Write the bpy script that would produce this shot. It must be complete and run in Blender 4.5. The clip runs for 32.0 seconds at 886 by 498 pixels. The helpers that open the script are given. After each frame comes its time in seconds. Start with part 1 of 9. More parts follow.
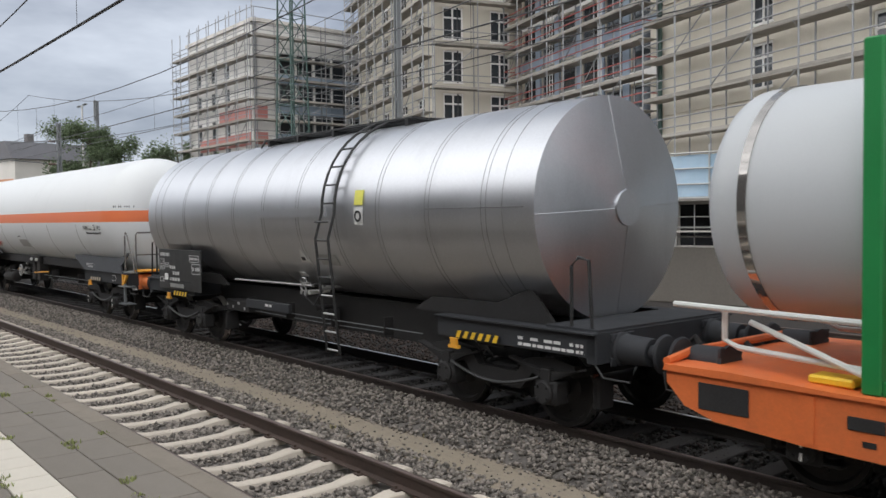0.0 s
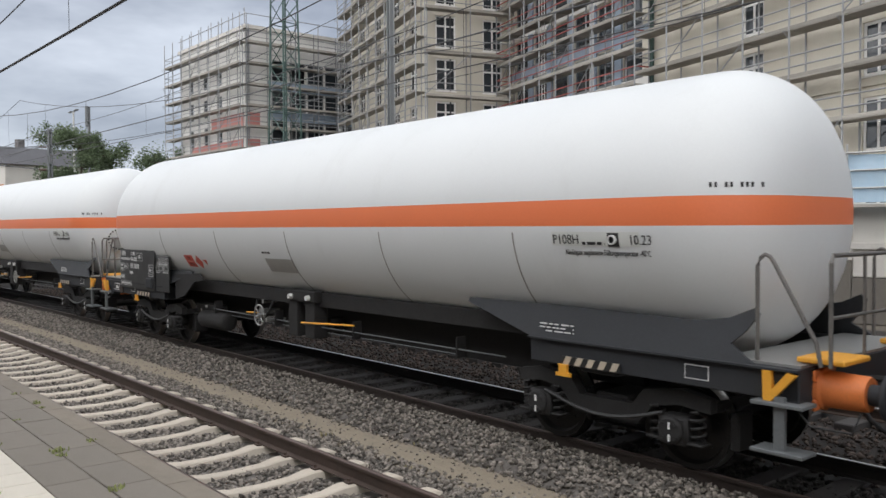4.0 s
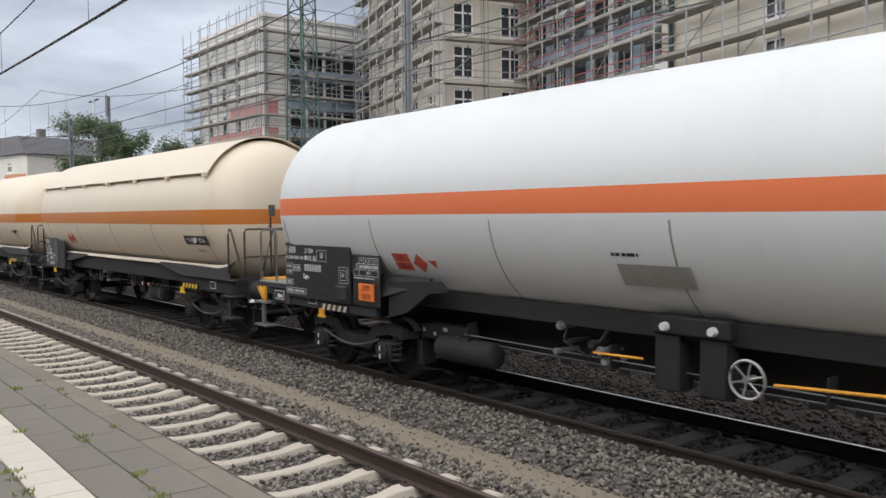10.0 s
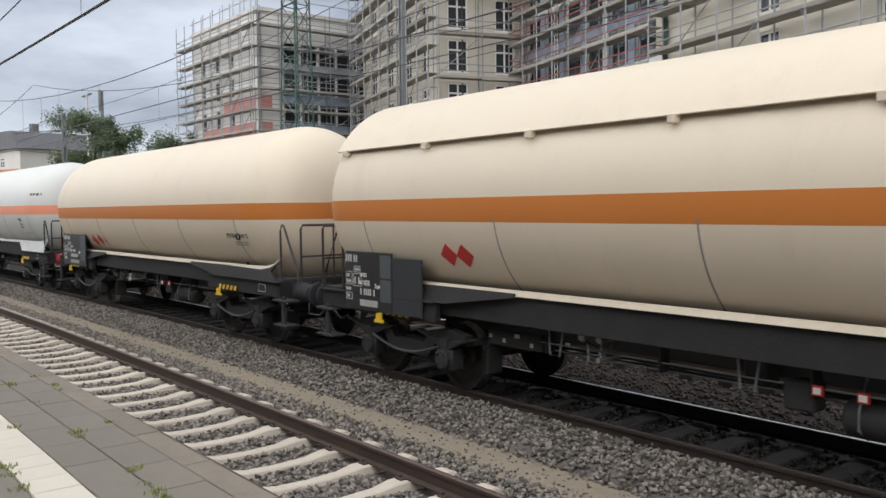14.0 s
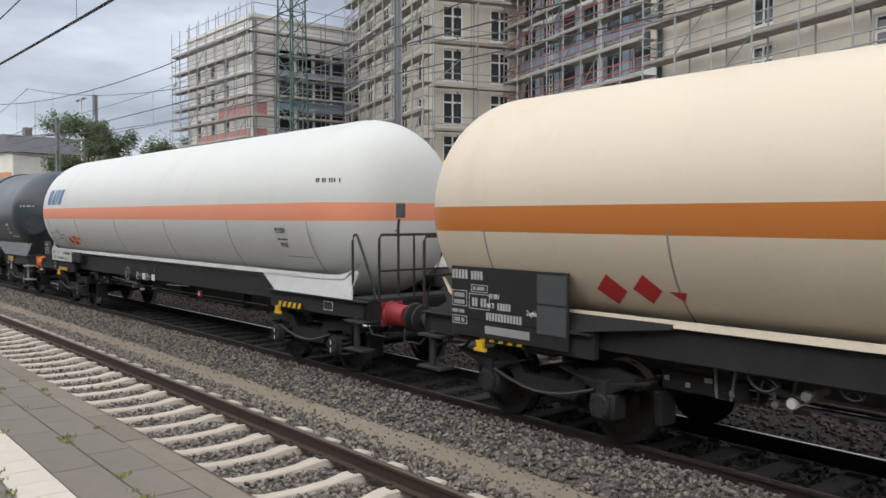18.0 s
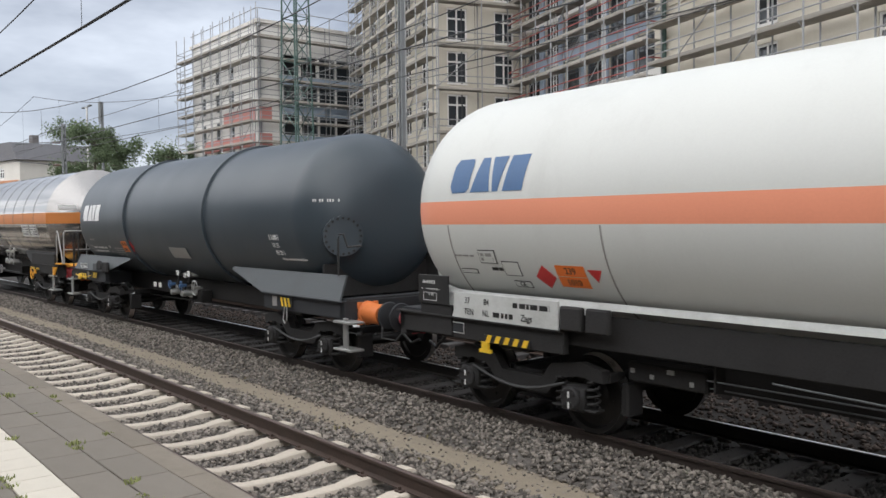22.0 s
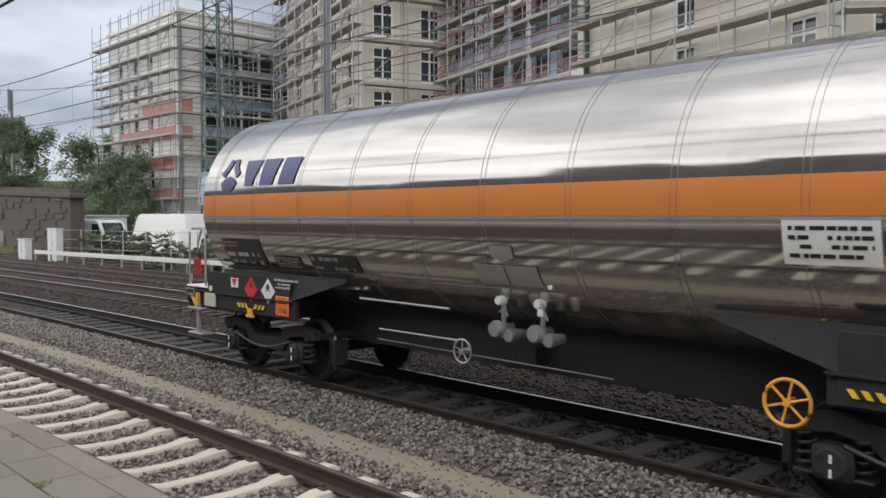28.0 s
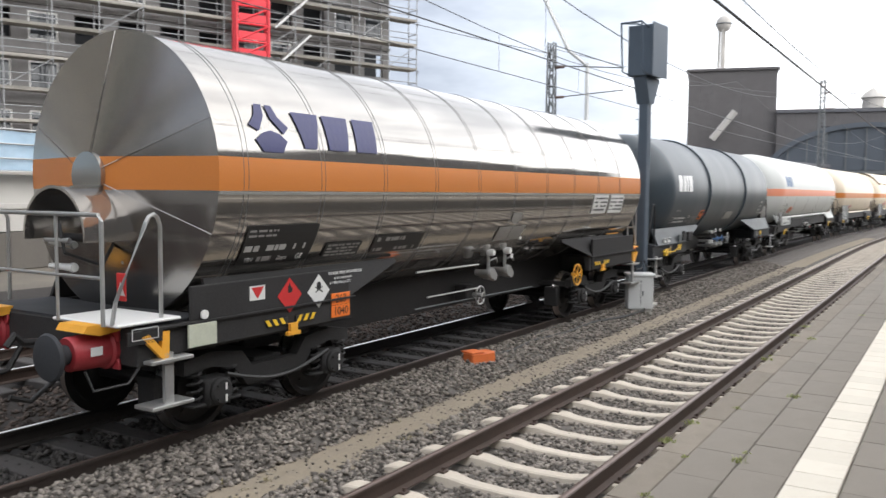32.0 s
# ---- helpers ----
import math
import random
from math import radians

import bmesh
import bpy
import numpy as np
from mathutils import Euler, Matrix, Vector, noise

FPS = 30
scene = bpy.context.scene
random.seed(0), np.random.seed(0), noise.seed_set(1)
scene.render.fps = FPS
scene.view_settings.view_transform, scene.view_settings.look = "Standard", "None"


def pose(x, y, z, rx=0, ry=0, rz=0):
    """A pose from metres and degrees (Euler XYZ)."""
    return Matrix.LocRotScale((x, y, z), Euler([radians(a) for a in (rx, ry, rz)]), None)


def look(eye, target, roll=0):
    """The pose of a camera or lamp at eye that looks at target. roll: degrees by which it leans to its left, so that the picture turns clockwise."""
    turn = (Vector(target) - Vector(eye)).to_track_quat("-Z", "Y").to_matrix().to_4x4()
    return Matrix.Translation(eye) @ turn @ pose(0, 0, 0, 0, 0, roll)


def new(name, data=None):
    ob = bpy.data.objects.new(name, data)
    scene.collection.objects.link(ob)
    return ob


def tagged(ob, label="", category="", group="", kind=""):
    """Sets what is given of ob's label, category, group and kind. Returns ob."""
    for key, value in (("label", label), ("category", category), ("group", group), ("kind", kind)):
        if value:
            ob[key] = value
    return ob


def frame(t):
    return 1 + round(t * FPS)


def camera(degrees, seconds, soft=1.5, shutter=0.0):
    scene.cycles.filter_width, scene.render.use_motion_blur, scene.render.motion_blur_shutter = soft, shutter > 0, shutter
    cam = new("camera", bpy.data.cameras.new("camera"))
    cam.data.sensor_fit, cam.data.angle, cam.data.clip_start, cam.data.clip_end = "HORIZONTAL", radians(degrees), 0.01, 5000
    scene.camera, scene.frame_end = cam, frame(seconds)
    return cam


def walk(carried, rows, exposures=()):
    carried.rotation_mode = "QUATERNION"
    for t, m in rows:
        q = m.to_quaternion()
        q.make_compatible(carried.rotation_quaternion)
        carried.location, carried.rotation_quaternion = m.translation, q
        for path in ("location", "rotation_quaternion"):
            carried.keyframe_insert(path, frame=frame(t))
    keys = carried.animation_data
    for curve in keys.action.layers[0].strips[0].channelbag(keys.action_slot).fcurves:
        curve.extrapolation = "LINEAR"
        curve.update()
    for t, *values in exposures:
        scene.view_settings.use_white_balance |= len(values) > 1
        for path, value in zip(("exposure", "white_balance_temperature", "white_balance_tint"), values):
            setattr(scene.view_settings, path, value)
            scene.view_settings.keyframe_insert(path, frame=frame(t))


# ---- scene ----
# A platform camera watches a freight train pass, then pans right after its last wagon.
EYE_Z = 2.50          # above the rail heads
RADIUS = 735.0        # the tracks bend gently towards the platform on their way out of the yard
C1, C2 = 4.06, 8.11   # centre lines of the platform track and of the train's track

cam = camera(56.0, 32.0, soft=1.5, shutter=0.12)
LOOKS = [  # seconds, yaw to the left, pitch, roll
    (0.0, 51.27, -2.13, -0.63), (0.5, 51.23, -2.16, -0.41), (1.0, 51.33, -2.28, -0.15), (1.5, 51.58, -2.26, -0.17),
    (2.0, 51.63, -2.30, -0.20), (2.5, 51.52, -2.23, -0.21), (3.0, 51.33, -2.01, -0.28), (3.5, 50.97, -1.80, -0.31),
    (4.0, 50.71, -1.59, -0.32), (4.5, 50.64, -1.61, -0.41), (6.5, 51.38, -2.61, -0.48), (7.0, 51.72, -3.11, -0.60),
    (7.5, 51.80, -3.26, -0.57), (8.0, 51.77, -3.02, -0.47), (8.5, 51.71, -2.69, -0.38), (9.0, 51.57, -2.51, -0.41),
    (9.5, 51.77, -2.37, -0.50), (10.0, 51.95, -2.44, -0.52), (10.5, 51.98, -2.71, -0.50), (11.0, 52.00, -3.07, -0.51),
    (11.5, 51.84, -3.13, -0.53), (12.0, 51.68, -3.08, -0.57), (12.5, 51.52, -3.00, -0.66), (13.0, 51.52, -2.92, -0.70),
    (13.5, 51.58, -2.90, -0.67), (15.5, 51.57, -2.63, -0.58), (16.0, 51.49, -2.79, -0.51), (16.5, 51.39, -2.87, -0.38),
    (17.0, 51.30, -2.79, -0.36), (17.5, 51.23, -2.45, -0.17), (18.0, 51.14, -2.24, 0.03), (18.5, 51.26, -2.30, 0.01),
    (19.0, 51.54, -2.46, -0.25), (19.5, 51.69, -2.46, -0.45), (20.0, 51.54, -2.17, -0.40), (20.5, 51.43, -1.92, -0.22),
    (21.0, 51.51, -1.88, -0.30), (21.5, 51.57, -1.83, -0.45), (22.0, 51.54, -2.06, -0.63), (22.5, 51.36, -2.30, -0.52),
    (23.0, 51.25, -2.18, -0.53), (23.5, 51.27, -2.01, -0.71), (24.0, 51.07, -1.75, -0.96), (24.5, 50.93, -1.59, -0.92),
    (25.0, 51.01, -1.72, -0.26), (25.5, 51.00, -1.81, 0.14), (26.0, 50.73, -1.78, 0.12), (26.5, 50.07, -1.45, -0.02),
    (27.5, 47.60, -1.95, -0.10), (28.5, 43.83, -2.42, -0.20), (29.0, 37.40, -1.93, -0.39), (29.5, 24.40, -1.72, -0.95),
    (30.0, 8.58, -1.85, -1.00), (30.5, -6.50, -1.80, -0.70), (31.0, -22.4, -1.50, -0.70), (31.5, -42.4, -3.24, -0.30),
    (32.0, -58.1, -3.95, 0.50)]


def stand(t):
    """The filmer takes half a step towards the tracks while turning round."""
    f = min(1.0, max(0.0, (t - 30.4) / 1.1))
    return 0.62 * f * f * (3 - 2 * f)


walk(cam, [(t, pose(0, stand(t), EYE_Z, 90 + p, -r, y)) for t, y, p, r in LOOKS],
     [(0, 0.84), (4, 0.88), (9, 0.95), (13, 0.97), (19, 0.95), (22, 1.05), (24, 1.48), (26.5, 1.34), (28.5, 0.95), (29.5, 1.06), (30, 1.12), (31, 1.1), (31.25, 1.4), (31.5, 1.8), (31.75, 1.5), (32, 1.3)])


def along(s, off):
    """The place and heading (radians) on the line that runs off metres beside the eye's own line, s metres along the tracks."""
    if s < 0:
        a = s / RADIUS
        return (RADIUS + off) * math.sin(a), (RADIUS + off) * math.cos(a) - RADIUS, -a
    if s < 40:
        return s, off, 0.0
    r = 420.0
    a = (s - 40) / r
    return 40 + (r + off) * math.sin(a), (r + off) * math.cos(a) - r, -a


# ---- light ----
world = bpy.data.worlds.new("overcast_sky")
scene.world = world
world.use_nodes = True
wn = world.node_tree.nodes
wl = world.node_tree.links
wn.clear()
SUN_EL, SUN_AZ = radians(48), radians(135)
sky = wn.new("ShaderNodeTexSky")
sky.sky_type = "NISHITA"
sky.sun_disc = False
sky.sun_elevation, sky.sun_rotation = SUN_EL, SUN_AZ
tc = wn.new("ShaderNodeTexCoord")
mp = wn.new("ShaderNodeMapping")
mp.inputs["Scale"].default_value = (1.6, 1.6, 5.0)
wl.new(tc.outputs["Generated"], mp.inputs["Vector"])
cl = wn.new("ShaderNodeTexNoise")
cl.inputs["Scale"].default_value = 1.3
cl.inputs["Detail"].default_value = 6
cl.inputs["Roughness"].default_value = 0.55
wl.new(mp.outputs["Vector"], cl.inputs["Vector"])
# clouds thin out towards the sun's side, as on the real day
sep = wn.new("ShaderNodeSeparateXYZ")
wl.new(tc.outputs["Generated"], sep.inputs[0])
side = wn.new("ShaderNodeMath")
side.operation = "MULTIPLY_ADD"
side.inputs[1].default_value, side.inputs[2].default_value = 0.08, 0.03
wl.new(sep.outputs["X"], side.inputs[0])
high = wn.new("ShaderNodeMath")
high.operation = "MULTIPLY_ADD"
high.inputs[1].default_value = 0.04
wl.new(sep.outputs["Z"], high.inputs[0])
back = wn.new("ShaderNodeMath")
back.operation = "MULTIPLY_ADD"
back.inputs[1].default_value = -0.30
wl.new(sep.outputs["Y"], back.inputs[0])
wl.new(side.outputs[0], back.inputs[2])
wl.new(back.outputs[0], high.inputs[2])
add = wn.new("ShaderNodeMath")
wl.new(cl.outputs["Fac"], add.inputs[0])
wl.new(high.outputs[0], add.inputs[1])
cr = wn.new("ShaderNodeValToRGB")
e = cr.color_ramp.elements
e[0].position, e[0].color = 0.28, (0.19, 0.21, 0.255, 1)
e[1].position, e[1].color = 0.85, (1.40, 1.40, 1.42, 1)
m1 = cr.color_ramp.elements.new(0.52)
m1.color = (0.43, 0.46, 0.515, 1)
wl.new(add.outputs[0], cr.inputs[0])
bg1, bg2, mix, wo = wn.new("ShaderNodeBackground"), wn.new("ShaderNodeBackground"), wn.new("ShaderNodeMixShader"), wn.new("ShaderNodeOutputWorld")
wl.new(sky.outputs[0], bg1.inputs[0])
bg1.inputs[1].default_value = 0.08
wl.new(cr.outputs[0], bg2.inputs[0])
bg2.inputs[1].default_value = 1.0
mix.inputs[0].default_value = 0.9
wl.new(bg1.outputs[0], mix.inputs[1])
wl.new(bg2.outputs[0], mix.inputs[2])
wl.new(mix.outputs[0], wo.inputs[0])
sun_data = bpy.data.lights.new("sun", "SUN")
sun_data.energy, sun_data.angle, sun_data.color = 0.7, radians(160), (1.0, 0.95, 0.88)
sun = new("sun", sun_data)
sun.matrix_world = look((20, -30, 50), (0, 6, 0))
# ---- materials ----
def material(name, color, rough=0.7, metal=0.0, vary=0.15, scale=3.0, grain=40.0, bump=0.1, dirt=None, dirt_amount=0.0, dirt_scale=1.2, streak=1.0,
             rand=0.0, island=0.0, spec=0.5, bump_scale=None):
    """Base colour with coarse and fine variation, stains of a second colour, and fine relief."""
    m = bpy.data.materials.new(name)
    m.use_nodes = True
    n, l = m.node_tree.nodes, m.node_tree.links
    b = n["Principled BSDF"]
    b.inputs["Metallic"].default_value = metal
    b.inputs["Specular IOR Level"].default_value = spec
    co = n.new("ShaderNodeTexCoord")
    mp_ = n.new("ShaderNodeMapping")
    mp_.inputs["Scale"].default_value = (1.0, 1.0, 1.0 / streak)
    l.new(co.outputs["Object"], mp_.inputs["Vector"])
    n1 = n.new("ShaderNodeTexNoise")
    n1.inputs["Scale"].default_value = scale
    n1.inputs["Detail"].default_value = 5
    l.new(mp_.outputs["Vector"], n1.inputs["Vector"])
    n2 = n.new("ShaderNodeTexNoise")
    n2.inputs["Scale"].default_value = grain
    n2.inputs["Detail"].default_value = 3
    l.new(co.outputs["Object"], n2.inputs["Vector"])
    av = n.new("ShaderNodeMath")
    av.operation = "MULTIPLY_ADD"
    av.inputs[1].default_value = 0.45
    l.new(n2.outputs["Fac"], av.inputs[0])
    hf = n.new("ShaderNodeMath")
    hf.operation = "MULTIPLY"
    hf.inputs[1].default_value = 0.55
    l.new(n1.outputs["Fac"], hf.inputs[0])
    l.new(hf.outputs[0], av.inputs[2])
    if rand or island:
        src = n.new("ShaderNodeObjectInfo").outputs["Random"] if rand else n.new("ShaderNodeNewGeometry").outputs["Random Per Island"]
        ra = n.new("ShaderNodeMath")
        ra.operation = "MULTIPLY_ADD"
        ra.inputs[1].default_value = rand or island
        ra.inputs[2].default_value = -0.5 * (rand or island)
        l.new(src, ra.inputs[0])
        sm = n.new("ShaderNodeMath")
        l.new(av.outputs[0], sm.inputs[0])
        l.new(ra.outputs[0], sm.inputs[1])
        fac = sm.outputs[0]
    else:
        fac = av.outputs[0]
    rp = n.new("ShaderNodeValToRGB")
    lo = [max(0.0, c * (1 - vary)) for c in color]
    hi = [min(1.0, c * (1 + vary)) for c in color]
    rp.color_ramp.elements[0].position, rp.color_ramp.elements[0].color = 0.25, (*lo, 1)
    rp.color_ramp.elements[1].position, rp.color_ramp.elements[1].color = 0.75, (*hi, 1)
    l.new(fac, rp.inputs[0])
    out = rp.outputs[0]
    if dirt:
        n3 = n.new("ShaderNodeTexNoise")
        n3.inputs["Scale"].default_value = dirt_scale
        n3.inputs["Detail"].default_value = 8
        n3.inputs["Roughness"].default_value = 0.7
        l.new(mp_.outputs["Vector"], n3.inputs["Vector"])
        r3 = n.new("ShaderNodeValToRGB")
        r3.color_ramp.elements[0].position = 0.62 - 0.3 * dirt_amount
        r3.color_ramp.elements[1].position = 0.80
        r3.color_ramp.elements[1].color = (dirt_amount,) * 3 + (1,)
        l.new(n3.outputs["Fac"], r3.inputs[0])
        mx = n.new("ShaderNodeMix")
        mx.data_type = "RGBA"
        mx.inputs["B"].default_value = (*dirt, 1)
        l.new(r3.outputs[0], mx.inputs["Factor"])
        l.new(out, mx.inputs["A"])
        out = mx.outputs["Result"]
    l.new(out, b.inputs["Base Color"])
    rr = n.new("ShaderNodeMapRange")
    rr.inputs["To Min"].default_value = max(0.0, rough - 0.1)
    rr.inputs["To Max"].default_value = min(1.0, rough + 0.1)
    l.new(n1.outputs["Fac"], rr.inputs["Value"])
    l.new(rr.outputs[0], b.inputs["Roughness"])
    if bump:
        bp = n.new("ShaderNodeBump")
        bp.inputs["Strength"].default_value = bump
        bp.inputs["Distance"].default_value = 0.01
        if bump_scale:
            n4 = n.new("ShaderNodeTexNoise")
            n4.inputs["Scale"].default_value = bump_scale
            l.new(co.outputs["Object"], n4.inputs["Vector"])
            l.new(n4.outputs["Fac"], bp.inputs["Height"])
        else:
            l.new(n2.outputs["Fac"], bp.inputs["Height"])
        l.new(bp.outputs[0], b.inputs["Normal"])
    return m


GRIME = (0.05, 0.045, 0.04)
M_WHITE = material("white_tank_paint", (0.69, 0.705, 0.705), 0.45, vary=0.03, scale=0.7, bump=0.02, dirt=(0.42, 0.41, 0.38), dirt_amount=0.22, dirt_scale=0.9, streak=4)
M_PALE = material("pale_grey_tank_paint", (0.64, 0.65, 0.62), 0.45, vary=0.04, scale=0.7, bump=0.02, dirt=(0.36, 0.35, 0.32), dirt_amount=0.25, dirt_scale=0.9, streak=4)
M_CREAM = material("cream_tank_paint", (0.71, 0.615, 0.48), 0.45, vary=0.04, scale=0.7, bump=0.02, dirt=(0.38, 0.33, 0.26), dirt_amount=0.25, dirt_scale=0.9, streak=4)
M_SLATE = material("slate_grey_tank_paint", (0.043, 0.057, 0.069), 0.36, vary=0.08, scale=0.8, bump=0.02, dirt=(0.11, 0.11, 0.11), dirt_amount=0.2, streak=4)
M_CONT = material("light_grey_container_paint", (0.50, 0.52, 0.53), 0.4, vary=0.03, scale=1, bump=0.02, dirt=(0.4, 0.4, 0.4), dirt_amount=0.15)
M_RED_BAND = material("orange_red_band_paint", (0.80, 0.20, 0.075), 0.5, vary=0.05, scale=1.0, bump=0.02, dirt=(0.5, 0.2, 0.12), dirt_amount=0.15)
M_SALMON = material("faded_orange_band_paint", (0.86, 0.33, 0.20), 0.5, vary=0.05, scale=1.0, bump=0.02, dirt=(0.6, 0.3, 0.2), dirt_amount=0.15)
M_ORANGE = material("orange_band_paint", (0.56, 0.19, 0.038), 0.45, vary=0.05, scale=1.0, bump=0.02, dirt=(0.4, 0.15, 0.06), dirt_amount=0.15)
M_ALU = material("dull_aluminium_cladding", (0.60, 0.61, 0.63), 0.36, 1.0, vary=0.10, scale=0.8, bump=0.04, dirt=(0.26, 0.26, 0.27), dirt_amount=0.3, dirt_scale=0.7, streak=3)
M_STEEL = material("polished_steel_cladding", (0.43, 0.41, 0.385), 0.08, 0.86, vary=0.05, scale=0.9, bump=0.10, bump_scale=0.9, dirt=(0.30, 0.27, 0.24), dirt_amount=0.35, dirt_scale=0.8, streak=3)
M_STEELEND = material("satin_steel_end_panels", (0.42, 0.405, 0.39), 0.20, 1.0, vary=0.08, scale=1.2, bump=0.03, bump_scale=1.5, dirt=(0.30, 0.27, 0.24), dirt_amount=0.35, dirt_scale=0.9, streak=2)
M_BLACK = material("grimy_black_underframe", (0.029, 0.028, 0.028), 0.75, vary=0.35, scale=4, bump=0.15, dirt=(0.03, 0.026, 0.023), dirt_amount=0.35, spec=0.3)
M_FRAME = material("dark_grey_frame_paint", (0.036, 0.038, 0.042), 0.65, vary=0.2, scale=3, bump=0.05, dirt=(0.03, 0.027, 0.025), dirt_amount=0.35, spec=0.3)
M_GREYP = material("grey_frame_paint", (0.075, 0.085, 0.09), 0.5, vary=0.15, scale=3, bump=0.05, dirt=GRIME, dirt_amount=0.4)
M_PALEF = material("pale_frame_paint", (0.56, 0.57, 0.55), 0.5, vary=0.1, scale=3, bump=0.05, dirt=(0.15, 0.14, 0.12), dirt_amount=0.45)
M_WHEEL = material("oily_wheel_steel", (0.028, 0.026, 0.025), 0.5, 0.6, vary=0.3, scale=6, bump=0.1)
M_TREAD = material("bright_wheel_tread", (0.55, 0.54, 0.52), 0.28, 1.0, vary=0.1)
M_BUFRED = material("red_buffer_paint", (0.32, 0.03, 0.038), 0.5, vary=0.15, dirt=GRIME, dirt_amount=0.4, scale=5)
M_BUFOR = material("orange_buffer_paint", (0.72, 0.20, 0.05), 0.5, vary=0.15, dirt=GRIME, dirt_amount=0.4, scale=5)
M_YELLOW = material("yellow_marking_paint", (0.78, 0.50, 0.03), 0.5, vary=0.1, dirt=GRIME, dirt_amount=0.25, scale=6)
M_AMBER = material("amber_bracket_paint", (0.80, 0.38, 0.04), 0.5, vary=0.1, dirt=GRIME, dirt_amount=0.25, scale=6)
M_GALV = material("galvanised_rail", (0.42, 0.42, 0.41), 0.45, 0.7, vary=0.15, scale=8, bump=0.05)
M_DRAIL = material("dark_handrail", (0.03, 0.03, 0.03), 0.5, 0.2, vary=0.2, scale=8)
M_SIGNW = material("white_sign_paint", (0.72, 0.72, 0.70), 0.5, vary=0.05, scale=6, dirt=(0.4, 0.38, 0.34), dirt_amount=0.2)
M_SIGNK = material("black_sign_paint", (0.02, 0.02, 0.02), 0.45, vary=0.2, scale=6)
M_SIGNR = material("red_sign_paint", (0.55, 0.03, 0.03), 0.5, vary=0.1, scale=6)
M_SIGNO = material("orange_plate", (0.85, 0.20, 0.03), 0.45, vary=0.05, scale=6)
M_NAVY = material("navy_logo_paint", (0.028, 0.030, 0.12), 0.35, vary=0.1, scale=6)
M_BLUE = material("blue_logo_paint", (0.07, 0.15, 0.30), 0.45, vary=0.1, scale=6)
M_WLOGO = material("white_logo_paint", (0.80, 0.80, 0.79), 0.4, vary=0.04, scale=6)
M_ORWAG = material("orange_wagon_paint", (0.72, 0.17, 0.045), 0.5, vary=0.12, scale=3, bump=0.05, dirt=(0.20, 0.08, 0.04), dirt_amount=0.4)
M_GREEN = material("green_container_paint", (0.012, 0.22, 0.055), 0.45, vary=0.1, scale=3, dirt=(0.02, 0.08, 0.03), dirt_amount=0.3)
M_RAIL = material("rusty_rail", (0.070, 0.047, 0.037), 0.65, 0.2, vary=0.3, scale=5, bump=0.1, dirt=(0.03, 0.025, 0.02), dirt_amount=0.4)
M_SEAM = material("dark_cladding_seam", (0.16, 0.16, 0.16), 0.5, 0.6, vary=0.2, scale=6, bump=0)
M_TEXT = material("dull_white_lettering", (0.50, 0.50, 0.49), 0.5, vary=0.1, scale=6)
M_FADED = material("grimy_white_plate", (0.36, 0.36, 0.35), 0.6, vary=0.15, scale=6)
M_RAILTOP = material("worn_rail_head", (0.20, 0.15, 0.13), 0.38, 0.8, vary=0.15, scale=4, bump=0.02)
M_DKRAIL = material("oil_black_rail", (0.031, 0.027, 0.024), 0.6, 0.2, vary=0.3, scale=5, bump=0.1, dirt=(0.05, 0.035, 0.028), dirt_amount=0.35)
M_NRAIL = material("oily_brown_rail", (0.042, 0.031, 0.026), 0.6, 0.2, vary=0.3, scale=5, bump=0.1, dirt=(0.02, 0.017, 0.015), dirt_amount=0.35)
M_DCONC = material("dark_stained_concrete", (0.135, 0.122, 0.106), 0.9, vary=0.15, scale=0.6, grain=12, bump=0.2, dirt=(0.075, 0.067, 0.058), dirt_amount=0.5, dirt_scale=0.4, streak=3)
M_WELD = material("grimy_weld_line", (0.25, 0.24, 0.22), 0.7, vary=0.2, scale=3, bump=0)
M_SHINE = material("bright_rail_head", (0.86, 0.86, 0.85), 0.34, 1.0, vary=0.08, scale=4, bump=0.02)
M_SLEEPER = material("pale_concrete_sleeper", (0.54, 0.48, 0.40), 0.85, vary=0.10, scale=3, bump=0.2, dirt=(0.20, 0.17, 0.14), dirt_amount=0.35, dirt_scale=4, rand=0.3)
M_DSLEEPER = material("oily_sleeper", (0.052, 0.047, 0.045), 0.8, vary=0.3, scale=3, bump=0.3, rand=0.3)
M_BALLAST = material("grey_ballast_bed", (0.12, 0.108, 0.097), 0.95, vary=0.45, scale=6, grain=30, bump=0.9, dirt=(0.10, 0.08, 0.065), dirt_amount=0.4, dirt_scale=0.6)
M_STONE = material("grey_ballast_stone", (0.192, 0.170, 0.147), 0.9, vary=0.52, scale=6, grain=30, bump=0.3, island=0.8)
# oil-stained bed and stones, with the train's shade also put into their colour
M_DBED = material("oil_and_shade_bed", (0.032, 0.029, 0.027), 0.9, vary=0.4, scale=5, grain=30, bump=0.8)
M_DSTONE = material("oil_and_shade_stone", (0.044, 0.040, 0.037), 0.85, vary=0.45, scale=6, grain=30, bump=0.3, island=0.9)
M_YBED = material("brown_yard_bed", (0.022, 0.017, 0.014), 0.95, vary=0.4, scale=5, grain=30, bump=0.8)
M_YSTONE = material("brown_yard_stone", (0.066, 0.049, 0.040), 0.9, vary=0.5, scale=6, grain=30, bump=0.3, island=0.9)
M_PATH = material("trodden_sand_path", (0.28, 0.235, 0.175), 0.95, vary=0.25, scale=2.5, grain=60, bump=0.6, dirt=(0.11, 0.10, 0.085), dirt_amount=0.6, dirt_scale=2.5)
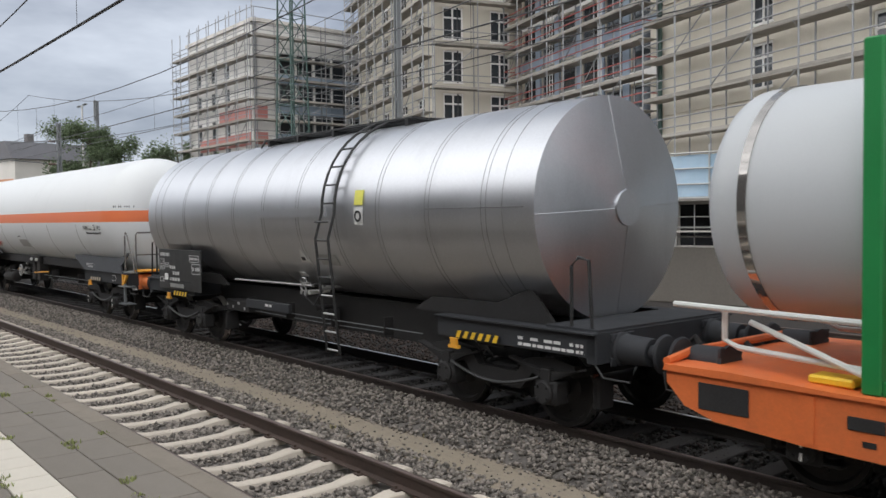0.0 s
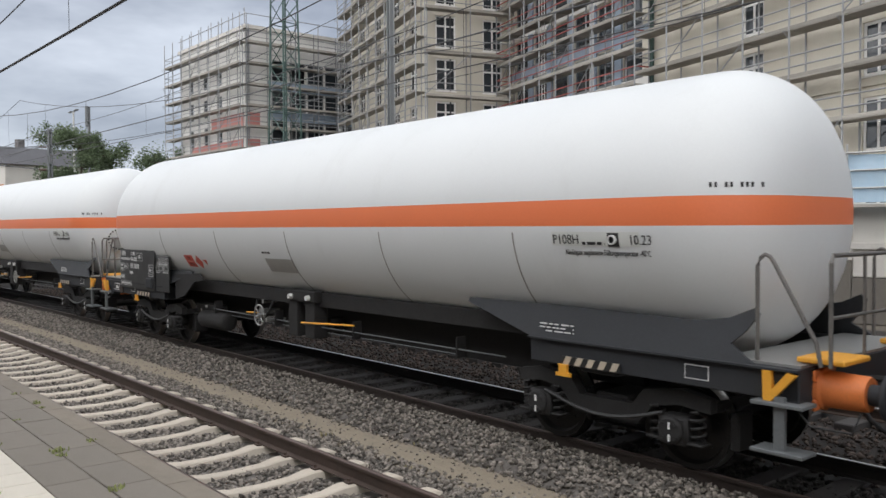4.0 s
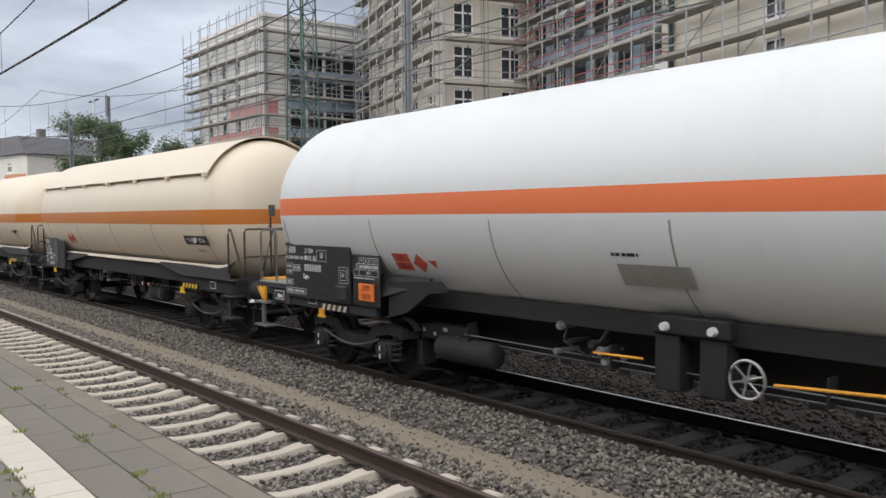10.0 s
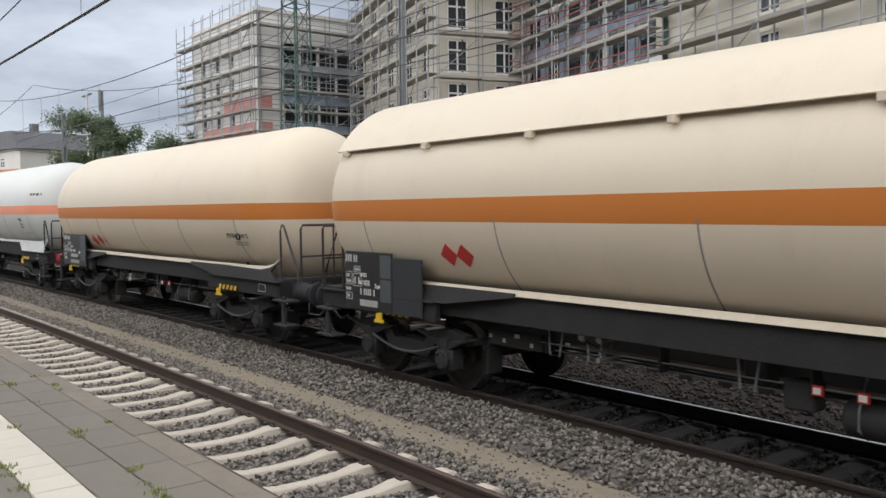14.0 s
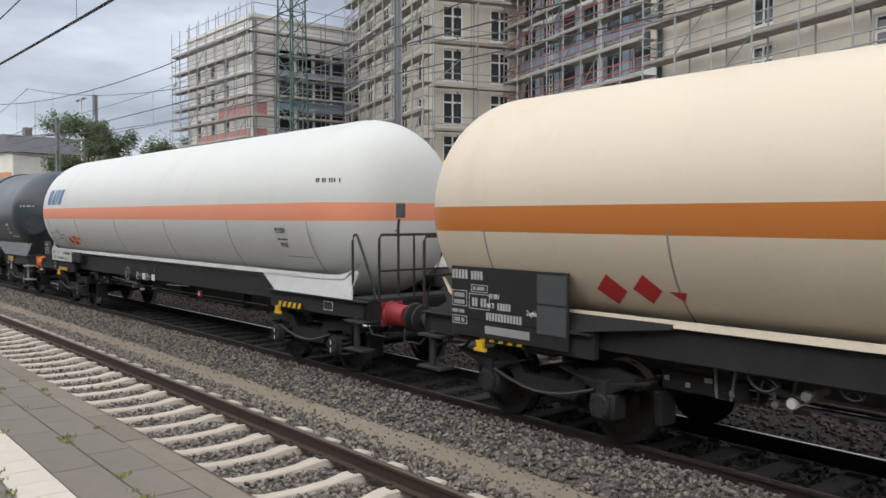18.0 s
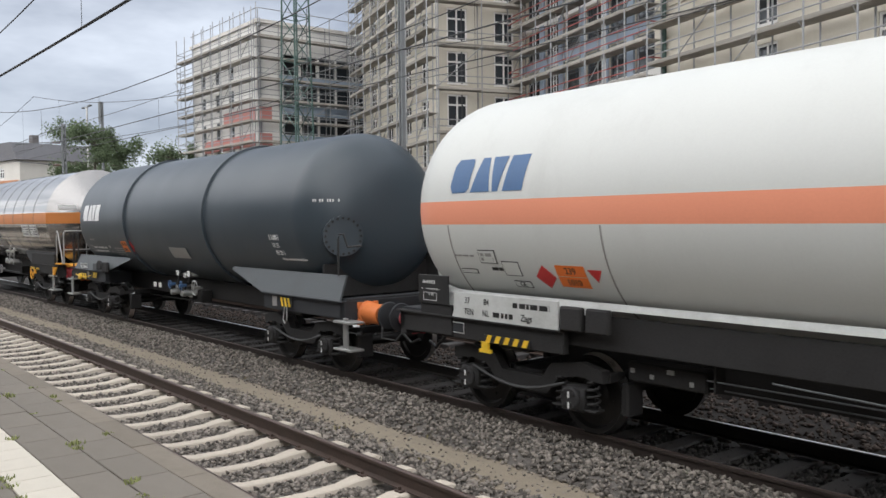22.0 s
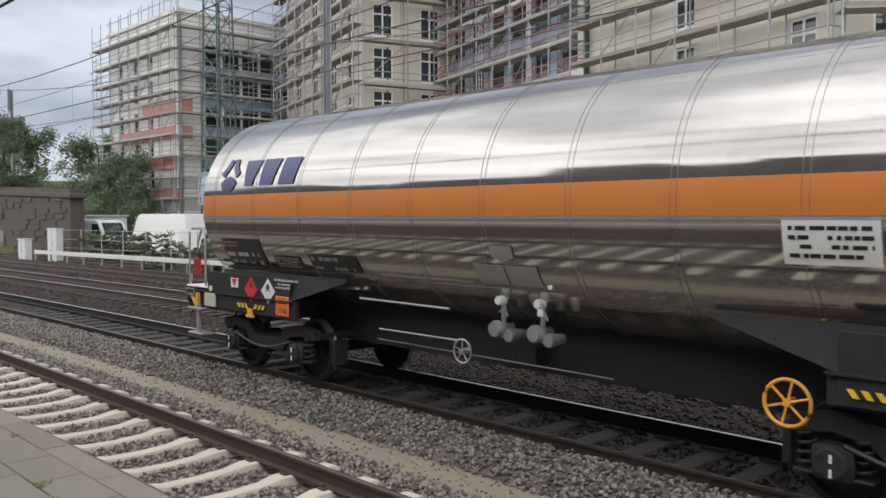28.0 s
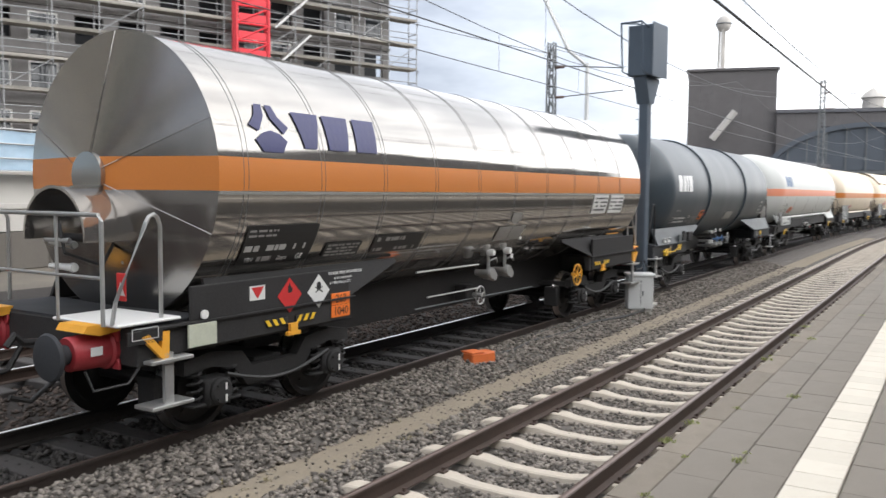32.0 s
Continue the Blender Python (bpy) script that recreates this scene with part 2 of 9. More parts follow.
M_PAVER = material("grey_concrete_paver", (0.203, 0.180, 0.150), 0.9, vary=0.12, scale=2.5, grain=120, bump=0.3, dirt=(0.12, 0.105, 0.085), dirt_amount=0.55, dirt_scale=1.1, rand=0.2)
M_WPAVER = material("white_guide_slab", (0.64, 0.59, 0.50), 0.85, vary=0.07, scale=3, grain=80, bump=0.25, dirt=(0.35, 0.31, 0.26), dirt_amount=0.35, dirt_scale=2.5, rand=0.35)
M_KERB = material("worn_platform_kerb", (0.215, 0.185, 0.148), 0.9, vary=0.18, scale=2.5, grain=80, bump=0.4, dirt=(0.11, 0.095, 0.07), dirt_amount=0.6, dirt_scale=2.5, rand=0.3)
M_JOINT = material("joint_sand", (0.135, 0.122, 0.102), 0.95, vary=0.3, scale=4, bump=0.3)
M_SOIL = material("yard_soil", (0.12, 0.105, 0.085), 0.95, vary=0.35, scale=0.6, grain=12, bump=0.5, dirt=(0.20, 0.17, 0.13), dirt_amount=0.5, dirt_scale=0.3)
M_GRASS = material("grass_blade", (0.30, 0.33, 0.13), 0.8, vary=0.3, scale=5, bump=0, island=0.8)
M_DRYGRASS = material("dry_grass_blade", (0.24, 0.21, 0.10), 0.8, vary=0.3, scale=5, bump=0, island=0.8)
M_LEAF = material("leaf", (0.13, 0.172, 0.095), 0.7, vary=0.3, scale=2, bump=0, island=0.9)
M_LEAF2 = material("dark_leaf", (0.12, 0.16, 0.09), 0.7, vary=0.3, scale=2, bump=0, island=0.9)
M_BARK = material("bark", (0.09, 0.075, 0.06), 0.9, vary=0.3, scale=4, bump=0.5)
M_CONC = material("raw_concrete", (0.528, 0.504, 0.468), 0.9, vary=0.10, scale=0.5, grain=12, bump=0.2, dirt=(0.20, 0.19, 0.17), dirt_amount=0.5, dirt_scale=0.35, streak=3)
M_BEIGE = material("beige_render", (0.53, 0.495, 0.42), 0.9, vary=0.10, scale=0.4, grain=15, bump=0.2, dirt=(0.36, 0.32, 0.25), dirt_amount=0.5, dirt_scale=0.3, streak=3)
M_SHELL = material("dark_raw_concrete_shell", (0.22, 0.21, 0.205), 0.9, vary=0.2, scale=0.5, grain=12, bump=0.2, dirt=(0.10, 0.095, 0.09), dirt_amount=0.5, dirt_scale=0.35, streak=3)
M_GREYW = material("grey_block_wall", (0.648, 0.636, 0.612), 0.9, vary=0.12, scale=0.5, grain=12, bump=0.2, dirt=(0.32, 0.31, 0.30), dirt_amount=0.4, dirt_scale=0.3)
M_PINK = material("red_insulation_board", (0.46, 0.185, 0.165), 0.85, vary=0.15, scale=0.7, grain=10, bump=0.15, dirt=(0.38, 0.30, 0.28), dirt_amount=0.5, dirt_scale=0.4)
M_BLUEB = material("blue_grey_insulation_board", (0.25, 0.31, 0.38), 0.85, vary=0.15, scale=0.7, grain=10, bump=0.15)
M_TARP = material("pale_blue_sheeting", (0.36, 0.50, 0.62), 0.6, vary=0.10, scale=0.8, grain=4, bump=0.4, bump_scale=3.0, dirt=(0.55, 0.62, 0.68), dirt_amount=0.6, dirt_scale=0.6)
M_PLANK = material("weathered_scaffold_deck", (0.29, 0.27, 0.24), 0.85, vary=0.25, scale=1.5, bump=0.2, rand=0.6)
M_TUBE = material("scaffold_tube", (0.30, 0.305, 0.31), 0.5, 0.5, vary=0.2, scale=3, bump=0)
M_REDTUBE = material("red_scaffold_rail", (0.30, 0.070, 0.060), 0.6, 0.1, vary=0.2, scale=3, bump=0)
M_HOIST = material("red_hoist_mast", (0.65, 0.035, 0.05), 0.5, 0.1, vary=0.1, scale=3, bump=0)
M_WINFR = material("white_window_frame", (0.66, 0.65, 0.63), 0.5, vary=0.05, scale=3, bump=0)
# near-black colour stands in for the shade inside rooms, arch and hall
M_ROOMSHADE = material("painted_interior_shade", (0.035, 0.037, 0.042), 0.8, vary=0.3, scale=0.5, bump=0)
M_GREENST = material("green_mast_steel", (0.055, 0.095, 0.085), 0.6, 0.3, vary=0.2, scale=2, bump=0.05)
M_MASTG = material("grey_mast_steel", (0.16, 0.17, 0.175), 0.6, 0.3, vary=0.2, scale=2, bump=0.05)
M_WIRE = material("overhead_wire", (0.06, 0.06, 0.062), 0.5, 0.5, bump=0)
M_INSUL = material("brown_insulator", (0.10, 0.06, 0.045), 0.4, bump=0)
M_BRICK = material("dark_brick", (0.13, 0.122, 0.122), 0.9, vary=0.25, scale=1, grain=10, bump=0.3, dirt=(0.085, 0.078, 0.076), dirt_amount=0.5, dirt_scale=0.5)
M_HALL = material("hall_roof_sheet", (0.10, 0.115, 0.135), 0.6, 0.2, vary=0.1, scale=0.5, bump=0.1)
M_OLDSTONE = material("weathered_stone_wall", (0.085, 0.070, 0.060), 0.95, vary=0.3, scale=1.2, grain=10, bump=0.6, dirt=(0.08, 0.075, 0.06), dirt_amount=0.5, dirt_scale=0.6)
M_CABIN = material("light_grey_cabinet", (0.60, 0.61, 0.60), 0.5, vary=0.06, scale=2, dirt=(0.35, 0.33, 0.3), dirt_amount=0.3)
M_SIGNAL = material("signal_casing", (0.085, 0.11, 0.14), 0.5, 0.2, vary=0.12, scale=3, bump=0.03)
M_ROOFT = material("dark_roof", (0.12, 0.12, 0.13), 0.8, vary=0.2, scale=1, bump=0.2)
M_PLASTER = material("white_plaster", (0.56, 0.54, 0.50), 0.9, vary=0.1, scale=0.7, bump=0.1, dirt=(0.35, 0.33, 0.3), dirt_amount=0.4, dirt_scale=0.5)
M_TERRA = material("orange_plaster", (0.46, 0.22, 0.12), 0.9, vary=0.12, scale=0.7, bump=0.1)


def leafy(m):
    """Let some light pass through thin leaves."""
    n, l = m.node_tree.nodes, m.node_tree.links
    b, o = n["Principled BSDF"], n["Material Output"]
    t = n.new("ShaderNodeBsdfTranslucent")
    x = n.new("ShaderNodeMixShader")
    x.inputs[0].default_value = 0.45
    l.new(b.inputs["Base Color"].links[0].from_socket, t.inputs["Color"])
    l.new(b.outputs[0], x.inputs[1])
    l.new(t.outputs[0], x.inputs[2])
    l.new(x.outputs[0], o.inputs["Surface"])


for _leaf in (M_LEAF, M_LEAF2, M_GRASS):
    leafy(_leaf)


def glass_material():
    m = bpy.data.materials.new("window_glass")
    m.use_nodes = True
    b = m.node_tree.nodes["Principled BSDF"]
    b.inputs["Base Color"].default_value = (0.03, 0.035, 0.04, 1)
    b.inputs["Roughness"].default_value = 0.06
    b.inputs["Specular IOR Level"].default_value = 0.7
    return m


M_GLASS = glass_material()
# ---- mesh helpers ----
def mesh_of(bm, mat, smooth=False):
    me = bpy.data.meshes.new("mesh")
    bm.to_mesh(me)
    bm.free()
    mats = mat if isinstance(mat, (list, tuple)) else [mat]
    for x in mats:
        me.materials.append(x)
    if smooth:
        me.polygons.foreach_set("use_smooth", [True] * len(me.polygons))
        me.set_sharp_from_angle(angle=radians(40))
    return me


def part(name, bm, mat, parent=None, label="", smooth=False, at=None):
    ob = new(name, mesh_of(bm, mat, smooth) if isinstance(bm, bmesh.types.BMesh) else bm)
    if at is not None:
        ob.matrix_basis = at
    if parent is not None:
        ob.parent = parent
    if label:
        ob["label"] = label
    return ob


def thing(name, m, label, category, group="", kind=""):
    ob = new(name)
    ob.empty_display_size = 0.2
    ob.matrix_basis = m
    return tagged(ob, label, category, group, kind)


def box(bm, x0, x1, y0, y1, z0, z1, bevel=0.0, m=None):
    vs = [bm.verts.new((x, y, z)) for x in (x0, x1) for y in (y0, y1) for z in (z0, z1)]
    fs = [bm.faces.new([vs[i] for i in q]) for q in ((0, 1, 3, 2), (4, 6, 7, 5), (0, 4, 5, 1), (2, 3, 7, 6), (0, 2, 6, 4), (1, 5, 7, 3))]
    if bevel:
        es = list({e for f in fs for e in f.edges})
        r = bmesh.ops.bevel(bm, geom=es, offset=bevel, segments=1, affect="EDGES")
        vs = list({v for f in r["faces"] for v in f.verts} | {v for v in vs if v.is_valid})
    if m is not None:
        bmesh.ops.transform(bm, matrix=m, verts=[v for v in vs if v.is_valid])
    return bm


def B(*a, **k):
    return box(bmesh.new(), *a, **k)


def tube(bm, points, r, n=8, close=True):
    """A round bar along a line of points."""
    pts = [Vector(p) for p in points]
    rings = []
    for i, p in enumerate(pts):
        d = (pts[min(i + 1, len(pts) - 1)] - pts[max(i - 1, 0)]).normalized()
        a = d.cross(Vector((0, 0, 1)) if abs(d.z) < 0.9 else Vector((1, 0, 0))).normalized()
        b = d.cross(a)
        rings.append([bm.verts.new(p + r * (math.cos(2 * math.pi * k / n) * a + math.sin(2 * math.pi * k / n) * b)) for k in range(n)])
    for q, w in zip(rings, rings[1:]):
        for k in range(n):
            bm.faces.new((q[k], q[(k + 1) % n], w[(k + 1) % n], w[k]))
    if close:
        bm.faces.new(rings[0])
        bm.faces.new(rings[-1][::-1])
    return bm


def T(points, r, n=8):
    return tube(bmesh.new(), points, r, n)


def lathe(bm, profile, axis="x", n=32, a0=0.0, a1=360.0, c=(0, 0, 0)):
    """A body of revolution: profile of (along, radius); angles count from straight up, over the near side (-y)."""
    full = abs(a1 - a0) >= 359.9
    steps = n if full else n + 1
    rings = []
    for u, r in profile:
        ring = []
        for k in range(steps):
            a = radians(a0 + (a1 - a0) * k / n)
            p, q = -r * math.sin(a), r * math.cos(a)
            ring.append(bm.verts.new((c[0] + u, c[1] + p, c[2] + q) if axis == "x" else (c[0] + p, c[1] + u, c[2] + q) if axis == "y" else (c[0] + p, c[1] + q, c[2] + u)))
        rings.append(ring)
    for q, w in zip(rings, rings[1:]):
        for k in range(n):
            bm.faces.new((q[k], q[(k + 1) % steps], w[(k + 1) % steps], w[k]))
    bmesh.ops.remove_doubles(bm, verts=[v for r_ in rings for v in r_], dist=1e-5)
    return bm


def prism(bm, pts, y0, y1):
    """A flat shape of (x, z) points, given depth in y."""
    a = [bm.verts.new((x, y0, z)) for x, z in pts]
    b = [bm.verts.new((x, y1, z)) for x, z in pts]
    bm.faces.new(a)
    bm.faces.new(b[::-1])
    for i in range(len(pts)):
        j = (i + 1) % len(pts)
        bm.faces.new((a[j], a[i], b[i], b[j]))
    bmesh.ops.recalc_face_normals(bm, faces=bm.faces)
    return bm


def raw(name, verts, faces, mat, parent=None, mats=None, idx=None):
    me = bpy.data.meshes.new("mesh")
    me.from_pydata(verts, [], faces)
    for x in mats or [mat]:
        me.materials.append(x)
    if idx is not None:
        me.polygons.foreach_set("material_index", idx)
    ob = new(name, me)
    if parent is not None:
        ob.parent = parent
    return ob


def words(text, size, mat, name, parent, m, squash=1.0):
    """Flat lettering with a little thickness, turned into a mesh."""
    cu = bpy.data.curves.new("text", "FONT")
    cu.body, cu.size, cu.align_x, cu.align_y, cu.extrude, cu.resolution_u = text, size, "CENTER", "CENTER", 0.0015, 2
    tmp = bpy.data.objects.new("tmp", cu)
    me = bpy.data.meshes.new_from_object(tmp)
    bpy.data.objects.remove(tmp)
    me.transform(Matrix.Diagonal((squash, 1, 1, 1)))
    me.materials.append(mat)
    ob = new(name, me)
    ob.matrix_basis, ob.parent = m, parent
    return ob


def bend_to_tank(bm, r, cz, lift):
    """Wrap a sheet, drawn in (x, arc height, layer), onto the near side of a tank of radius r with its axis at height cz."""
    for v in bm.verts:
        a = v.co.y / r
        q = r + lift + v.co.z
        v.co = Vector((v.co.x, -q * math.cos(a), cz + q * math.sin(a)))
    return bm


def sheet(bm, x0, x1, y0, y1, depth=0.004, rows=6):
    """A thin plate in (x, arc height), ready to be wrapped."""
    ys = [y0 + (y1 - y0) * i / rows for i in range(rows + 1)]
    top = [[bm.verts.new((x, y, depth)) for x in (x0, x1)] for y in ys]
    low = [[bm.verts.new((x, y, 0)) for x in (x0, x1)] for y in ys]
    for i in range(rows):
        bm.faces.new((top[i][0], top[i][1], top[i + 1][1], top[i + 1][0]))
        for k in (0, 1):
            bm.faces.new((top[i][k], top[i + 1][k], low[i + 1][k], low[i][k]))
    bm.faces.new((top[0][0], top[0][1], low[0][1], low[0][0]))
    bm.faces.new((top[-1][0], top[-1][1], low[-1][1], low[-1][0]))
    return bm


def poly_on_tank(name, polys, mat, parent, r, cz, lift, label=""):
    """Flat coloured shapes (lists of (x, arc height)) laid on a tank's near side, cut into small pieces so that they follow the curve."""
    bm = bmesh.new()
    for p in polys:
        bm.faces.new([bm.verts.new((x, y, 0)) for x, y in p])
    bmesh.ops.triangulate(bm, faces=bm.faces)
    for _ in range(3):
        es = [e for e in bm.edges if e.calc_length() > 0.12]
        if es:
            bmesh.ops.subdivide_edges(bm, edges=es, cuts=1)
            bmesh.ops.triangulate(bm, faces=bm.faces)
    bmesh.ops.recalc_face_normals(bm, faces=bm.faces)
    r_ = bmesh.ops.extrude_face_region(bm, geom=bm.faces[:])
    for v in r_["geom"]:
        if isinstance(v, bmesh.types.BMVert):
            v.co.z += 0.003
    bend_to_tank(bm, r, cz, lift)
    bmesh.ops.recalc_face_normals(bm, faces=bm.faces)
    return part(name, bm, mat, parent, label)
# ---- ground, tracks, platform ----
def strip(name, s0, s1, prof, mat, step=2.0, label="", kind="structure", parent=None):
    """A body that follows the tracks: prof is a closed outline of (offset, height), counter-clockwise seen along the track."""
    n = max(1, int((s1 - s0) / step))
    vs, fs = [], []
    k = len(prof)
    for i in range(n + 1):
        s = s0 + (s1 - s0) * i / n
        for o, z in prof:
            x, y, _ = along(s, o)
            vs.append((x, y, z))
    for i in range(n):
        for j in range(k):
            a, b = i * k + j, i * k + (j + 1) % k
            fs.append((a, b, b + k, a + k))
    fs.append(tuple(range(k)))
    fs.append(tuple(range(n * k + k - 1, n * k - 1, -1)))
    ob = raw(name, vs, fs, mat, parent)
    return tagged(ob, label, "", "", kind) if kind else ob


ground = raw("ground", [(-3000, -3000, -0.42), (3000, -3000, -0.42), (3000, 3000, -0.42), (-3000, 3000, -0.42)], [(0, 1, 2, 3)], M_SOIL)
tagged(ground, "bare brown soil of the railway yard", "ground", "", "structure")

YARD = [C2 + 4.3, C2 + 8.5, C2 + 12.4]          # further tracks behind the train
bed = strip("ballast_bed", -170, 150, [(C1 - 1.72, -0.5), (C1 - 1.72, -0.27), (C1 + 1.25, -0.265), (C1 + 1.7, -0.31), (C1 + 2.3, -0.29), (C2 - 1.55, -0.19), (C2 - 1.15, -0.13), (C2 - 0.84, -0.12), (C2 - 0.84, -0.5)], M_BALLAST, 2, "grey crushed-stone ballast between the platform track and the train's track")
# darker strip: oily ballast plus painted shade below the wagons
bed2 = strip("oily_shaded_bed", -170, 150, [(C2 - 0.84, -0.5), (C2 - 0.84, -0.26), (C2 + 1.1, -0.275), (C2 + 1.1, -0.5)], M_DBED, 2, "ballast under the freight track, dark from oil and painted-in train shade")
bed3 = strip("yard_bed", -170, 150, [(C2 + 1.1, -0.5), (C2 + 1.1, -0.27), (C2 + 14.2, -0.27), (C2 + 14.2, -0.5)], M_YBED, 2, "rust-brown ballast of the yard tracks")
path = strip("trodden_path", -90, 60, [(C1 + 1.66, -0.4), (C1 + 1.66, -0.292), (C1 + 2.05, -0.268), (C1 + 2.46, -0.285), (C1 + 2.46, -0.4)], M_PATH, 1, "trodden sandy path along the cable trough between the tracks")

RAIL_PROF = [(-0.07, -0.172), (0.07, -0.172), (0.07, -0.160), (0.012, -0.145), (0.010, -0.045), (0.034, -0.036), (0.036, -0.006), (0.026, 0.0), (-0.026, 0.0), (-0.036, -0.006), (-0.034, -0.036), (-0.010, -0.045), (-0.012, -0.145), (-0.07, -0.160)]


def rail(centre, sgn, s0, s1, body, top, parent):
    o = centre + sgn * 0.7535
    strip("rail", s0, s1, [(o + u, v) for u, v in RAIL_PROF], body, 1.5, kind="", parent=parent)
    strip("rail_head", s0, s1, [(o - 0.030, -0.006), (o + 0.030, -0.006)] + [(o + 0.030 - 0.010 * k, 0.005 - 0.0009 * (k - 3) ** 2) for k in range(7)], top, 1.5, kind="", parent=parent)


def sleeper_mesh(mat, concrete=True):
    """A pre-stressed sleeper: high and broad under the rails, lower and narrower in the middle."""
    if not concrete:
        return mesh_of(B(-0.13, 0.13, -1.3, 1.3, -0.38, -0.175, 0.015), mat)
    vs, fs = [], []
    st = [(-1.3, -0.215, 0.085, 0.14), (-1.22, -0.185, 0.10, 0.15), (-0.95, -0.172, 0.105, 0.15), (-0.55, -0.172, 0.10, 0.15), (-0.35, -0.205, 0.08, 0.13), (0, -0.215, 0.075, 0.12)]
    st = st + [(-y, z, w, b) for y, z, w, b in st[-2::-1]]
    for y, z, w, b in st:
        vs += [(-b, y, -0.40), (-w, y, z - 0.012), (-w + 0.02, y, z), (w - 0.02, y, z), (w, y, z - 0.012), (b, y, -0.40)]
    for i in range(len(st) - 1):
        for j in range(6):
            a, b = i * 6 + j, i * 6 + (j + 1) % 6
            fs.append((a, a + 6, b + 6, b))
    fs += [tuple(range(6)), tuple(range(len(vs) - 1, len(vs) - 7, -1))]
    me = bpy.data.meshes.new("sleeper")
    me.from_pydata(vs, [], fs)
    me.materials.append(mat)
    return me


def fastening_mesh():
    bm = bmesh.new()
    for sg in (-1, 1):
        for d in (-1, 1):
            y = sg * 0.7535 + d * 0.105
            box(bm, -0.05, 0.05, y - 0.035, y + 0.035, -0.172, -0.150, 0.006)
            lathe(bm, [(-0.150, 0.001), (-0.150, 0.018), (-0.120, 0.018), (-0.120, 0.001)], "z", 6, c=(0, y, 0))
    return mesh_of(bm, M_RAIL)


SPACING = 0.66
track = thing("track", pose(0, 0, 0), "platform track with rusty rails on pale concrete sleepers", "railway track", kind="structure")
for sg in (-1, 1):
    rail(C1, sg, -150, 130, M_RAIL, M_RAILTOP, track)
sl, fa = sleeper_mesh(M_SLEEPER), fastening_mesh()
for i in range(-105, 110):
    s = 6.62 + SPACING * i
    x, y, h = along(s, C1)
    near = -34 < s < 34
    o = part("sleeper", sl, None, track, at=pose(x, y, 0, 0, 0, math.degrees(h) + random.uniform(-0.5, 0.5)))
    if near:
        part("fastening", fa, None, track, at=pose(x, y, 0, 0, 0, math.degrees(h)))
for k, c in enumerate([C2] + YARD):
    tr = thing("track", pose(0, 0, 0), "freight track with bright rail heads on oil-black sleepers", "railway track", kind="structure")
    for sg in (-1, 1):
        rail(c, sg, -170, 130 if k < 3 else -40, (M_NRAIL if sg < 0 else M_DKRAIL) if k == 0 else M_RAIL, (M_RAILTOP if sg < 0 else M_SHINE) if k == 0 else M_SHINE if k < 2 else M_RAILTOP, tr)
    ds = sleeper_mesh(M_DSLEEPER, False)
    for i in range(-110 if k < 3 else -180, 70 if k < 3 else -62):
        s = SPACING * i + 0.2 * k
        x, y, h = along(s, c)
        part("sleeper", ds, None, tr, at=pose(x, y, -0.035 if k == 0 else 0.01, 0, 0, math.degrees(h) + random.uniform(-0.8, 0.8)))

# loose stones on the beds
rng = np.random.default_rng(4)


def stones(name, count, place, mat, size, label, zbase):
    base = np.array([(1, 0, 0), (-1, 0, 0), (0, 1, 0), (0, -1, 0), (0, 0, 1), (0, 0, -1)], float)
    tri = np.array([(0, 2, 4), (2, 1, 4), (1, 3, 4), (3, 0, 4), (2, 0, 5), (1, 2, 5), (3, 1, 5), (0, 3, 5)])
    P = place(count)
    n = len(P)
    r = size * (0.55 + 0.9 * rng.random((n, 1, 1)))
    v = base[None] * r * (0.6 + 0.7 * rng.random((n, 6, 3)))
    v += (rng.random((n, 6, 3)) - 0.5) * r * 0.55
    a = rng.random(n) * 6.28
    ca, sa = np.cos(a)[:, None], np.sin(a)[:, None]
    x, y = v[..., 0] * ca - v[..., 1] * sa, v[..., 0] * sa + v[..., 1] * ca
    b = (rng.random(n) - 0.5)[:, None] * 1.6
    y, z = y * np.cos(b) - v[..., 2] * np.sin(b), y * np.sin(b) + v[..., 2] * np.cos(b)
    w = np.stack([x + P[:, None, 0], y + P[:, None, 1], z * 0.8 + P[:, None, 2]], -1).reshape(-1, 3)
    f = (tri[None] + 6 * np.arange(n)[:, None, None]).reshape(-1, 3)
    me = bpy.data.meshes.new("stones")
    me.vertices.add(len(w))
    me.vertices.foreach_set("co", w.ravel())
    me.loops.add(len(f) * 3)
    me.loops.foreach_set("vertex_index", f.ravel())
    me.polygons.add(len(f))
    me.polygons.foreach_set("loop_start", np.arange(0, len(f) * 3, 3))
    me.update(calc_edges=True)
    me.materials.append(mat)
    return tagged(new(name, me), label, "gravel", "", "stuff")


def field(s0, s1, bands, bias=0.0):
    """Random places in bands of (from, to, height, height at the far side), denser near the eye."""
    def go(n):
        out = []
        tot = sum(q[1] - q[0] for q in bands)
        for a, b, z, *up in bands:
            m = int(n * (b - a) / tot)
            u = rng.random(m) * 2 - 1
            s = np.where(u < 0, -abs(u) ** (1 + bias) * -s0, abs(u) ** (1 + bias) * s1)
            o = a + (b - a) * rng.random(m)
            z1 = up[0] if up else z
            out += [(*along(p, q)[:2], z + (z1 - z) * (q - a) / (b - a) + 0.02 * rng.random()) for p, q in zip(s, o)]
        return np.array(out)
    return go


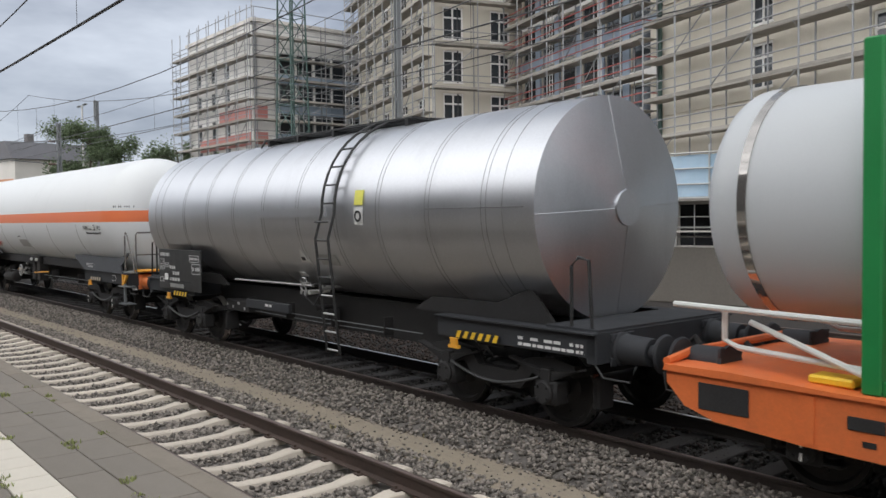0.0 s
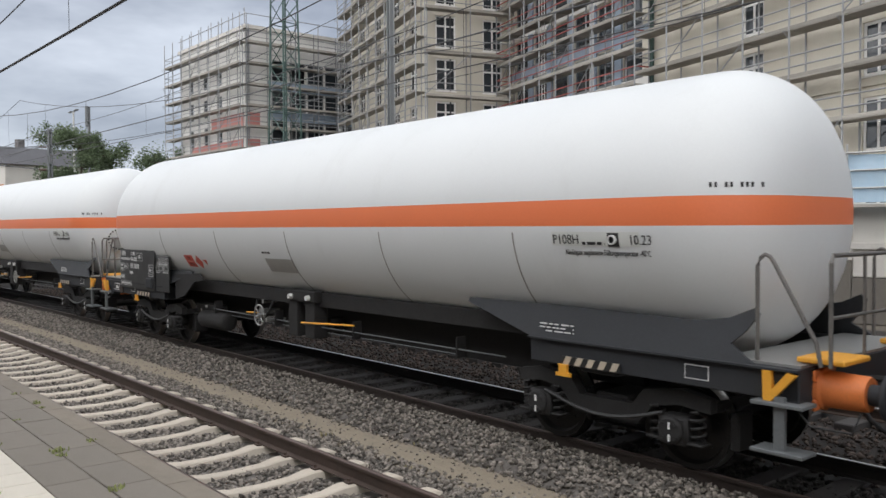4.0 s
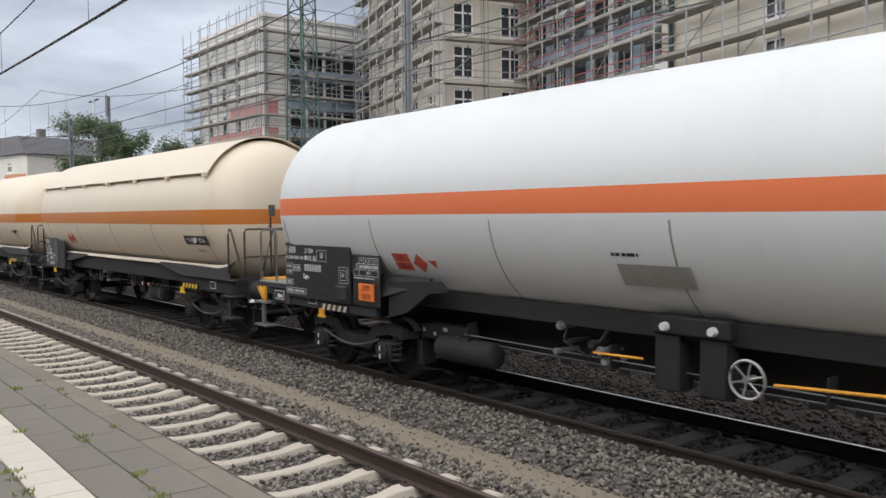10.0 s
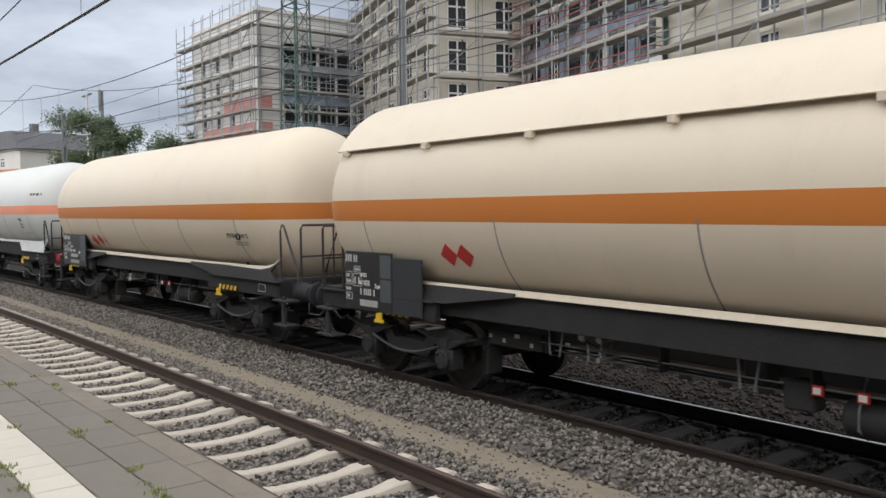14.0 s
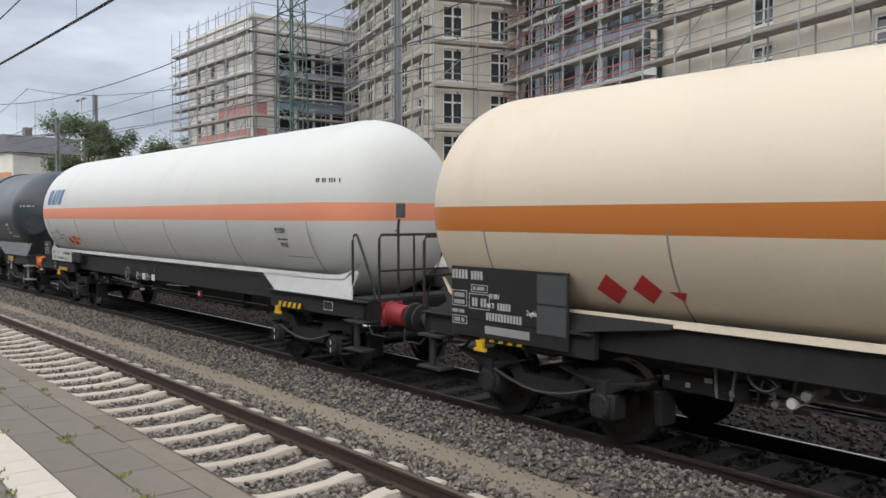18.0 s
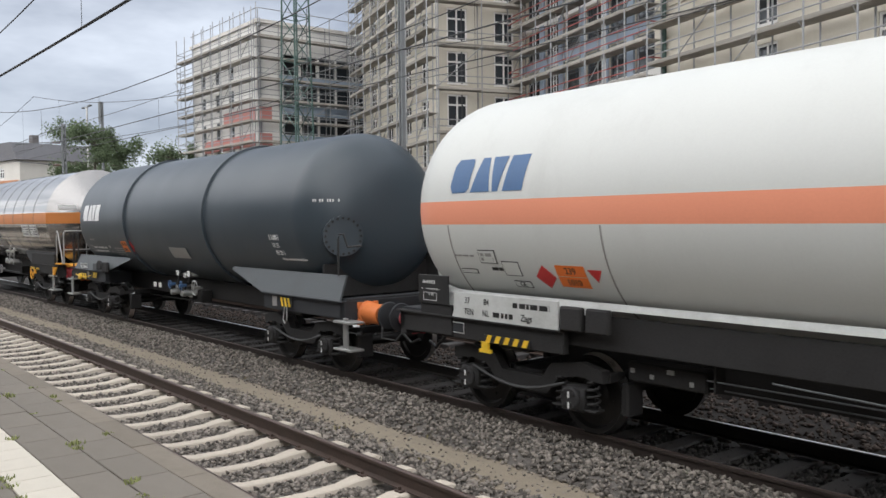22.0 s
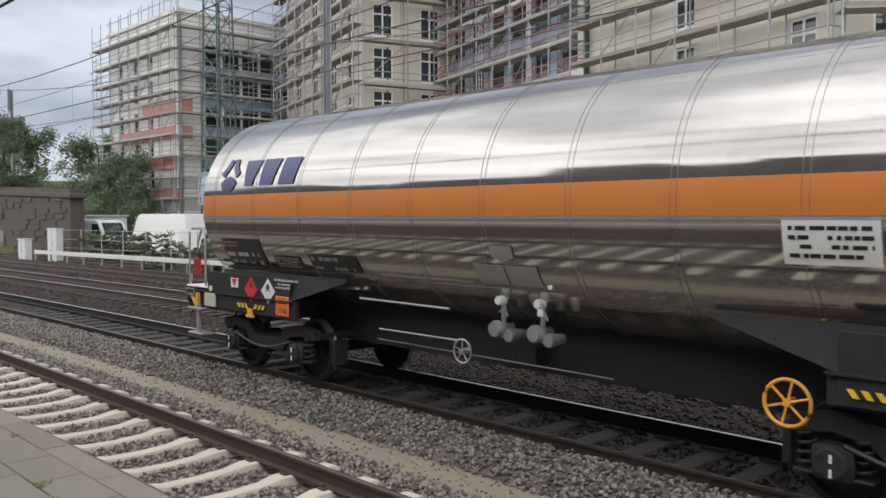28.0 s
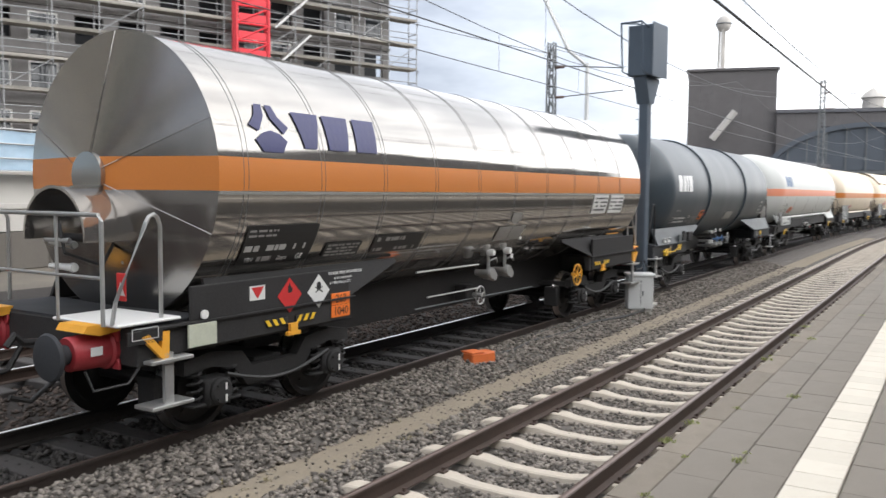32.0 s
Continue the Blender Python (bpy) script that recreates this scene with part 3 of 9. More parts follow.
stones("ballast_stones", 125000, field(-38, 34, [(C1 - 1.6, C1 - 0.85, -0.262), (C1 - 0.66, C1 + 0.66, -0.262), (C1 + 0.84, C1 + 1.25, -0.257), (C1 + 1.25, C1 + 1.84, -0.255, -0.295), (C1 + 2.26, C2 - 1.55, -0.285, -0.18), (C2 - 1.55, C2 - 1.15, -0.18, -0.12), (C2 - 1.15, C2 - 0.80, -0.115)], 0.35), M_STONE, 0.030, "loose grey crushed stones lying between the rails", 0)
stones("path_stones", 3800, field(-38, 34, [(C1 + 1.70, C1 + 2.40, -0.276)], 0.3), M_STONE, 0.016, "small stones scattered over the sandy path", 0)
stones("oily_stones", 26000, field(-40, 34, [(C2 - 0.66, C2 + 0.66, -0.25)], 0.3), M_DSTONE, 0.034, "stones between the freight rails, dark from oil and painted-in train shade", 0)

stones("yard_stones", 42000, field(-40, 34, [(C2 + 0.85, C2 + 3.5, -0.262), (C2 + 5.1, C2 + 7.0, -0.262)], 0.2), M_YSTONE, 0.036, "rust-brown stones between the yard tracks", 0)

# platform
EDGE = 2.30
PZ = 0.76
platform = strip("platform", -120, 110, [(-9.0, -0.4), (-9.0, PZ - 0.06), (EDGE - 0.02, PZ - 0.06), (EDGE - 0.02, -0.4)], M_JOINT, 2, "station platform body under grey slabs")
surface = thing("platform_paving", pose(0, 0, 0), "grey slab paving with a white guide strip and worn kerb stones", "paving", kind="structure")


def slab(w, d, h, mat, name):
    bm = B(-w / 2, w / 2, -d / 2, d / 2, -h, 0, 0.004)
    me = mesh_of(bm, mat)
    me.name = name
    return me


KERB_L = 1.0
ms = {"kerb": slab(KERB_L - 0.010, 0.195, 0.16, M_KERB, "kerb"), "p1": slab(0.592, 0.312, 0.06, M_PAVER, "paver"), "w": slab(0.292, 0.292, 0.06, M_WPAVER, "guide_slab"),
      "p2": slab(0.592, 0.592, 0.06, M_PAVER, "paver")}
rows_ = [("kerb_stone", "kerb", EDGE - 0.10, KERB_L, -24, 30, 0), ("paver", "p1", EDGE - 0.36, 0.6, -16, 20, 0), ("paver", "p1", EDGE - 0.68, 0.6, -14, 17, 0.3),
         ("guide_slab", "w", EDGE - 0.99, 0.3, -11, 15, 0), ("paver", "p2", EDGE - 1.445, 0.6, -8, 14, 0.2)]
for nm, key, off, step, s0, s1, sh in rows_:
    for i in range(int(s0 / step), int(s1 / step)):
        x, y, h = along(i * step + sh, off)
        part(nm, ms[key], None, surface, at=pose(x, y, PZ + random.uniform(-0.002, 0.002), random.uniform(-0.15, 0.15), random.uniform(-0.15, 0.15), math.degrees(h)))
# the same rows go on far off in one piece each
for nm, off0, off1, mat, s0, s1 in (("far_kerb", EDGE - 0.2, EDGE, M_KERB, -24.5, 29.5), ("far_paving", EDGE - 0.84, EDGE - 0.205, M_PAVER, -13.7, 16.4), ("far_guide_strip", EDGE - 1.14, EDGE - 0.845, M_WPAVER, -10.95, 14.55), ("rear_paving", -8.9, EDGE - 1.145, M_PAVER, -7.7, 13.7)):
    for a, b in ((-120, s0), (s1, 110)):
        strip(nm, a, b, [(off0, PZ - 0.1), (off0, PZ - 0.002), (off1, PZ - 0.002), (off1, PZ - 0.1)], mat, 2, kind="", parent=surface)
strip("rear_paving", -7.7, 13.7, [(-8.9, PZ - 0.1), (-8.9, PZ - 0.002), (EDGE - 1.75, PZ - 0.002), (EDGE - 1.75, PZ - 0.1)], M_PAVER, 2, kind="", parent=surface)


def tuft(name, places, mat, label, h=0.12, blades=14, spread=0.09):
    vs, fs = [], []
    for px, py, pz, k in places:
        for _ in range(int(blades * k)):
            a, t = random.uniform(0, 6.28), random.uniform(0, 6.28)
            r = spread * k * random.random()
            x, y = px + r * math.cos(a), py + r * math.sin(a)
            hh = h * k * random.uniform(0.4, 1.1)
            w = 0.004 + 0.004 * k
            dx, dy = math.cos(t), math.sin(t)
            le = hh * random.uniform(0.1, 0.8)
            i = len(vs)
            vs += [(x - dy * w, y + dx * w, pz), (x + dy * w, y - dx * w, pz), (x + dx * le * 0.4 + dy * w * 0.6, y + dy * le * 0.4 - dx * w * 0.6, pz + hh * 0.65), (x + dx * le * 0.4 - dy * w * 0.6, y + dy * le * 0.4 + dx * w * 0.6, pz + hh * 0.65), (x + dx * le, y + dy * le, pz + hh)]
            fs += [(i, i + 1, i + 2, i + 3), (i + 3, i + 2, i + 4)]
    return tagged(raw(name, vs, fs, mat), label, "grass", "", "stuff")


weeds = [(*along(random.uniform(-12, -3), EDGE - o + random.uniform(-0.03, 0.03))[:2], PZ, random.uniform(0.3, 0.9)) for o in [0.2] * 9 + [0.52] * 12 + [0.84] * 5 + [1.14] * 4]
weeds += [(*along(random.uniform(-13, -3), EDGE + random.uniform(-0.02, 0.05))[:2], PZ - 0.15, random.uniform(0.6, 1.3)) for _ in range(12)]
weeds += [(*along(random.uniform(3, 14), EDGE - o)[:2], PZ, random.uniform(0.3, 0.7)) for o in [0.2] * 4 + [0.52] * 4 + [0.0] * 6]
tuft("joint_weeds", weeds, M_GRASS, "small green weeds growing in the platform joints", 0.05, 40, 0.10)
tuft("dry_weeds", [(*along(random.uniform(-14, 12), C1 + random.uniform(1.6, 2.6))[:2], -0.28, random.uniform(0.5, 1.1)) for _ in range(30)], M_DRYGRASS, "dry grass tufts beside the sandy path", 0.08, 14, 0.1)
# ---- the train ----
CZ = 2.63   # axis of the large tanks above the rails


def dome_profile(half, r, depth, n=9, flat=False):
    """Half of a tank's outline from the middle of one end to the other end's middle."""
    if flat:
        end = [(half, r)] + [(half + depth * k / 6, r - (r - 0.22) * k / 6) for k in range(1, 7)] + [(half + depth, 0.001)]
        return [(-u, v) for u, v in end[::-1]] + end
    end = [(half + depth * math.sin(a), r * math.cos(a) ** 0.62) for a in [math.pi / 2 * i / n for i in range(n)]] + [(half + depth, 0.001)]
    return [(-u, v) for u, v in end[::-1]] + end


def wheel_mesh():
    bm = bmesh.new()
    lathe(bm, [(-1.0, 0.001), (-1.0, 0.07), (-0.8, 0.085), (0.8, 0.085), (1.0, 0.07), (1.0, 0.001)], "y", 12)
    for sg in (-1, 1):
        y = sg * 0.715
        prof = [(y + sg * 0.10, 0.09), (y + sg * 0.09, 0.16), (y + sg * 0.05, 0.20), (y + sg * 0.05, 0.37), (y + sg * 0.115, 0.40), (y + sg * 0.115, 0.455), (y + sg * 0.03, 0.460), (y + sg * 0.0, 0.475), (y - sg * 0.02, 0.485), (y - sg * 0.02, 0.40), (y + sg * 0.01, 0.37), (y + sg * 0.01, 0.2), (y - sg * 0.03, 0.16), (y - sg * 0.05, 0.09)]
        lathe(bm, prof, "y", 36)
        for k in range(6):
            a = k * math.pi / 3
            lathe(bm, [(y + sg * 0.05, 0.02), (y + sg * 0.065, 0.02), (y + sg * 0.065, 0.001)], "y", 6, c=(0.28 * math.cos(a), 0, 0.28 * math.sin(a)))
    bmesh.ops.recalc_face_normals(bm, faces=bm.faces)
    me = mesh_of(bm, [M_WHEEL, M_TREAD], True)
    for p in me.polygons:
        if abs(math.hypot(p.center.x, p.center.z) - 0.457) < 0.012:
            p.material_index = 1
    return me


WHEEL = wheel_mesh()


def bogie_meshes(spring):
    """Bogie frame pieces round (0, 0): side frames, cross beam, axle boxes, springs."""
    out = {}
    pts = [(-1.28, 0.66), (-1.28, 0.80), (-0.95, 0.86), (-0.5, 0.80), (-0.35, 0.62), (0.35, 0.62), (0.5, 0.80), (0.95, 0.86), (1.28, 0.80), (1.28, 0.66), (0.92, 0.70), (0.62, 0.64), (0.42, 0.42), (-0.42, 0.42), (-0.62, 0.64), (-0.92, 0.70)]
    out["side_frame"] = mesh_of(prism(bmesh.new(), pts, -1.08, -0.96), M_BLACK)
    out["bogie_beam"] = mesh_of(B(-0.22, 0.22, -0.97, 0.97, 0.45, 0.66, 0.02), M_BLACK)
    out["end_beam"] = mesh_of(B(-0.05, 0.05, -0.97, 0.97, 0.66, 0.76, 0.01), M_BLACK)
    bm = bmesh.new()
    box(bm, -0.17, 0.17, -1.17, -0.93, 0.31, 0.60, 0.03)
    lathe(bm, [(-1.22, 0.001), (-1.22, 0.12), (-1.20, 0.14), (-1.16, 0.14)], "y", 16, c=(0, 0, 0.46))
    for k in range(4):
        a = math.pi / 4 + k * math.pi / 2
        lathe(bm, [(-1.24, 0.001), (-1.24, 0.018), (-1.22, 0.018)], "y", 6, c=(0.095 * math.cos(a), 0, 0.46 + 0.095 * math.sin(a)))
    out["axle_box"] = mesh_of(bm, M_BLACK, True)
    bm = bmesh.new()
    if spring == "leaf":
        for k in range(5):
            w = 0.62 - 0.10 * k
            z = 0.80 - 0.028 * k
            pts = [(w * u, z - 0.10 * (1 - u * u) + 0.0 - 0.012) for u in (-1, -0.6, -0.2, 0.2, 0.6, 1)]
            pts += [(x, q + 0.022) for x, q in pts[::-1]]
            prism(bm, pts, -1.15, -1.03)
        box(bm, -0.07, 0.07, -1.17, -1.01, 0.55, 0.74, 0.01)
    else:
        for dx in (0.0,):
            prev = []
            for k in range(28):
                a = k * 2 * math.pi / 7
                prev.append((dx + 0.07 * math.cos(a), -1.06 + 0.07 * math.sin(a), 0.36 + 0.31 * k / 27))
            tube(bm, prev, 0.017, 5)
            box(bm, dx - 0.09, dx + 0.09, -1.15, -0.97, 0.33, 0.36, 0.01)
    out["spring"] = mesh_of(bm, M_BLACK, True)
    # brake pipe that sags along the side frame
    bm = bmesh.new()
    tube(bm, [(-0.8 + 1.6 * i / 12, -1.16, 0.62 - 0.16 * math.sin(math.pi * i / 12)) for i in range(13)], 0.022, 6)
    out["brake_hose"] = mesh_of(bm, M_DRAIL, True)
    bm = bmesh.new()
    box(bm, -0.05, 0.05, -0.86, -0.58, 0.28, 0.66, 0.02)
    out["brake_shoe"] = mesh_of(bm, M_BLACK)
    return out


BOGIES = {k: bogie_meshes(k) for k in ("leaf", "coil")}


MARK = mesh_of(B(-0.012, 0.012, -1.246, -1.240, -0.035, 0.035), M_SIGNW)


def buffer_mesh():
    bm = bmesh.new()
    lathe(bm, [(0.62, 0.001), (0.62, 0.13), (0.60, 0.20), (0.575, 0.215), (0.555, 0.20), (0.54, 0.09), (0.36, 0.09)], "x", 24)
    head = mesh_of(bm, M_FRAME, True)
    bm = bmesh.new()
    lathe(bm, [(0.42, 0.09), (0.42, 0.145), (0.40, 0.155), (0.06, 0.165), (0.04, 0.19), (0.0, 0.19), (0.0, 0.001)], "x", 24)
    for sx in (-1, 1):
        for sz in (-1, 1):
            box(bm, 0.0, 0.03, sx * 0.15 - 0.05, sx * 0.15 + 0.05, sz * 0.13 - 0.05, sz * 0.13 + 0.05, 0.008)
    return head, bm


HEAD, sock = buffer_mesh()
SOCK = {}
for _m in (M_BUFRED, M_BUFOR, M_FRAME):
    SOCK[_m.name] = mesh_of(sock.copy(), _m, True)
sock.free()


M_BEIGEP = material("dirty_white_stripe_paint", (0.52, 0.45, 0.35), 0.55, vary=0.15, scale=6, dirt=(0.2, 0.16, 0.12), dirt_amount=0.35)


def hazard_bar(parent, x, z, w, yellow, flip=1, h=0.09, y=-1.32):
    """A striped jacking-point bar with a hook plate below it."""
    bar = part("hazard_bar", B(x - w / 2, x + w / 2, y - 0.012, y, z, z + h), M_SIGNK, parent, "black bar with slanting %s stripes" % ("yellow" if yellow else "white"))
    bm = bmesh.new()
    n = max(3, int(w / 0.135))
    for k in range(n):
        a = x - w / 2 + (k + 0.15) * w / n
        prism(bm, [(a, z), (a + 0.5 * w / n, z), (a + 0.5 * w / n + 0.05 * flip, z + h), (a + 0.05 * flip, z + h)], y - 0.016, y - 0.011)
    part("stripes", bm, M_YELLOW if yellow else M_BEIGEP, bar)


def hook(parent, x, z, mat, y=-1.32):
    bm = bmesh.new()
    prism(bm, [(x - 0.10, z - 0.13), (x + 0.10, z - 0.13), (x + 0.10, z - 0.09), (x + 0.055, z - 0.09), (x + 0.055, z - 0.01), (x + 0.08, z), (x - 0.08, z), (x - 0.055, z - 0.01), (x - 0.055, z - 0.09), (x - 0.10, z - 0.09)], y - 0.05, y - 0.01)
    part("jacking_hook", bm, mat, parent, "painted jacking hook")


def bars(parent, x0, x1, z0, z1, rows, mat, y, rnd, name="lettering", gap=0.5):
    """Unreadable writing: short bars in rows."""
    bm = bmesh.new()
    hh = (z1 - z0) / rows
    for r in range(rows):
        x = x0
        while x < x1:
            w = rnd.uniform(0.03, 0.13)
            if rnd.random() < 0.85:
                box(bm, x, min(x + w, x1), y - 0.003, y, z0 + r * hh + hh * gap * 0.5, z0 + (r + 1) * hh - hh * gap * 0.5)
            x += w + rnd.uniform(0.012, 0.04)
    if len(bm.verts):
        ob = part(name, bm, mat, parent)
        ob["kind"] = "stuff"
        return ob
    bm.free()


def tank_bars(parent, x0, x1, y0, y1, rows, mat, r, cz, lift, rnd, gap=0.5):
    bm = bmesh.new()
    hh = (y1 - y0) / rows
    for q in range(rows):
        x = x0
        while x < x1:
            w = rnd.uniform(0.03, 0.12)
            if rnd.random() < 0.88:
                sheet(bm, x, min(x + w, x1), y0 + q * hh + hh * gap * 0.5, y0 + (q + 1) * hh - hh * gap * 0.5, 0.002, 1)
            x += w + rnd.uniform(0.012, 0.035)
    part("lettering", bend_to_tank(bm, r, cz, lift), mat, parent)["kind"] = "stuff"


def tank_words(text, size, mat, parent, x, arc, r, cz, lift=0.012, squash=0.9, name="stencil_text"):
    """Readable stencil lettering on a tank's side, at an arc height above or below its axis."""
    a = arc / r
    return words(text, size, mat, name, parent, pose(x, -(r + lift) * math.cos(a), cz + (r + lift) * math.sin(a), 90 - math.degrees(a)), squash)


def dome_point(half, r, depth, a, z):
    """A place on a domed front end at height z over the axis, and its outward heading."""
    def at(a_):
        q = r * math.cos(a_) ** 0.62
        return Vector((half + depth * math.sin(a_), -math.sqrt(max(0.0, q * q - z * z)), z))
    d = at(a + 0.01) - at(a - 0.01)
    return at(a), math.degrees(math.atan2(-d.x, d.y))


def dome_bars(parent, half, r, depth, a0, a1, z0, z1, mat, cz, tx, count=11):
    """Small unreadable characters on a domed end."""
    bm = bmesh.new()
    for k in range(count):
        if k in (2, 5, 9):
            continue
        p, hd = dome_point(half, r, depth, a0 + (a1 - a0) * (k + 0.5) / count, (z0 + z1) / 2)
        box(bm, -0.011, 0.011, -0.008, 0.006, z0 - (z0 + z1) / 2, z1 - (z0 + z1) / 2, m=pose(p.x + tx, p.y, p.z + cz, 0, 0, hd + 90))
    part("lettering", bm, mat, parent)["kind"] = "stuff"


def dome_manhole(parent, half, r, depth, a, z, cz, tx, rad, mat, ring_mat, bracket=False):
    """A bolted round cover on the near side of a domed end."""
    p, hd = dome_point(half, r, depth, a, z)
    m = pose(p.x + tx, p.y, p.z + cz, 0, 0, hd)
    mh = part("manhole_cover", lathe(bmesh.new(), [(0.07, 0.001), (0.07, rad * 0.75), (0.075, rad), (0.03, rad), (-0.25, rad * 0.93)], "x", 32), mat, parent, "round bolted manhole cover", smooth=True, at=m)
    for k in range(20):
        q = 2 * math.pi * k / 20
        part("bolt", BOLT, ring_mat and None, mh, at=pose(0.07, rad * 0.88 * math.cos(q), rad * 0.88 * math.sin(q)))
    if bracket:
        part("hinge_bracket", box(box(bmesh.new(), 0.07, 0.16, -0.18, 0.22, 0.02, 0.07, 0.01), 0.07, 0.13, -0.10, 0.02, -0.22, 0.05, 0.01), M_GALV, mh, "galvanised hinge arm")


BOLT = mesh_of(lathe(bmesh.new(), [(0, 0.022), (0.025, 0.022), (0.025, 0.001)], "x", 6), M_BLACK)


def tank_plate(parent, x0, x1, y0, y1, mat, r, cz, lift=0.004, label="", name="plate"):
    return part(name, bend_to_tank(sheet(bmesh.new(), x0, x1, y0, y1, 0.004, 5), r, cz, lift), mat, parent, label)


def wheel_spokes(parent, x, z, r, mat, y, name="hand_brake_wheel"):
    rim = part(name, T([(x + r * math.cos(a), y, z + r * math.sin(a)) for a in [k * math.pi / 12 for k in range(25)]], 0.07 * r + 0.003, 6), mat, parent, "spoked brake hand wheel", smooth=True)
    for k in range(6 if r > 0.16 else 5):
        a = k * 2 * math.pi / (6 if r > 0.16 else 5) + 0.3
        part("spoke", T([(x, y, z), (x + r * math.cos(a), y, z + r * math.sin(a))], 0.05 * r + 0.002, 5), mat, rim)
    part("hub", lathe(bmesh.new(), [(y - 0.03, 0.001), (y - 0.03, 0.035), (y + 0.12, 0.035)], "y", 8, c=(x, 0, z)), mat, rim)


def valves(parent, x, z, y, rnd, n=7):
    """A cluster of filling valves, caps and hand wheels."""
    for k in range(n):
        bm = bmesh.new()
        dx, dz = rnd.uniform(-0.4, 0.4), rnd.uniform(-0.25, 0.22)
        rr = rnd.uniform(0.025, 0.05)
        yy = y + rnd.uniform(0, 0.2)
        lathe(bm, [(yy - 0.10, 0.001), (yy - 0.10, rr), (yy - 0.07, rr * 1.25), (yy - 0.03, rr), (yy + 0.3, rr * 0.7)], "y", 12, c=(x + dx, 0, z + dz))
        part("valve", bm, (M_GALV, M_BLACK, M_SIGNW, M_GALV)[k % 4], parent, smooth=True)
    part("valve_pipe", T([(x - 0.3, y + 0.1, z + 0.3), (x - 0.3, y + 0.02, z), (x + 0.1, y, z - 0.15), (x + 0.35, y + 0.05, z + 0.2)], 0.018), M_DRAIL, parent, smooth=True)


def end_rails(parent, x, sgn, mat, height=0.95, deck=1.28, deep=0.6, near=True):
    """Platform railing at a wagon's end: sloping hoops at both sides, end posts and cross rails."""
    x1 = x + sgn * deep
    for ysg in (-1, 1):
        y = ysg * 1.22
        part("handrail", T([(x, y, deck), (x, y, deck + height - 0.10), (x + sgn * 0.03, y, deck + height - 0.03), (x + sgn * 0.07, y, deck + height), (x + sgn * 0.12, y, deck + height - 0.02), (x + sgn * 0.16, y, deck + height - 0.08), (x1 - sgn * 0.06, y, deck + 0.2), (x1 - sgn * 0.02, y, deck)], 0.02), mat, parent, smooth=True)
        part("handrail", T([(x1 + sgn * 0.05, y * 0.98, deck), (x1 + sgn * 0.05, y * 0.98, deck + height - 0.06), (x1 + sgn * 0.05, y * 0.95, deck + height), (x1 + sgn * 0.05, 0, deck + height)], 0.02), mat, parent, smooth=True)
        part("handrail", T([(x1 + sgn * 0.05, y * 0.45, deck), (x1 + sgn * 0.05, y * 0.45, deck + height)], 0.016), mat, parent, smooth=True)
    part("handrail", T([(x1 + sgn * 0.05, -1.2, deck + 0.42), (x1 + sgn * 0.05, 1.2, deck + 0.42)], 0.016), mat, parent, smooth=True)


def footstep(parent, x, z=0.50, mat=M_GALV):
    bm = bmesh.new()
    for zz in (z, z + 0.42):
        box(bm, x - 0.24, x + 0.24, -1.42, -1.16, zz, zz + 0.035, 0.006)
    box(bm, x - 0.05, x + 0.05, -1.36, -1.32, z, 1.0)
    part("footstep", bm, mat, parent, "grated entry step")


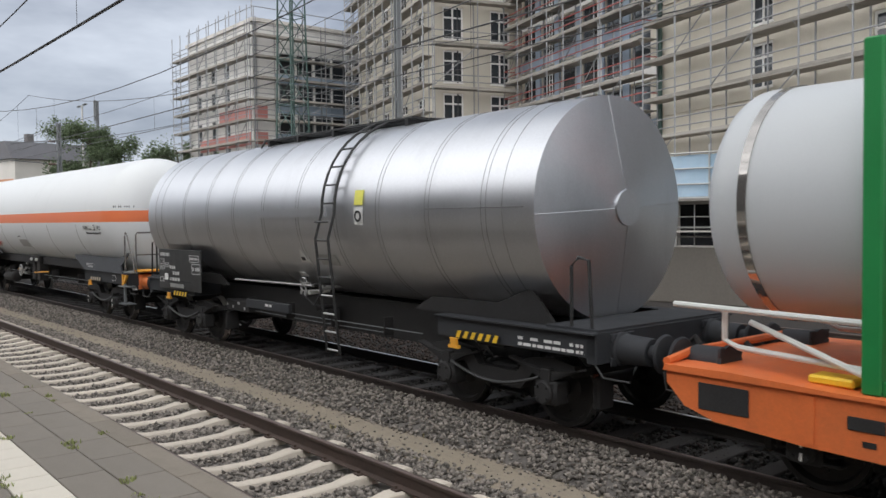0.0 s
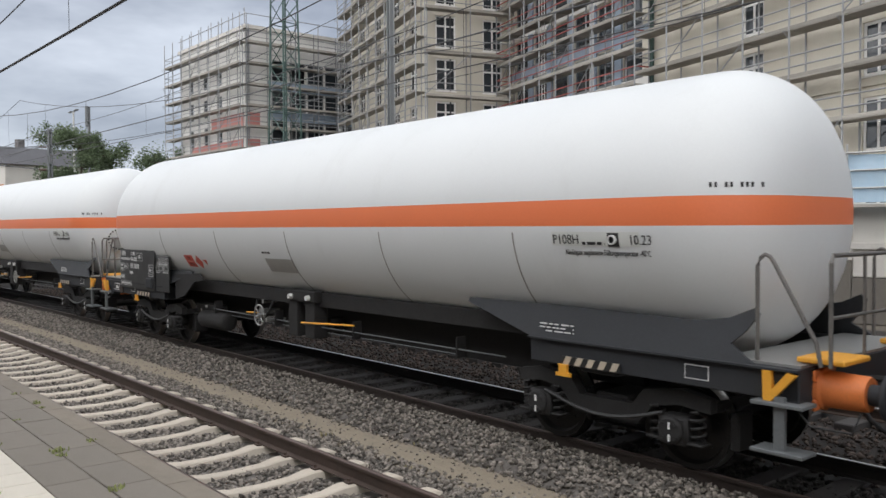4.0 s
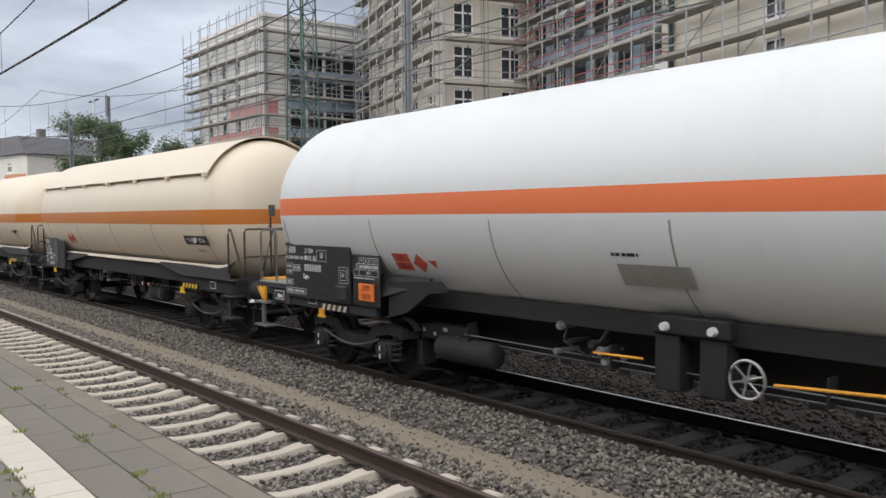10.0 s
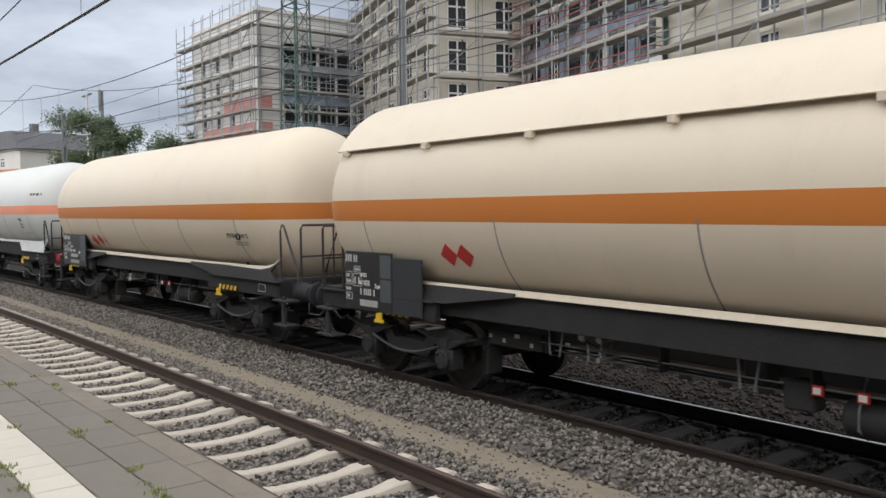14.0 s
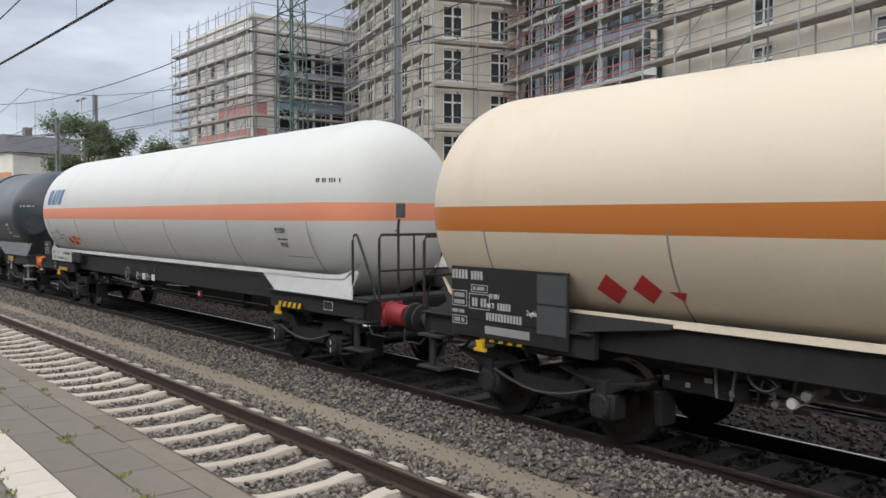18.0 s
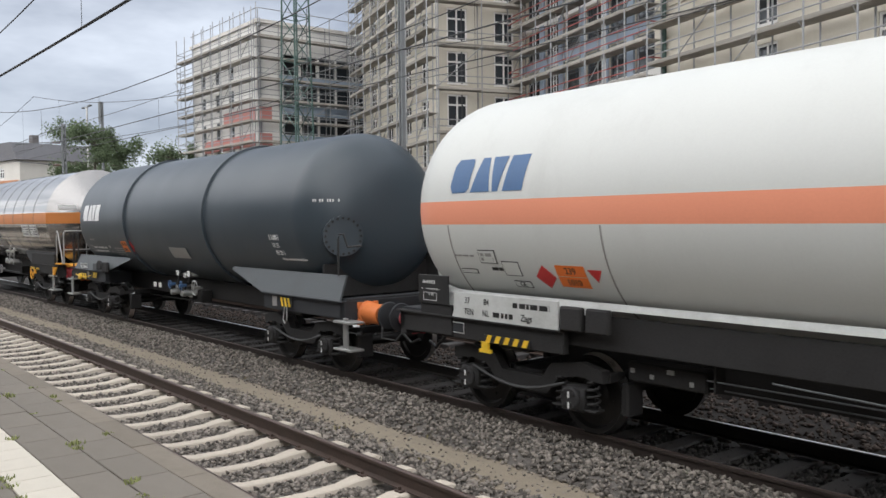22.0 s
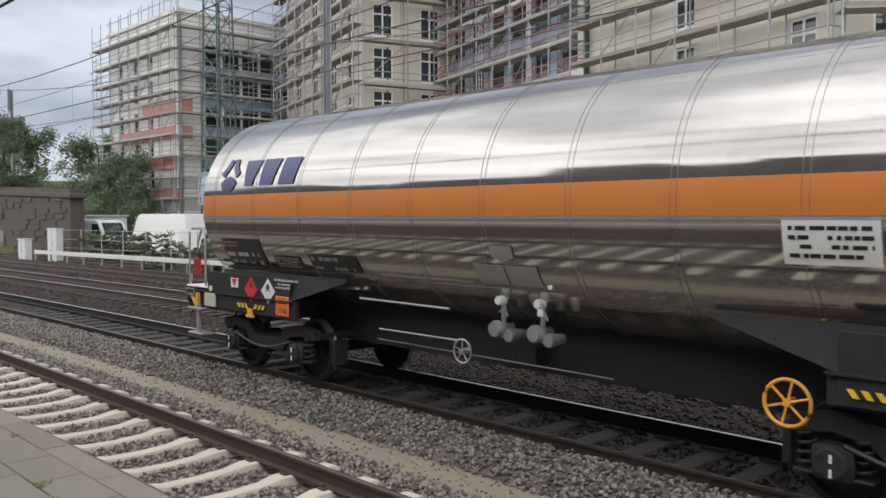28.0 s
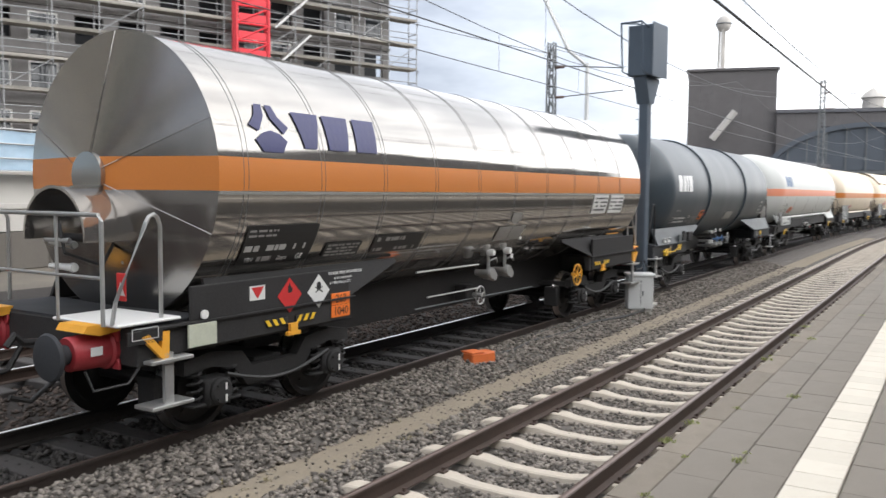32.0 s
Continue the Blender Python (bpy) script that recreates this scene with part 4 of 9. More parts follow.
def underframe(w, L, bogies, spring, frame_mat, sock_mat, deck_end, full=False, deck_mat=M_FRAME, cz=CZ, r=1.5, tail=0.0, sill=0.78, nose=0.0, rear=0.0, drop=0.0, gear=True):
    """Beams, bogies, buffers, coupling and brake gear shared by all wagons."""
    for sg in (-1, 1):
        xe = L / 2 - 0.62 + (tail if sg < 0 else nose)
        # end section of the frame, over the bogie
        x0, x1 = (bogies - 0.9, xe)
        bm = bmesh.new()
        for ys in (-1, 1):
            a, b = sorted((ys * 1.20, ys * 1.30))
            box(bm, *sorted((sg * x0, sg * x1)), a, b, 0.96 - drop, 1.24 - drop, 0.012)
            box(bm, *sorted((sg * x0, sg * x1)), min(a, b - 0.16), max(b, a + 0.16), 1.225 - drop, 1.245 - drop)
        box(bm, *sorted((sg * (x1 - 0.14), sg * x1)), -1.30, 1.30, 0.90 - drop, 1.25 - drop, 0.012)
        box(bm, *sorted((sg * (bogies - 0.25), sg * (bogies + 0.25))), -1.2, 1.2, 0.90 - drop, 1.20 - drop, 0.012)
        part("end_frame", bm, frame_mat, w)
        part("end_deck", B(*sorted((sg * deck_end, sg * (xe - 0.01))), -1.25, 1.25, 1.25 - drop, 1.275 - drop), deck_mat, w, "chequered end platform")
        for ys in (-1, 1):
            bu = part("buffer", SOCK[sock_mat.name], None, w, at=pose(sg * xe, ys * 0.875, 1.04, 0, 0, 0 if sg > 0 else 180))
            part("buffer_head", HEAD, None, bu)
        bm = bmesh.new()
        tube(bm, [(sg * xe, 0, 1.02), (sg * (xe + 0.28), 0, 1.04), (sg * (xe + 0.36), 0, 1.12), (sg * (xe + 0.44), 0, 1.02)], 0.035, 6)
        tube(bm, [(sg * (xe + 0.3), 0.0, 1.0), (sg * (xe + 0.42), 0.02, 0.8), (sg * (xe + 0.6), 0, 0.78)], 0.028, 6)
        part("screw_coupling", bm, M_BLACK, w, smooth=True)
        part("air_hose", T([(sg * xe, -0.35, 0.95), (sg * (xe + 0.2), -0.35, 0.7), (sg * (xe + 0.42), -0.33, 0.55), (sg * (xe + 0.6), -0.3, 0.62)], 0.025), M_DRAIL, w, smooth=True)
        part("shunter_loop", T([(sg * (xe - 0.05), -1.28, 0.92), (sg * (xe + 0.1), -1.30, 0.78), (sg * (xe + 0.45), -1.30, 0.78), (sg * (xe + 0.5), -1.26, 0.95)], 0.012), M_DRAIL, w, smooth=True)
        # bogie
        g = BOGIES[spring]
        xb = sg * bogies + (rear if sg < 0 else 0.0)
        bo = part("bogie", g["bogie_beam"], None, w, at=pose(xb, 0, 0))
        for dx in (-1.25, 1.25):
            part("end_beam", g["end_beam"], None, bo, at=pose(dx, 0, 0))
        for ys in (0, 180):
            part("side_frame", g["side_frame"], None, bo, at=pose(0, 0, 0, 0, 0, ys))
        part("brake_hose", g["brake_hose"], None, bo)
        for dx in (-0.40, 0.40, 1.40, -1.40):
            part("brake_shoe", g["brake_shoe"], None, bo, at=pose(dx, 0, 0))
        for dx in (-0.9, 0.9):
            for ys in (0, 180):
                part("axle_box", g["axle_box"], None, bo, at=pose(dx, 0, 0, 0, 0, ys))
                for o in ((-0.235, 0.235) if spring == "coil" else (0.0,)):
                    part("spring", g["spring"], None, bo, at=pose(dx + o, 0, 0, 0, 0, ys))
            if spring == "coil":
                for mz in (0.395, 0.515):
                    part("paint_mark", MARK, None, bo, at=pose(dx + 0.02, 0, mz))
            wheel = part("wheelset", WHEEL, None, w, at=pose(xb + dx, 0, 0.46))
            WHEELS.append((wheel, xb + dx))
    # middle: centre sill, brake rods, air tank
    bm = bmesh.new()
    for ys in (-1, 1):
        box(bm, -bogies, bogies, ys * 0.35 - 0.05, ys * 0.35 + 0.05, sill, 1.20 - drop, 0.01)
    part("centre_sill", bm, M_BLACK, w)
    part("brake_rod", T([(-bogies + 1.2, -0.25, 0.62), (bogies - 1.2, -0.25, 0.66)], 0.02, 6), M_BLACK, w)
    part("brake_rod", T([(-bogies + 1.4, 0.3, 0.55), (bogies - 1.4, 0.3, 0.55)], 0.018, 6), M_BLACK, w)
    part("air_tank", lathe(bmesh.new(), dome_profile(0.45, 0.19, 0.08, 5), "x", 16, c=(-1.4, 0.5, 0.85)), M_BLACK, w, smooth=True)
    part("brake_cylinder", lathe(bmesh.new(), [(-0.3, 0.001), (-0.3, 0.12), (0.1, 0.16), (0.3, 0.16), (0.3, 0.001)], "x", 16, c=(0.8, 0.45, 0.85)), M_BLACK, w, smooth=True)
    part("control_valve", B(0.0, 0.25, -0.7, -0.45, 0.72, 0.98, 0.02), M_BLACK, w)
    # brake gear that hangs on the near side between the bogies
    x0 = -bogies + 1.45
    gb_ = part("brake_gear_box", B(x0, x0 + 1.0, -0.86, -0.60, 0.70, 0.92, 0.02), M_BLACK, w) if gear else None
    for px_, pz_, pw_ in ((0.04, 0.80, 0.06), (0.30, 0.76, 0.05), (0.52, 0.84, 0.09), (0.80, 0.75, 0.05)) if gear else ():
        part("load_plate", B(x0 + px_, x0 + px_ + pw_, -0.866, -0.86, pz_, pz_ + 0.05), M_FADED, gb_)
    for y_, z_, a_, b_ in ((-0.92, 0.86, 2.5, 1.7), (-0.80, 0.76, 1.6, 2.6)) if gear else ():
        part("brake_pipe", T([(-bogies + a_, y_, z_), (0.0, y_, z_ - 0.015), (bogies - b_, y_, z_)], 0.009, 6), M_MASTG, w)
    for k in range(4 if gear else 0):
        x_ = -bogies + 2.6 + (2 * bogies - 5.2) * k / 3
        part("pipe_hanger", B(x_ - 0.012, x_ + 0.012, -0.95, -0.78, 0.74, 1.02, 0.003), M_BLACK, w)
    if full:
        bm = bmesh.new()
        for ys in (-1, 1):
            a, b = sorted((ys * 1.10, ys * 1.17))
            box(bm, -bogies + 0.85, bogies - 0.85, a, b, 1.06, 1.43, 0.01)
        part("solebar", bm, M_BLACK, w)


def saddles(w, x_in, x_low, x_out, mat, r, cz, zt, horn=True, lip=None, zl=1.24, fwd=0.0):
    """Leaning skirt plates that carry the tank's ends, with an inward taper and a horn at the outer end."""
    back_out = x_out
    for sg in (-1, 1):
        x_out = back_out + (fwd if sg > 0 else 0.0)
        for ys in (-1, 1):
            pts = [(x_out + 0.05, zl), (x_out - (0.02 if mat is M_PALEF else 0.22), 1.40), (x_out - (0.0 if mat is M_PALEF else 0.10), 1.52), (x_out, zt + 0.08), (x_out - 0.06, zt + 0.13), (x_out - 0.28, zt + 0.03), (x_out - 0.6, zt - 0.02)] if horn else [(x_out + 0.05, zl), (x_out, zt), (x_out - 0.3, zt)]
            pts += [(x_low + 0.3, zt), (x_in, zt), (x_in, zt - 0.05), (x_low, zl)]
            bm = bmesh.new()
            prism(bm, [(sg * a, b) for a, b in pts], ys * 1.30 - 0.02, ys * 1.30 + 0.02)
            for v in bm.verts:
                v.co.y -= ys * 0.40 * (v.co.z - 1.24)
            bmesh.ops.recalc_face_normals(bm, faces=bm.faces)
            part("saddle_plate", bm, mat, w)
        bm = bmesh.new()
        x = x_low + 0.9
        n = 12
        arc = [(-1.05 + 2.1 * i / n) for i in range(n + 1)]
        lo = [bm.verts.new((sg * x, y, 1.2)) for y in arc]
        hi = [bm.verts.new((sg * x, y, cz - math.sqrt(r * r - y * y) + 0.03)) for y in arc]
        for i in range(n):
            bm.faces.new((lo[i], lo[i + 1], hi[i + 1], hi[i]))
        rr = bmesh.ops.extrude_face_region(bm, geom=bm.faces[:])
        for v in rr["geom"]:
            if isinstance(v, bmesh.types.BMVert):
                v.co.x += 0.04 * sg
        part("saddle_web", bm, mat if mat is not M_PALEF else M_BLACK, w)
    if lip:
        # a painted lip that runs along the tank's foot and curls up at the horns
        z = zt
        up = [(x_out + 0.02, z + 0.25), (x_out - 0.20, z + 0.10), (x_out - 0.48, z + 0.045), (x_out - 0.9, z + 0.035)]
        lo_ = [(x_out - 0.28, z - 0.01), (x_out - 0.9, z - 0.035)]
        pts = up + [(-a, b) for a, b in up[::-1]] + [(-a, b) for a, b in lo_] + lo_[::-1]
        for ys in (-1, 1):
            bm = prism(bmesh.new(), pts, ys * 1.20 - 0.02, ys * 1.20 + 0.02)
            for v in bm.verts:
                v.co.y -= ys * 0.35 * (v.co.z - z)
            part("saddle_lip", bm, lip, w)


def tank(w, half, r, depth, mat, cz=CZ, flat=False, band=None, band_z=(-0.16, 0.16), n=112, tx=0.0, end_mat=None):
    """A tank barrel; its painted band is a strip of the same shell."""
    bm = lathe(bmesh.new(), dome_profile(half, r, depth, 14, flat), "x", n)
    strip_bm = None
    if flat:
        for ed in bm.edges:
            if all(abs(abs(v.co.x) - half) < 1e-4 for v in ed.verts):
                ed.smooth = False
    if band:
        for z in band_z:
            bmesh.ops.bisect_plane(bm, geom=bm.verts[:] + bm.edges[:] + bm.faces[:], plane_co=(0, 0, z), plane_no=(0, 0, 1), dist=1e-5)
        strip_bm = bm.copy()
        for g, inside in ((bm, True), (strip_bm, False)):
            bmesh.ops.delete(g, geom=[f for f in g.faces if (band_z[0] < f.calc_center_median().z < band_z[1]) == inside], context="FACES")
    if end_mat:
        for f in bm.faces:
            f.material_index = int(abs(f.calc_center_median().x) > half)
    tk = part("tank", bm, [mat, end_mat] if end_mat else mat, w, smooth=True, at=pose(tx, 0, cz))
    if band:
        part("band", strip_bm, band, tk, "painted band round the tank's waist", smooth=True)
    return tk


def seams(w, xs, r, cz, mat, wide=0.03, lift=0.008, a0=0, a1=360, double=0.0):
    for x in xs:
        for d in ((-double / 2, double / 2) if double else (0,)):
            part("seam_ring", lathe(bmesh.new(), [(x + d - wide / 2, r), (x + d - wide / 2 + 0.004, r + lift), (x + d + wide / 2 - 0.004, r + lift), (x + d + wide / 2, r)], "x", 112, a0, a1, (0, 0, cz)), mat, w, smooth=True)


WHEELS = []
# Where the couplings stand along the track at the end of the clip, from the last wagon's tail to the front.
CUTS = [4.55, 18.78, 34.25, 52.35, 66.75, 82.2, 100.1, 117.95, 132.4, 151.0]


def ran(t):
    """How far the train still has to run at t seconds (negative), slowly gathering speed."""
    knots = [(0, -137.57), (5, -116.89), (11, -91.81), (15, -74.73), (20, -53.06), (26, -26.55), (26.5, -24.35), (28.5, -15.92), (29.0, -13.66), (30.0, -9.13), (31.0, -4.56), (31.5, -2.28), (32, 0.0)]
    for (a, p), (b, q) in zip(knots, knots[1:]):
        if t <= b:
            return p + (q - p) * (t - a) / (b - a)
    return 0.0


def start(i, label, category="tank wagon"):
    """The Empty that carries wagon i, counted from the tail, and its length."""
    L = CUTS[i + 1] - CUTS[i]
    w = thing("tank_wagon" if i < 8 else "flat_wagon", pose(0, 0, 0), label, category, "wagons of the freight train")
    TRAIN.append((w, (CUTS[i] + CUTS[i + 1]) / 2))
    return w, L


TRAIN = []
rnd = random.Random(11)


def board(w, x0, x1, z0, z1, rows, y=-1.34, mat=M_SIGNK, ink=M_TEXT):
    """A black lettering board: lines of different height and length, and small outlined boxes."""
    b = part("lettering_board", B(x0, x1, y - 0.02, y, z0, z1, 0.004), mat, w, "black board with rows of white lettering")
    z, wide = z1 - 0.07, x1 - x0
    bm = bmesh.new()
    k = 0
    while z > z0 + 0.10:
        h = (0.075, 0.03, 0.06, 0.035, 0.085, 0.03)[k % 6] * (1.0 if z1 - z0 > 0.6 else 0.6)
        x = x0 + 0.06 + (0.0 if k % 3 != 2 else rnd.uniform(0.1, 0.4) * wide)
        end = x1 - 0.08 - rnd.uniform(0.0, 0.35) * wide
        while x < end:
            q = h * rnd.uniform(0.45, 0.65)
            if rnd.random() < 0.80:
                box(bm, x, x + q * 0.8, y - 0.023, y - 0.02, z - h, z)
            x += q + h * 0.22
        z -= h + rnd.uniform(0.03, 0.07)
        k += 1
    for _ in range(3 if wide > 0.9 else 1):
        a, c, u, v = rnd.uniform(x0 + 0.05, x1 - 0.35), rnd.uniform(z0 + 0.04, z0 + 0.3 * (z1 - z0)), 0.28, 0.10
        for p in ((a, a + u, c, c + 0.008), (a, a + u, c + v, c + v + 0.008), (a, a + 0.008, c, c + v), (a + u, a + u + 0.008, c, c + v)):
            box(bm, p[0], p[1], y - 0.024, y - 0.02, p[2], p[3])
    part("lettering", bm, ink, b)["kind"] = "stuff"
    return b


def lettered(w, x0, x1, z0, z1, kind_, y=-1.34):
    """A black wagon board: readable class letters, outlined load fields, and bars for what cannot be read or named."""
    b = part("lettering_board", B(x0, x1, y - 0.02, y, z0, z1, 0.004), M_SIGNK, w, "black board with rows of white lettering")
    W_, H_, yf = x1 - x0, z1 - z0, y - 0.022
    X, Z = (lambda u: x0 + u * W_), (lambda v: z1 - v * H_)
    if kind_ == "gas":
        texts = (("37 TEN", 0.39, 0.14, 0.105), ("80 D", 0.36, 0.27, 0.105), ("GE", 0.585, 0.21, 0.12), ("Zagns", 0.34, 0.60, 0.105), ("G1", 0.90, 0.52, 0.08), ("19.50 m", 0.90, 0.76, 0.07))
        fields = ((0.01, 0.12, 0.38, 0.58), (0.13, 0.25, 0.40, 0.52), (0.01, 0.13, 0.68, 0.78), (0.01, 0.34, 0.83, 0.94), (0.51, 0.66, 0.11, 0.31), (0.84, 0.97, 0.38, 0.66), (0.865, 0.945, 0.43, 0.61))
        lines = ((0.01, 0.17, 0.07, 0.19), (0.01, 0.30, 0.24, 0.30), (0.41, 0.50, 0.22, 0.32), (0.32, 0.58, 0.38, 0.50), (0.03, 0.10, 0.41, 0.46), (0.03, 0.10, 0.50, 0.56), (0.15, 0.23, 0.43, 0.49), (0.03, 0.11, 0.70, 0.76), (0.03, 0.32, 0.86, 0.91))
    else:
        texts = (("33 RIV", 0.40, 0.40, 0.085), ("80 D", 0.37, 0.53, 0.085), ("Zagkks", 0.72, 0.57, 0.085))
        fields = ((0.01, 0.15, 0.35, 0.58), (0.17, 0.36, 0.38, 0.60), (0.19, 0.34, 0.25, 0.36), (0.01, 0.15, 0.72, 0.84))
        lines = ((0.01, 0.16, 0.05, 0.18), (0.19, 0.30, 0.06, 0.18), (0.43, 0.56, 0.48, 0.58), (0.33, 0.64, 0.63, 0.74), (0.03, 0.13, 0.39, 0.45), (0.03, 0.13, 0.49, 0.55), (0.21, 0.33, 0.28, 0.33), (0.01, 0.13, 0.63, 0.68), (0.03, 0.13, 0.75, 0.81), (0.20, 0.34, 0.44, 0.56))
        for v0, v1 in ((0.04, 0.42), (0.45, 0.82)):
            part("grey_plate", B(X(0.76), X(0.985), y - 0.026, y - 0.02, Z(v1), Z(v0), 0.003), M_GREYP, b)
        part("pale_strip", B(X(0.32), X(0.70), y - 0.024, y - 0.02, Z(0.93), Z(0.82)), M_FADED, b)
    for txt, u, v, size in texts:
        words(txt, size, M_WLOGO, "stencil_text", b, pose(X(u), yf, Z(v), 90), 0.78)
    bm = bmesh.new()
    for u0, u1, v0, v1 in fields:
        a, c, lo_, hi_ = X(u0), X(u1), Z(v1), Z(v0)
        for p in ((a, c, lo_, lo_ + 0.009), (a, c, hi_ - 0.009, hi_), (a, a + 0.009, lo_, hi_), (c - 0.009, c, lo_, hi_)):
            box(bm, p[0], p[1], y - 0.023, y - 0.02, p[2], p[3])
    for u0, u1, v0, v1 in lines:
        h = (v1 - v0) * H_
        x = X(u0)
        while x < X(u1) - 0.3 * h:
            box(bm, x, x + 0.36 * h, y - 0.023, y - 0.02, Z(v1), Z(v0))
            x += h * (0.55 if rnd.random() < 0.85 else 1.0)
    part("lettering", bm, M_TEXT, b)["kind"] = "stuff"
    return b


def dome_box(w, half, depth, a, z, cz, mat, label=""):
    """A small box on the near side of a domed front end."""
    p, hd = dome_point(half, 1.5, depth, a, z)
    part("sign_box", B(-0.01, 0.08, -0.075, 0.075, -0.12, 0.12, 0.01), mat, w, label, at=pose(p.x + w["tx"], p.y, p.z + cz, 0, 0, hd))


M_RRAIL = material("rust_brown_handrail", (0.055, 0.04, 0.034), 0.6, 0.1, vary=0.3, scale=8)


def sign_holder(w, x, y, z0, z1):
    """A small sign box on a post of the end platform, with a lamp hook."""
    p_ = part("sign_post", T([(x, y, z0), (x, y, z1 - 0.13), (x + 0.02, y, z1 - 0.02)], 0.02), M_RRAIL, w, smooth=True)
    part("lamp_hook", T([(x - 0.04, y - 0.02, z1 - 0.20), (x + 0.03, y - 0.03, z1 - 0.20), (x + 0.05, y - 0.03, z1 - 0.08)], 0.012), M_RRAIL, p_, smooth=True)
    part("sign_box", B(x - 0.03, x + 0.15, y - 0.03, y + 0.03, z1, z1 + 0.22, 0.01), M_GREYP, p_, "small grey sign box on a post")


def diamond(w, x, z, s, mat, y, parent=None):
    bm = bmesh.new()
    prism(bm, [(x - s, z), (x, z - s), (x + s, z), (x, z + s)], y - 0.006, y)
    return part("hazard_diamond", bm, mat, parent or w)


def tank_diamond(w, x, y, s, mat, r, cz):
    poly_on_tank("hazard_diamond", [[(x - s, y), (x, y - s), (x + s, y), (x, y + s)]], mat, w, r, cz, 0.004)


def gas_wagon(i, label, tank_mat, band_mat, frame_mat, sock_mat, spring, hood=False, band_z=(-0.20, 0.14), skirt=(4.2, 5.4, 7.75), zt=1.60, lip=None, skirt_mat=None, rail_mat=M_DRAIL, yellow=True, cz=CZ, bar=(-6.5, 5.9), welds=(), deck_mat=M_FRAME, tx=-0.2, more=0.0, front=0.0, nose=0.0, sill=0.78, tail=0.0, bare=0, over=0.0):
    w, L = start(i, label)
    r, bg, half, depth = 1.5, L / 2 - 2.65, L / 2 - 1.75 + more, 0.95
    underframe(w, L, bg, spring, frame_mat, sock_mat, L / 2 - 1.15, lip is not None, deck_mat, cz=cz, r=r, sill=sill, nose=nose, tail=tail)
    saddles(w, *skirt, skirt_mat or frame_mat, r, cz, zt, lip=lip, fwd=max(0.0, nose) * 1.4)
    tank(w, half, r, depth, tank_mat, cz, band=band_mat, band_z=band_z, tx=tx)
    seams(w, welds, r, cz, M_WELD, 0.024, 0.003, 98, 150)
    for sg in (-1, 1):
        hazard_bar(w, bar[sg > 0], 0.98, 0.80, yellow)
        hook(w, bar[sg > 0] - 0.35, 0.98, M_YELLOW if yellow else M_AMBER)
        e = L / 2 + (front if sg > 0 else 0.0)
        if sg < 0 and over:
            e += over
        if sg != bare:
            footstep(w, sg * (e - 0.85), mat=M_MASTG if yellow is False else M_FRAME)
            end_rails(w, sg * (e - 1.13), sg, rail_mat)
        e = L / 2 + (front if sg > 0 else 0.0)
        fr_ = part("frame_label", B(sg * (e - 1.7) - 0.13, sg * (e - 1.7) + 0.13, -1.304, -1.300, 1.03, 1.17), M_SIGNW, w, "white-edged label on the frame")
        part("label_field", B(sg * (e - 1.7) - 0.12, sg * (e - 1.7) + 0.12, -1.306, -1.304, 1.04, 1.16), M_FRAME, fr_)
    valves(w, -1.6, 1.0, -1.0, rnd, 6)
    if hood:
        # sun shield over the upper half of the tank, on small stand-offs
        sh = part("sun_shield", lathe(bmesh.new(), [(-6.45, r + 0.07), (5.64, r + 0.07), (5.64, r + 0.055), (-6.45, r + 0.055), (-6.45, r + 0.07)], "x", 48, -60, 60, (0, 0, cz)), tank_mat, w, "curved sun shield over the tank", smooth=True)
        for k in range(7):
            x = -6.2 + k * 1.95
            q = radians(60)
            part("shield_bracket", B(x - 0.04, x + 0.04, -(r + 0.10) * math.sin(q) - 0.04, -r * math.sin(q), cz + (r + 0.02) * math.cos(q) - 0.06, cz + (r + 0.05) * math.cos(q) + 0.02, 0.01), tank_mat, sh)
        part("shield_edge", T([(-6.45, -(r + 0.075) * math.sin(radians(60)), cz + (r + 0.075) * 0.5), (5.64, -(r + 0.075) * math.sin(radians(60)), cz + (r + 0.075) * 0.5)], 0.010, 6), tank_mat, sh)
    if cz < CZ:
        ax = 1.55
        ar = part("air_reservoir", lathe(bmesh.new(), dome_profile(0.42, 0.17, 0.07, 5), "x", 20, c=(ax, -0.78, 0.62)), M_BLACK, w, smooth=True)
        for dx in (-0.3, 0.3):
            part("tank_strap", T([(ax + dx, -0.78, 1.05), (ax + dx, -0.96, 0.72), (ax + dx, -0.96, 0.55), (ax + dx, -0.78, 0.44)], 0.012), M_MASTG, ar)
        for lx in (-2.3, -1.7, 0.2):
            part("lever_frame", T([(lx - 0.12, -0.95, 1.15), (lx - 0.05, -1.0, 0.74), (lx + 0.10, -1.0, 0.74), (lx + 0.14, -0.95, 1.15)], 0.014), M_MASTG, w, smooth=True)
        part("control_valve", B(0.55, 0.85, -0.95, -0.72, 0.62, 0.90, 0.02), M_BLACK, w)
    w["tx"] = tx
    return w, L, bg, half


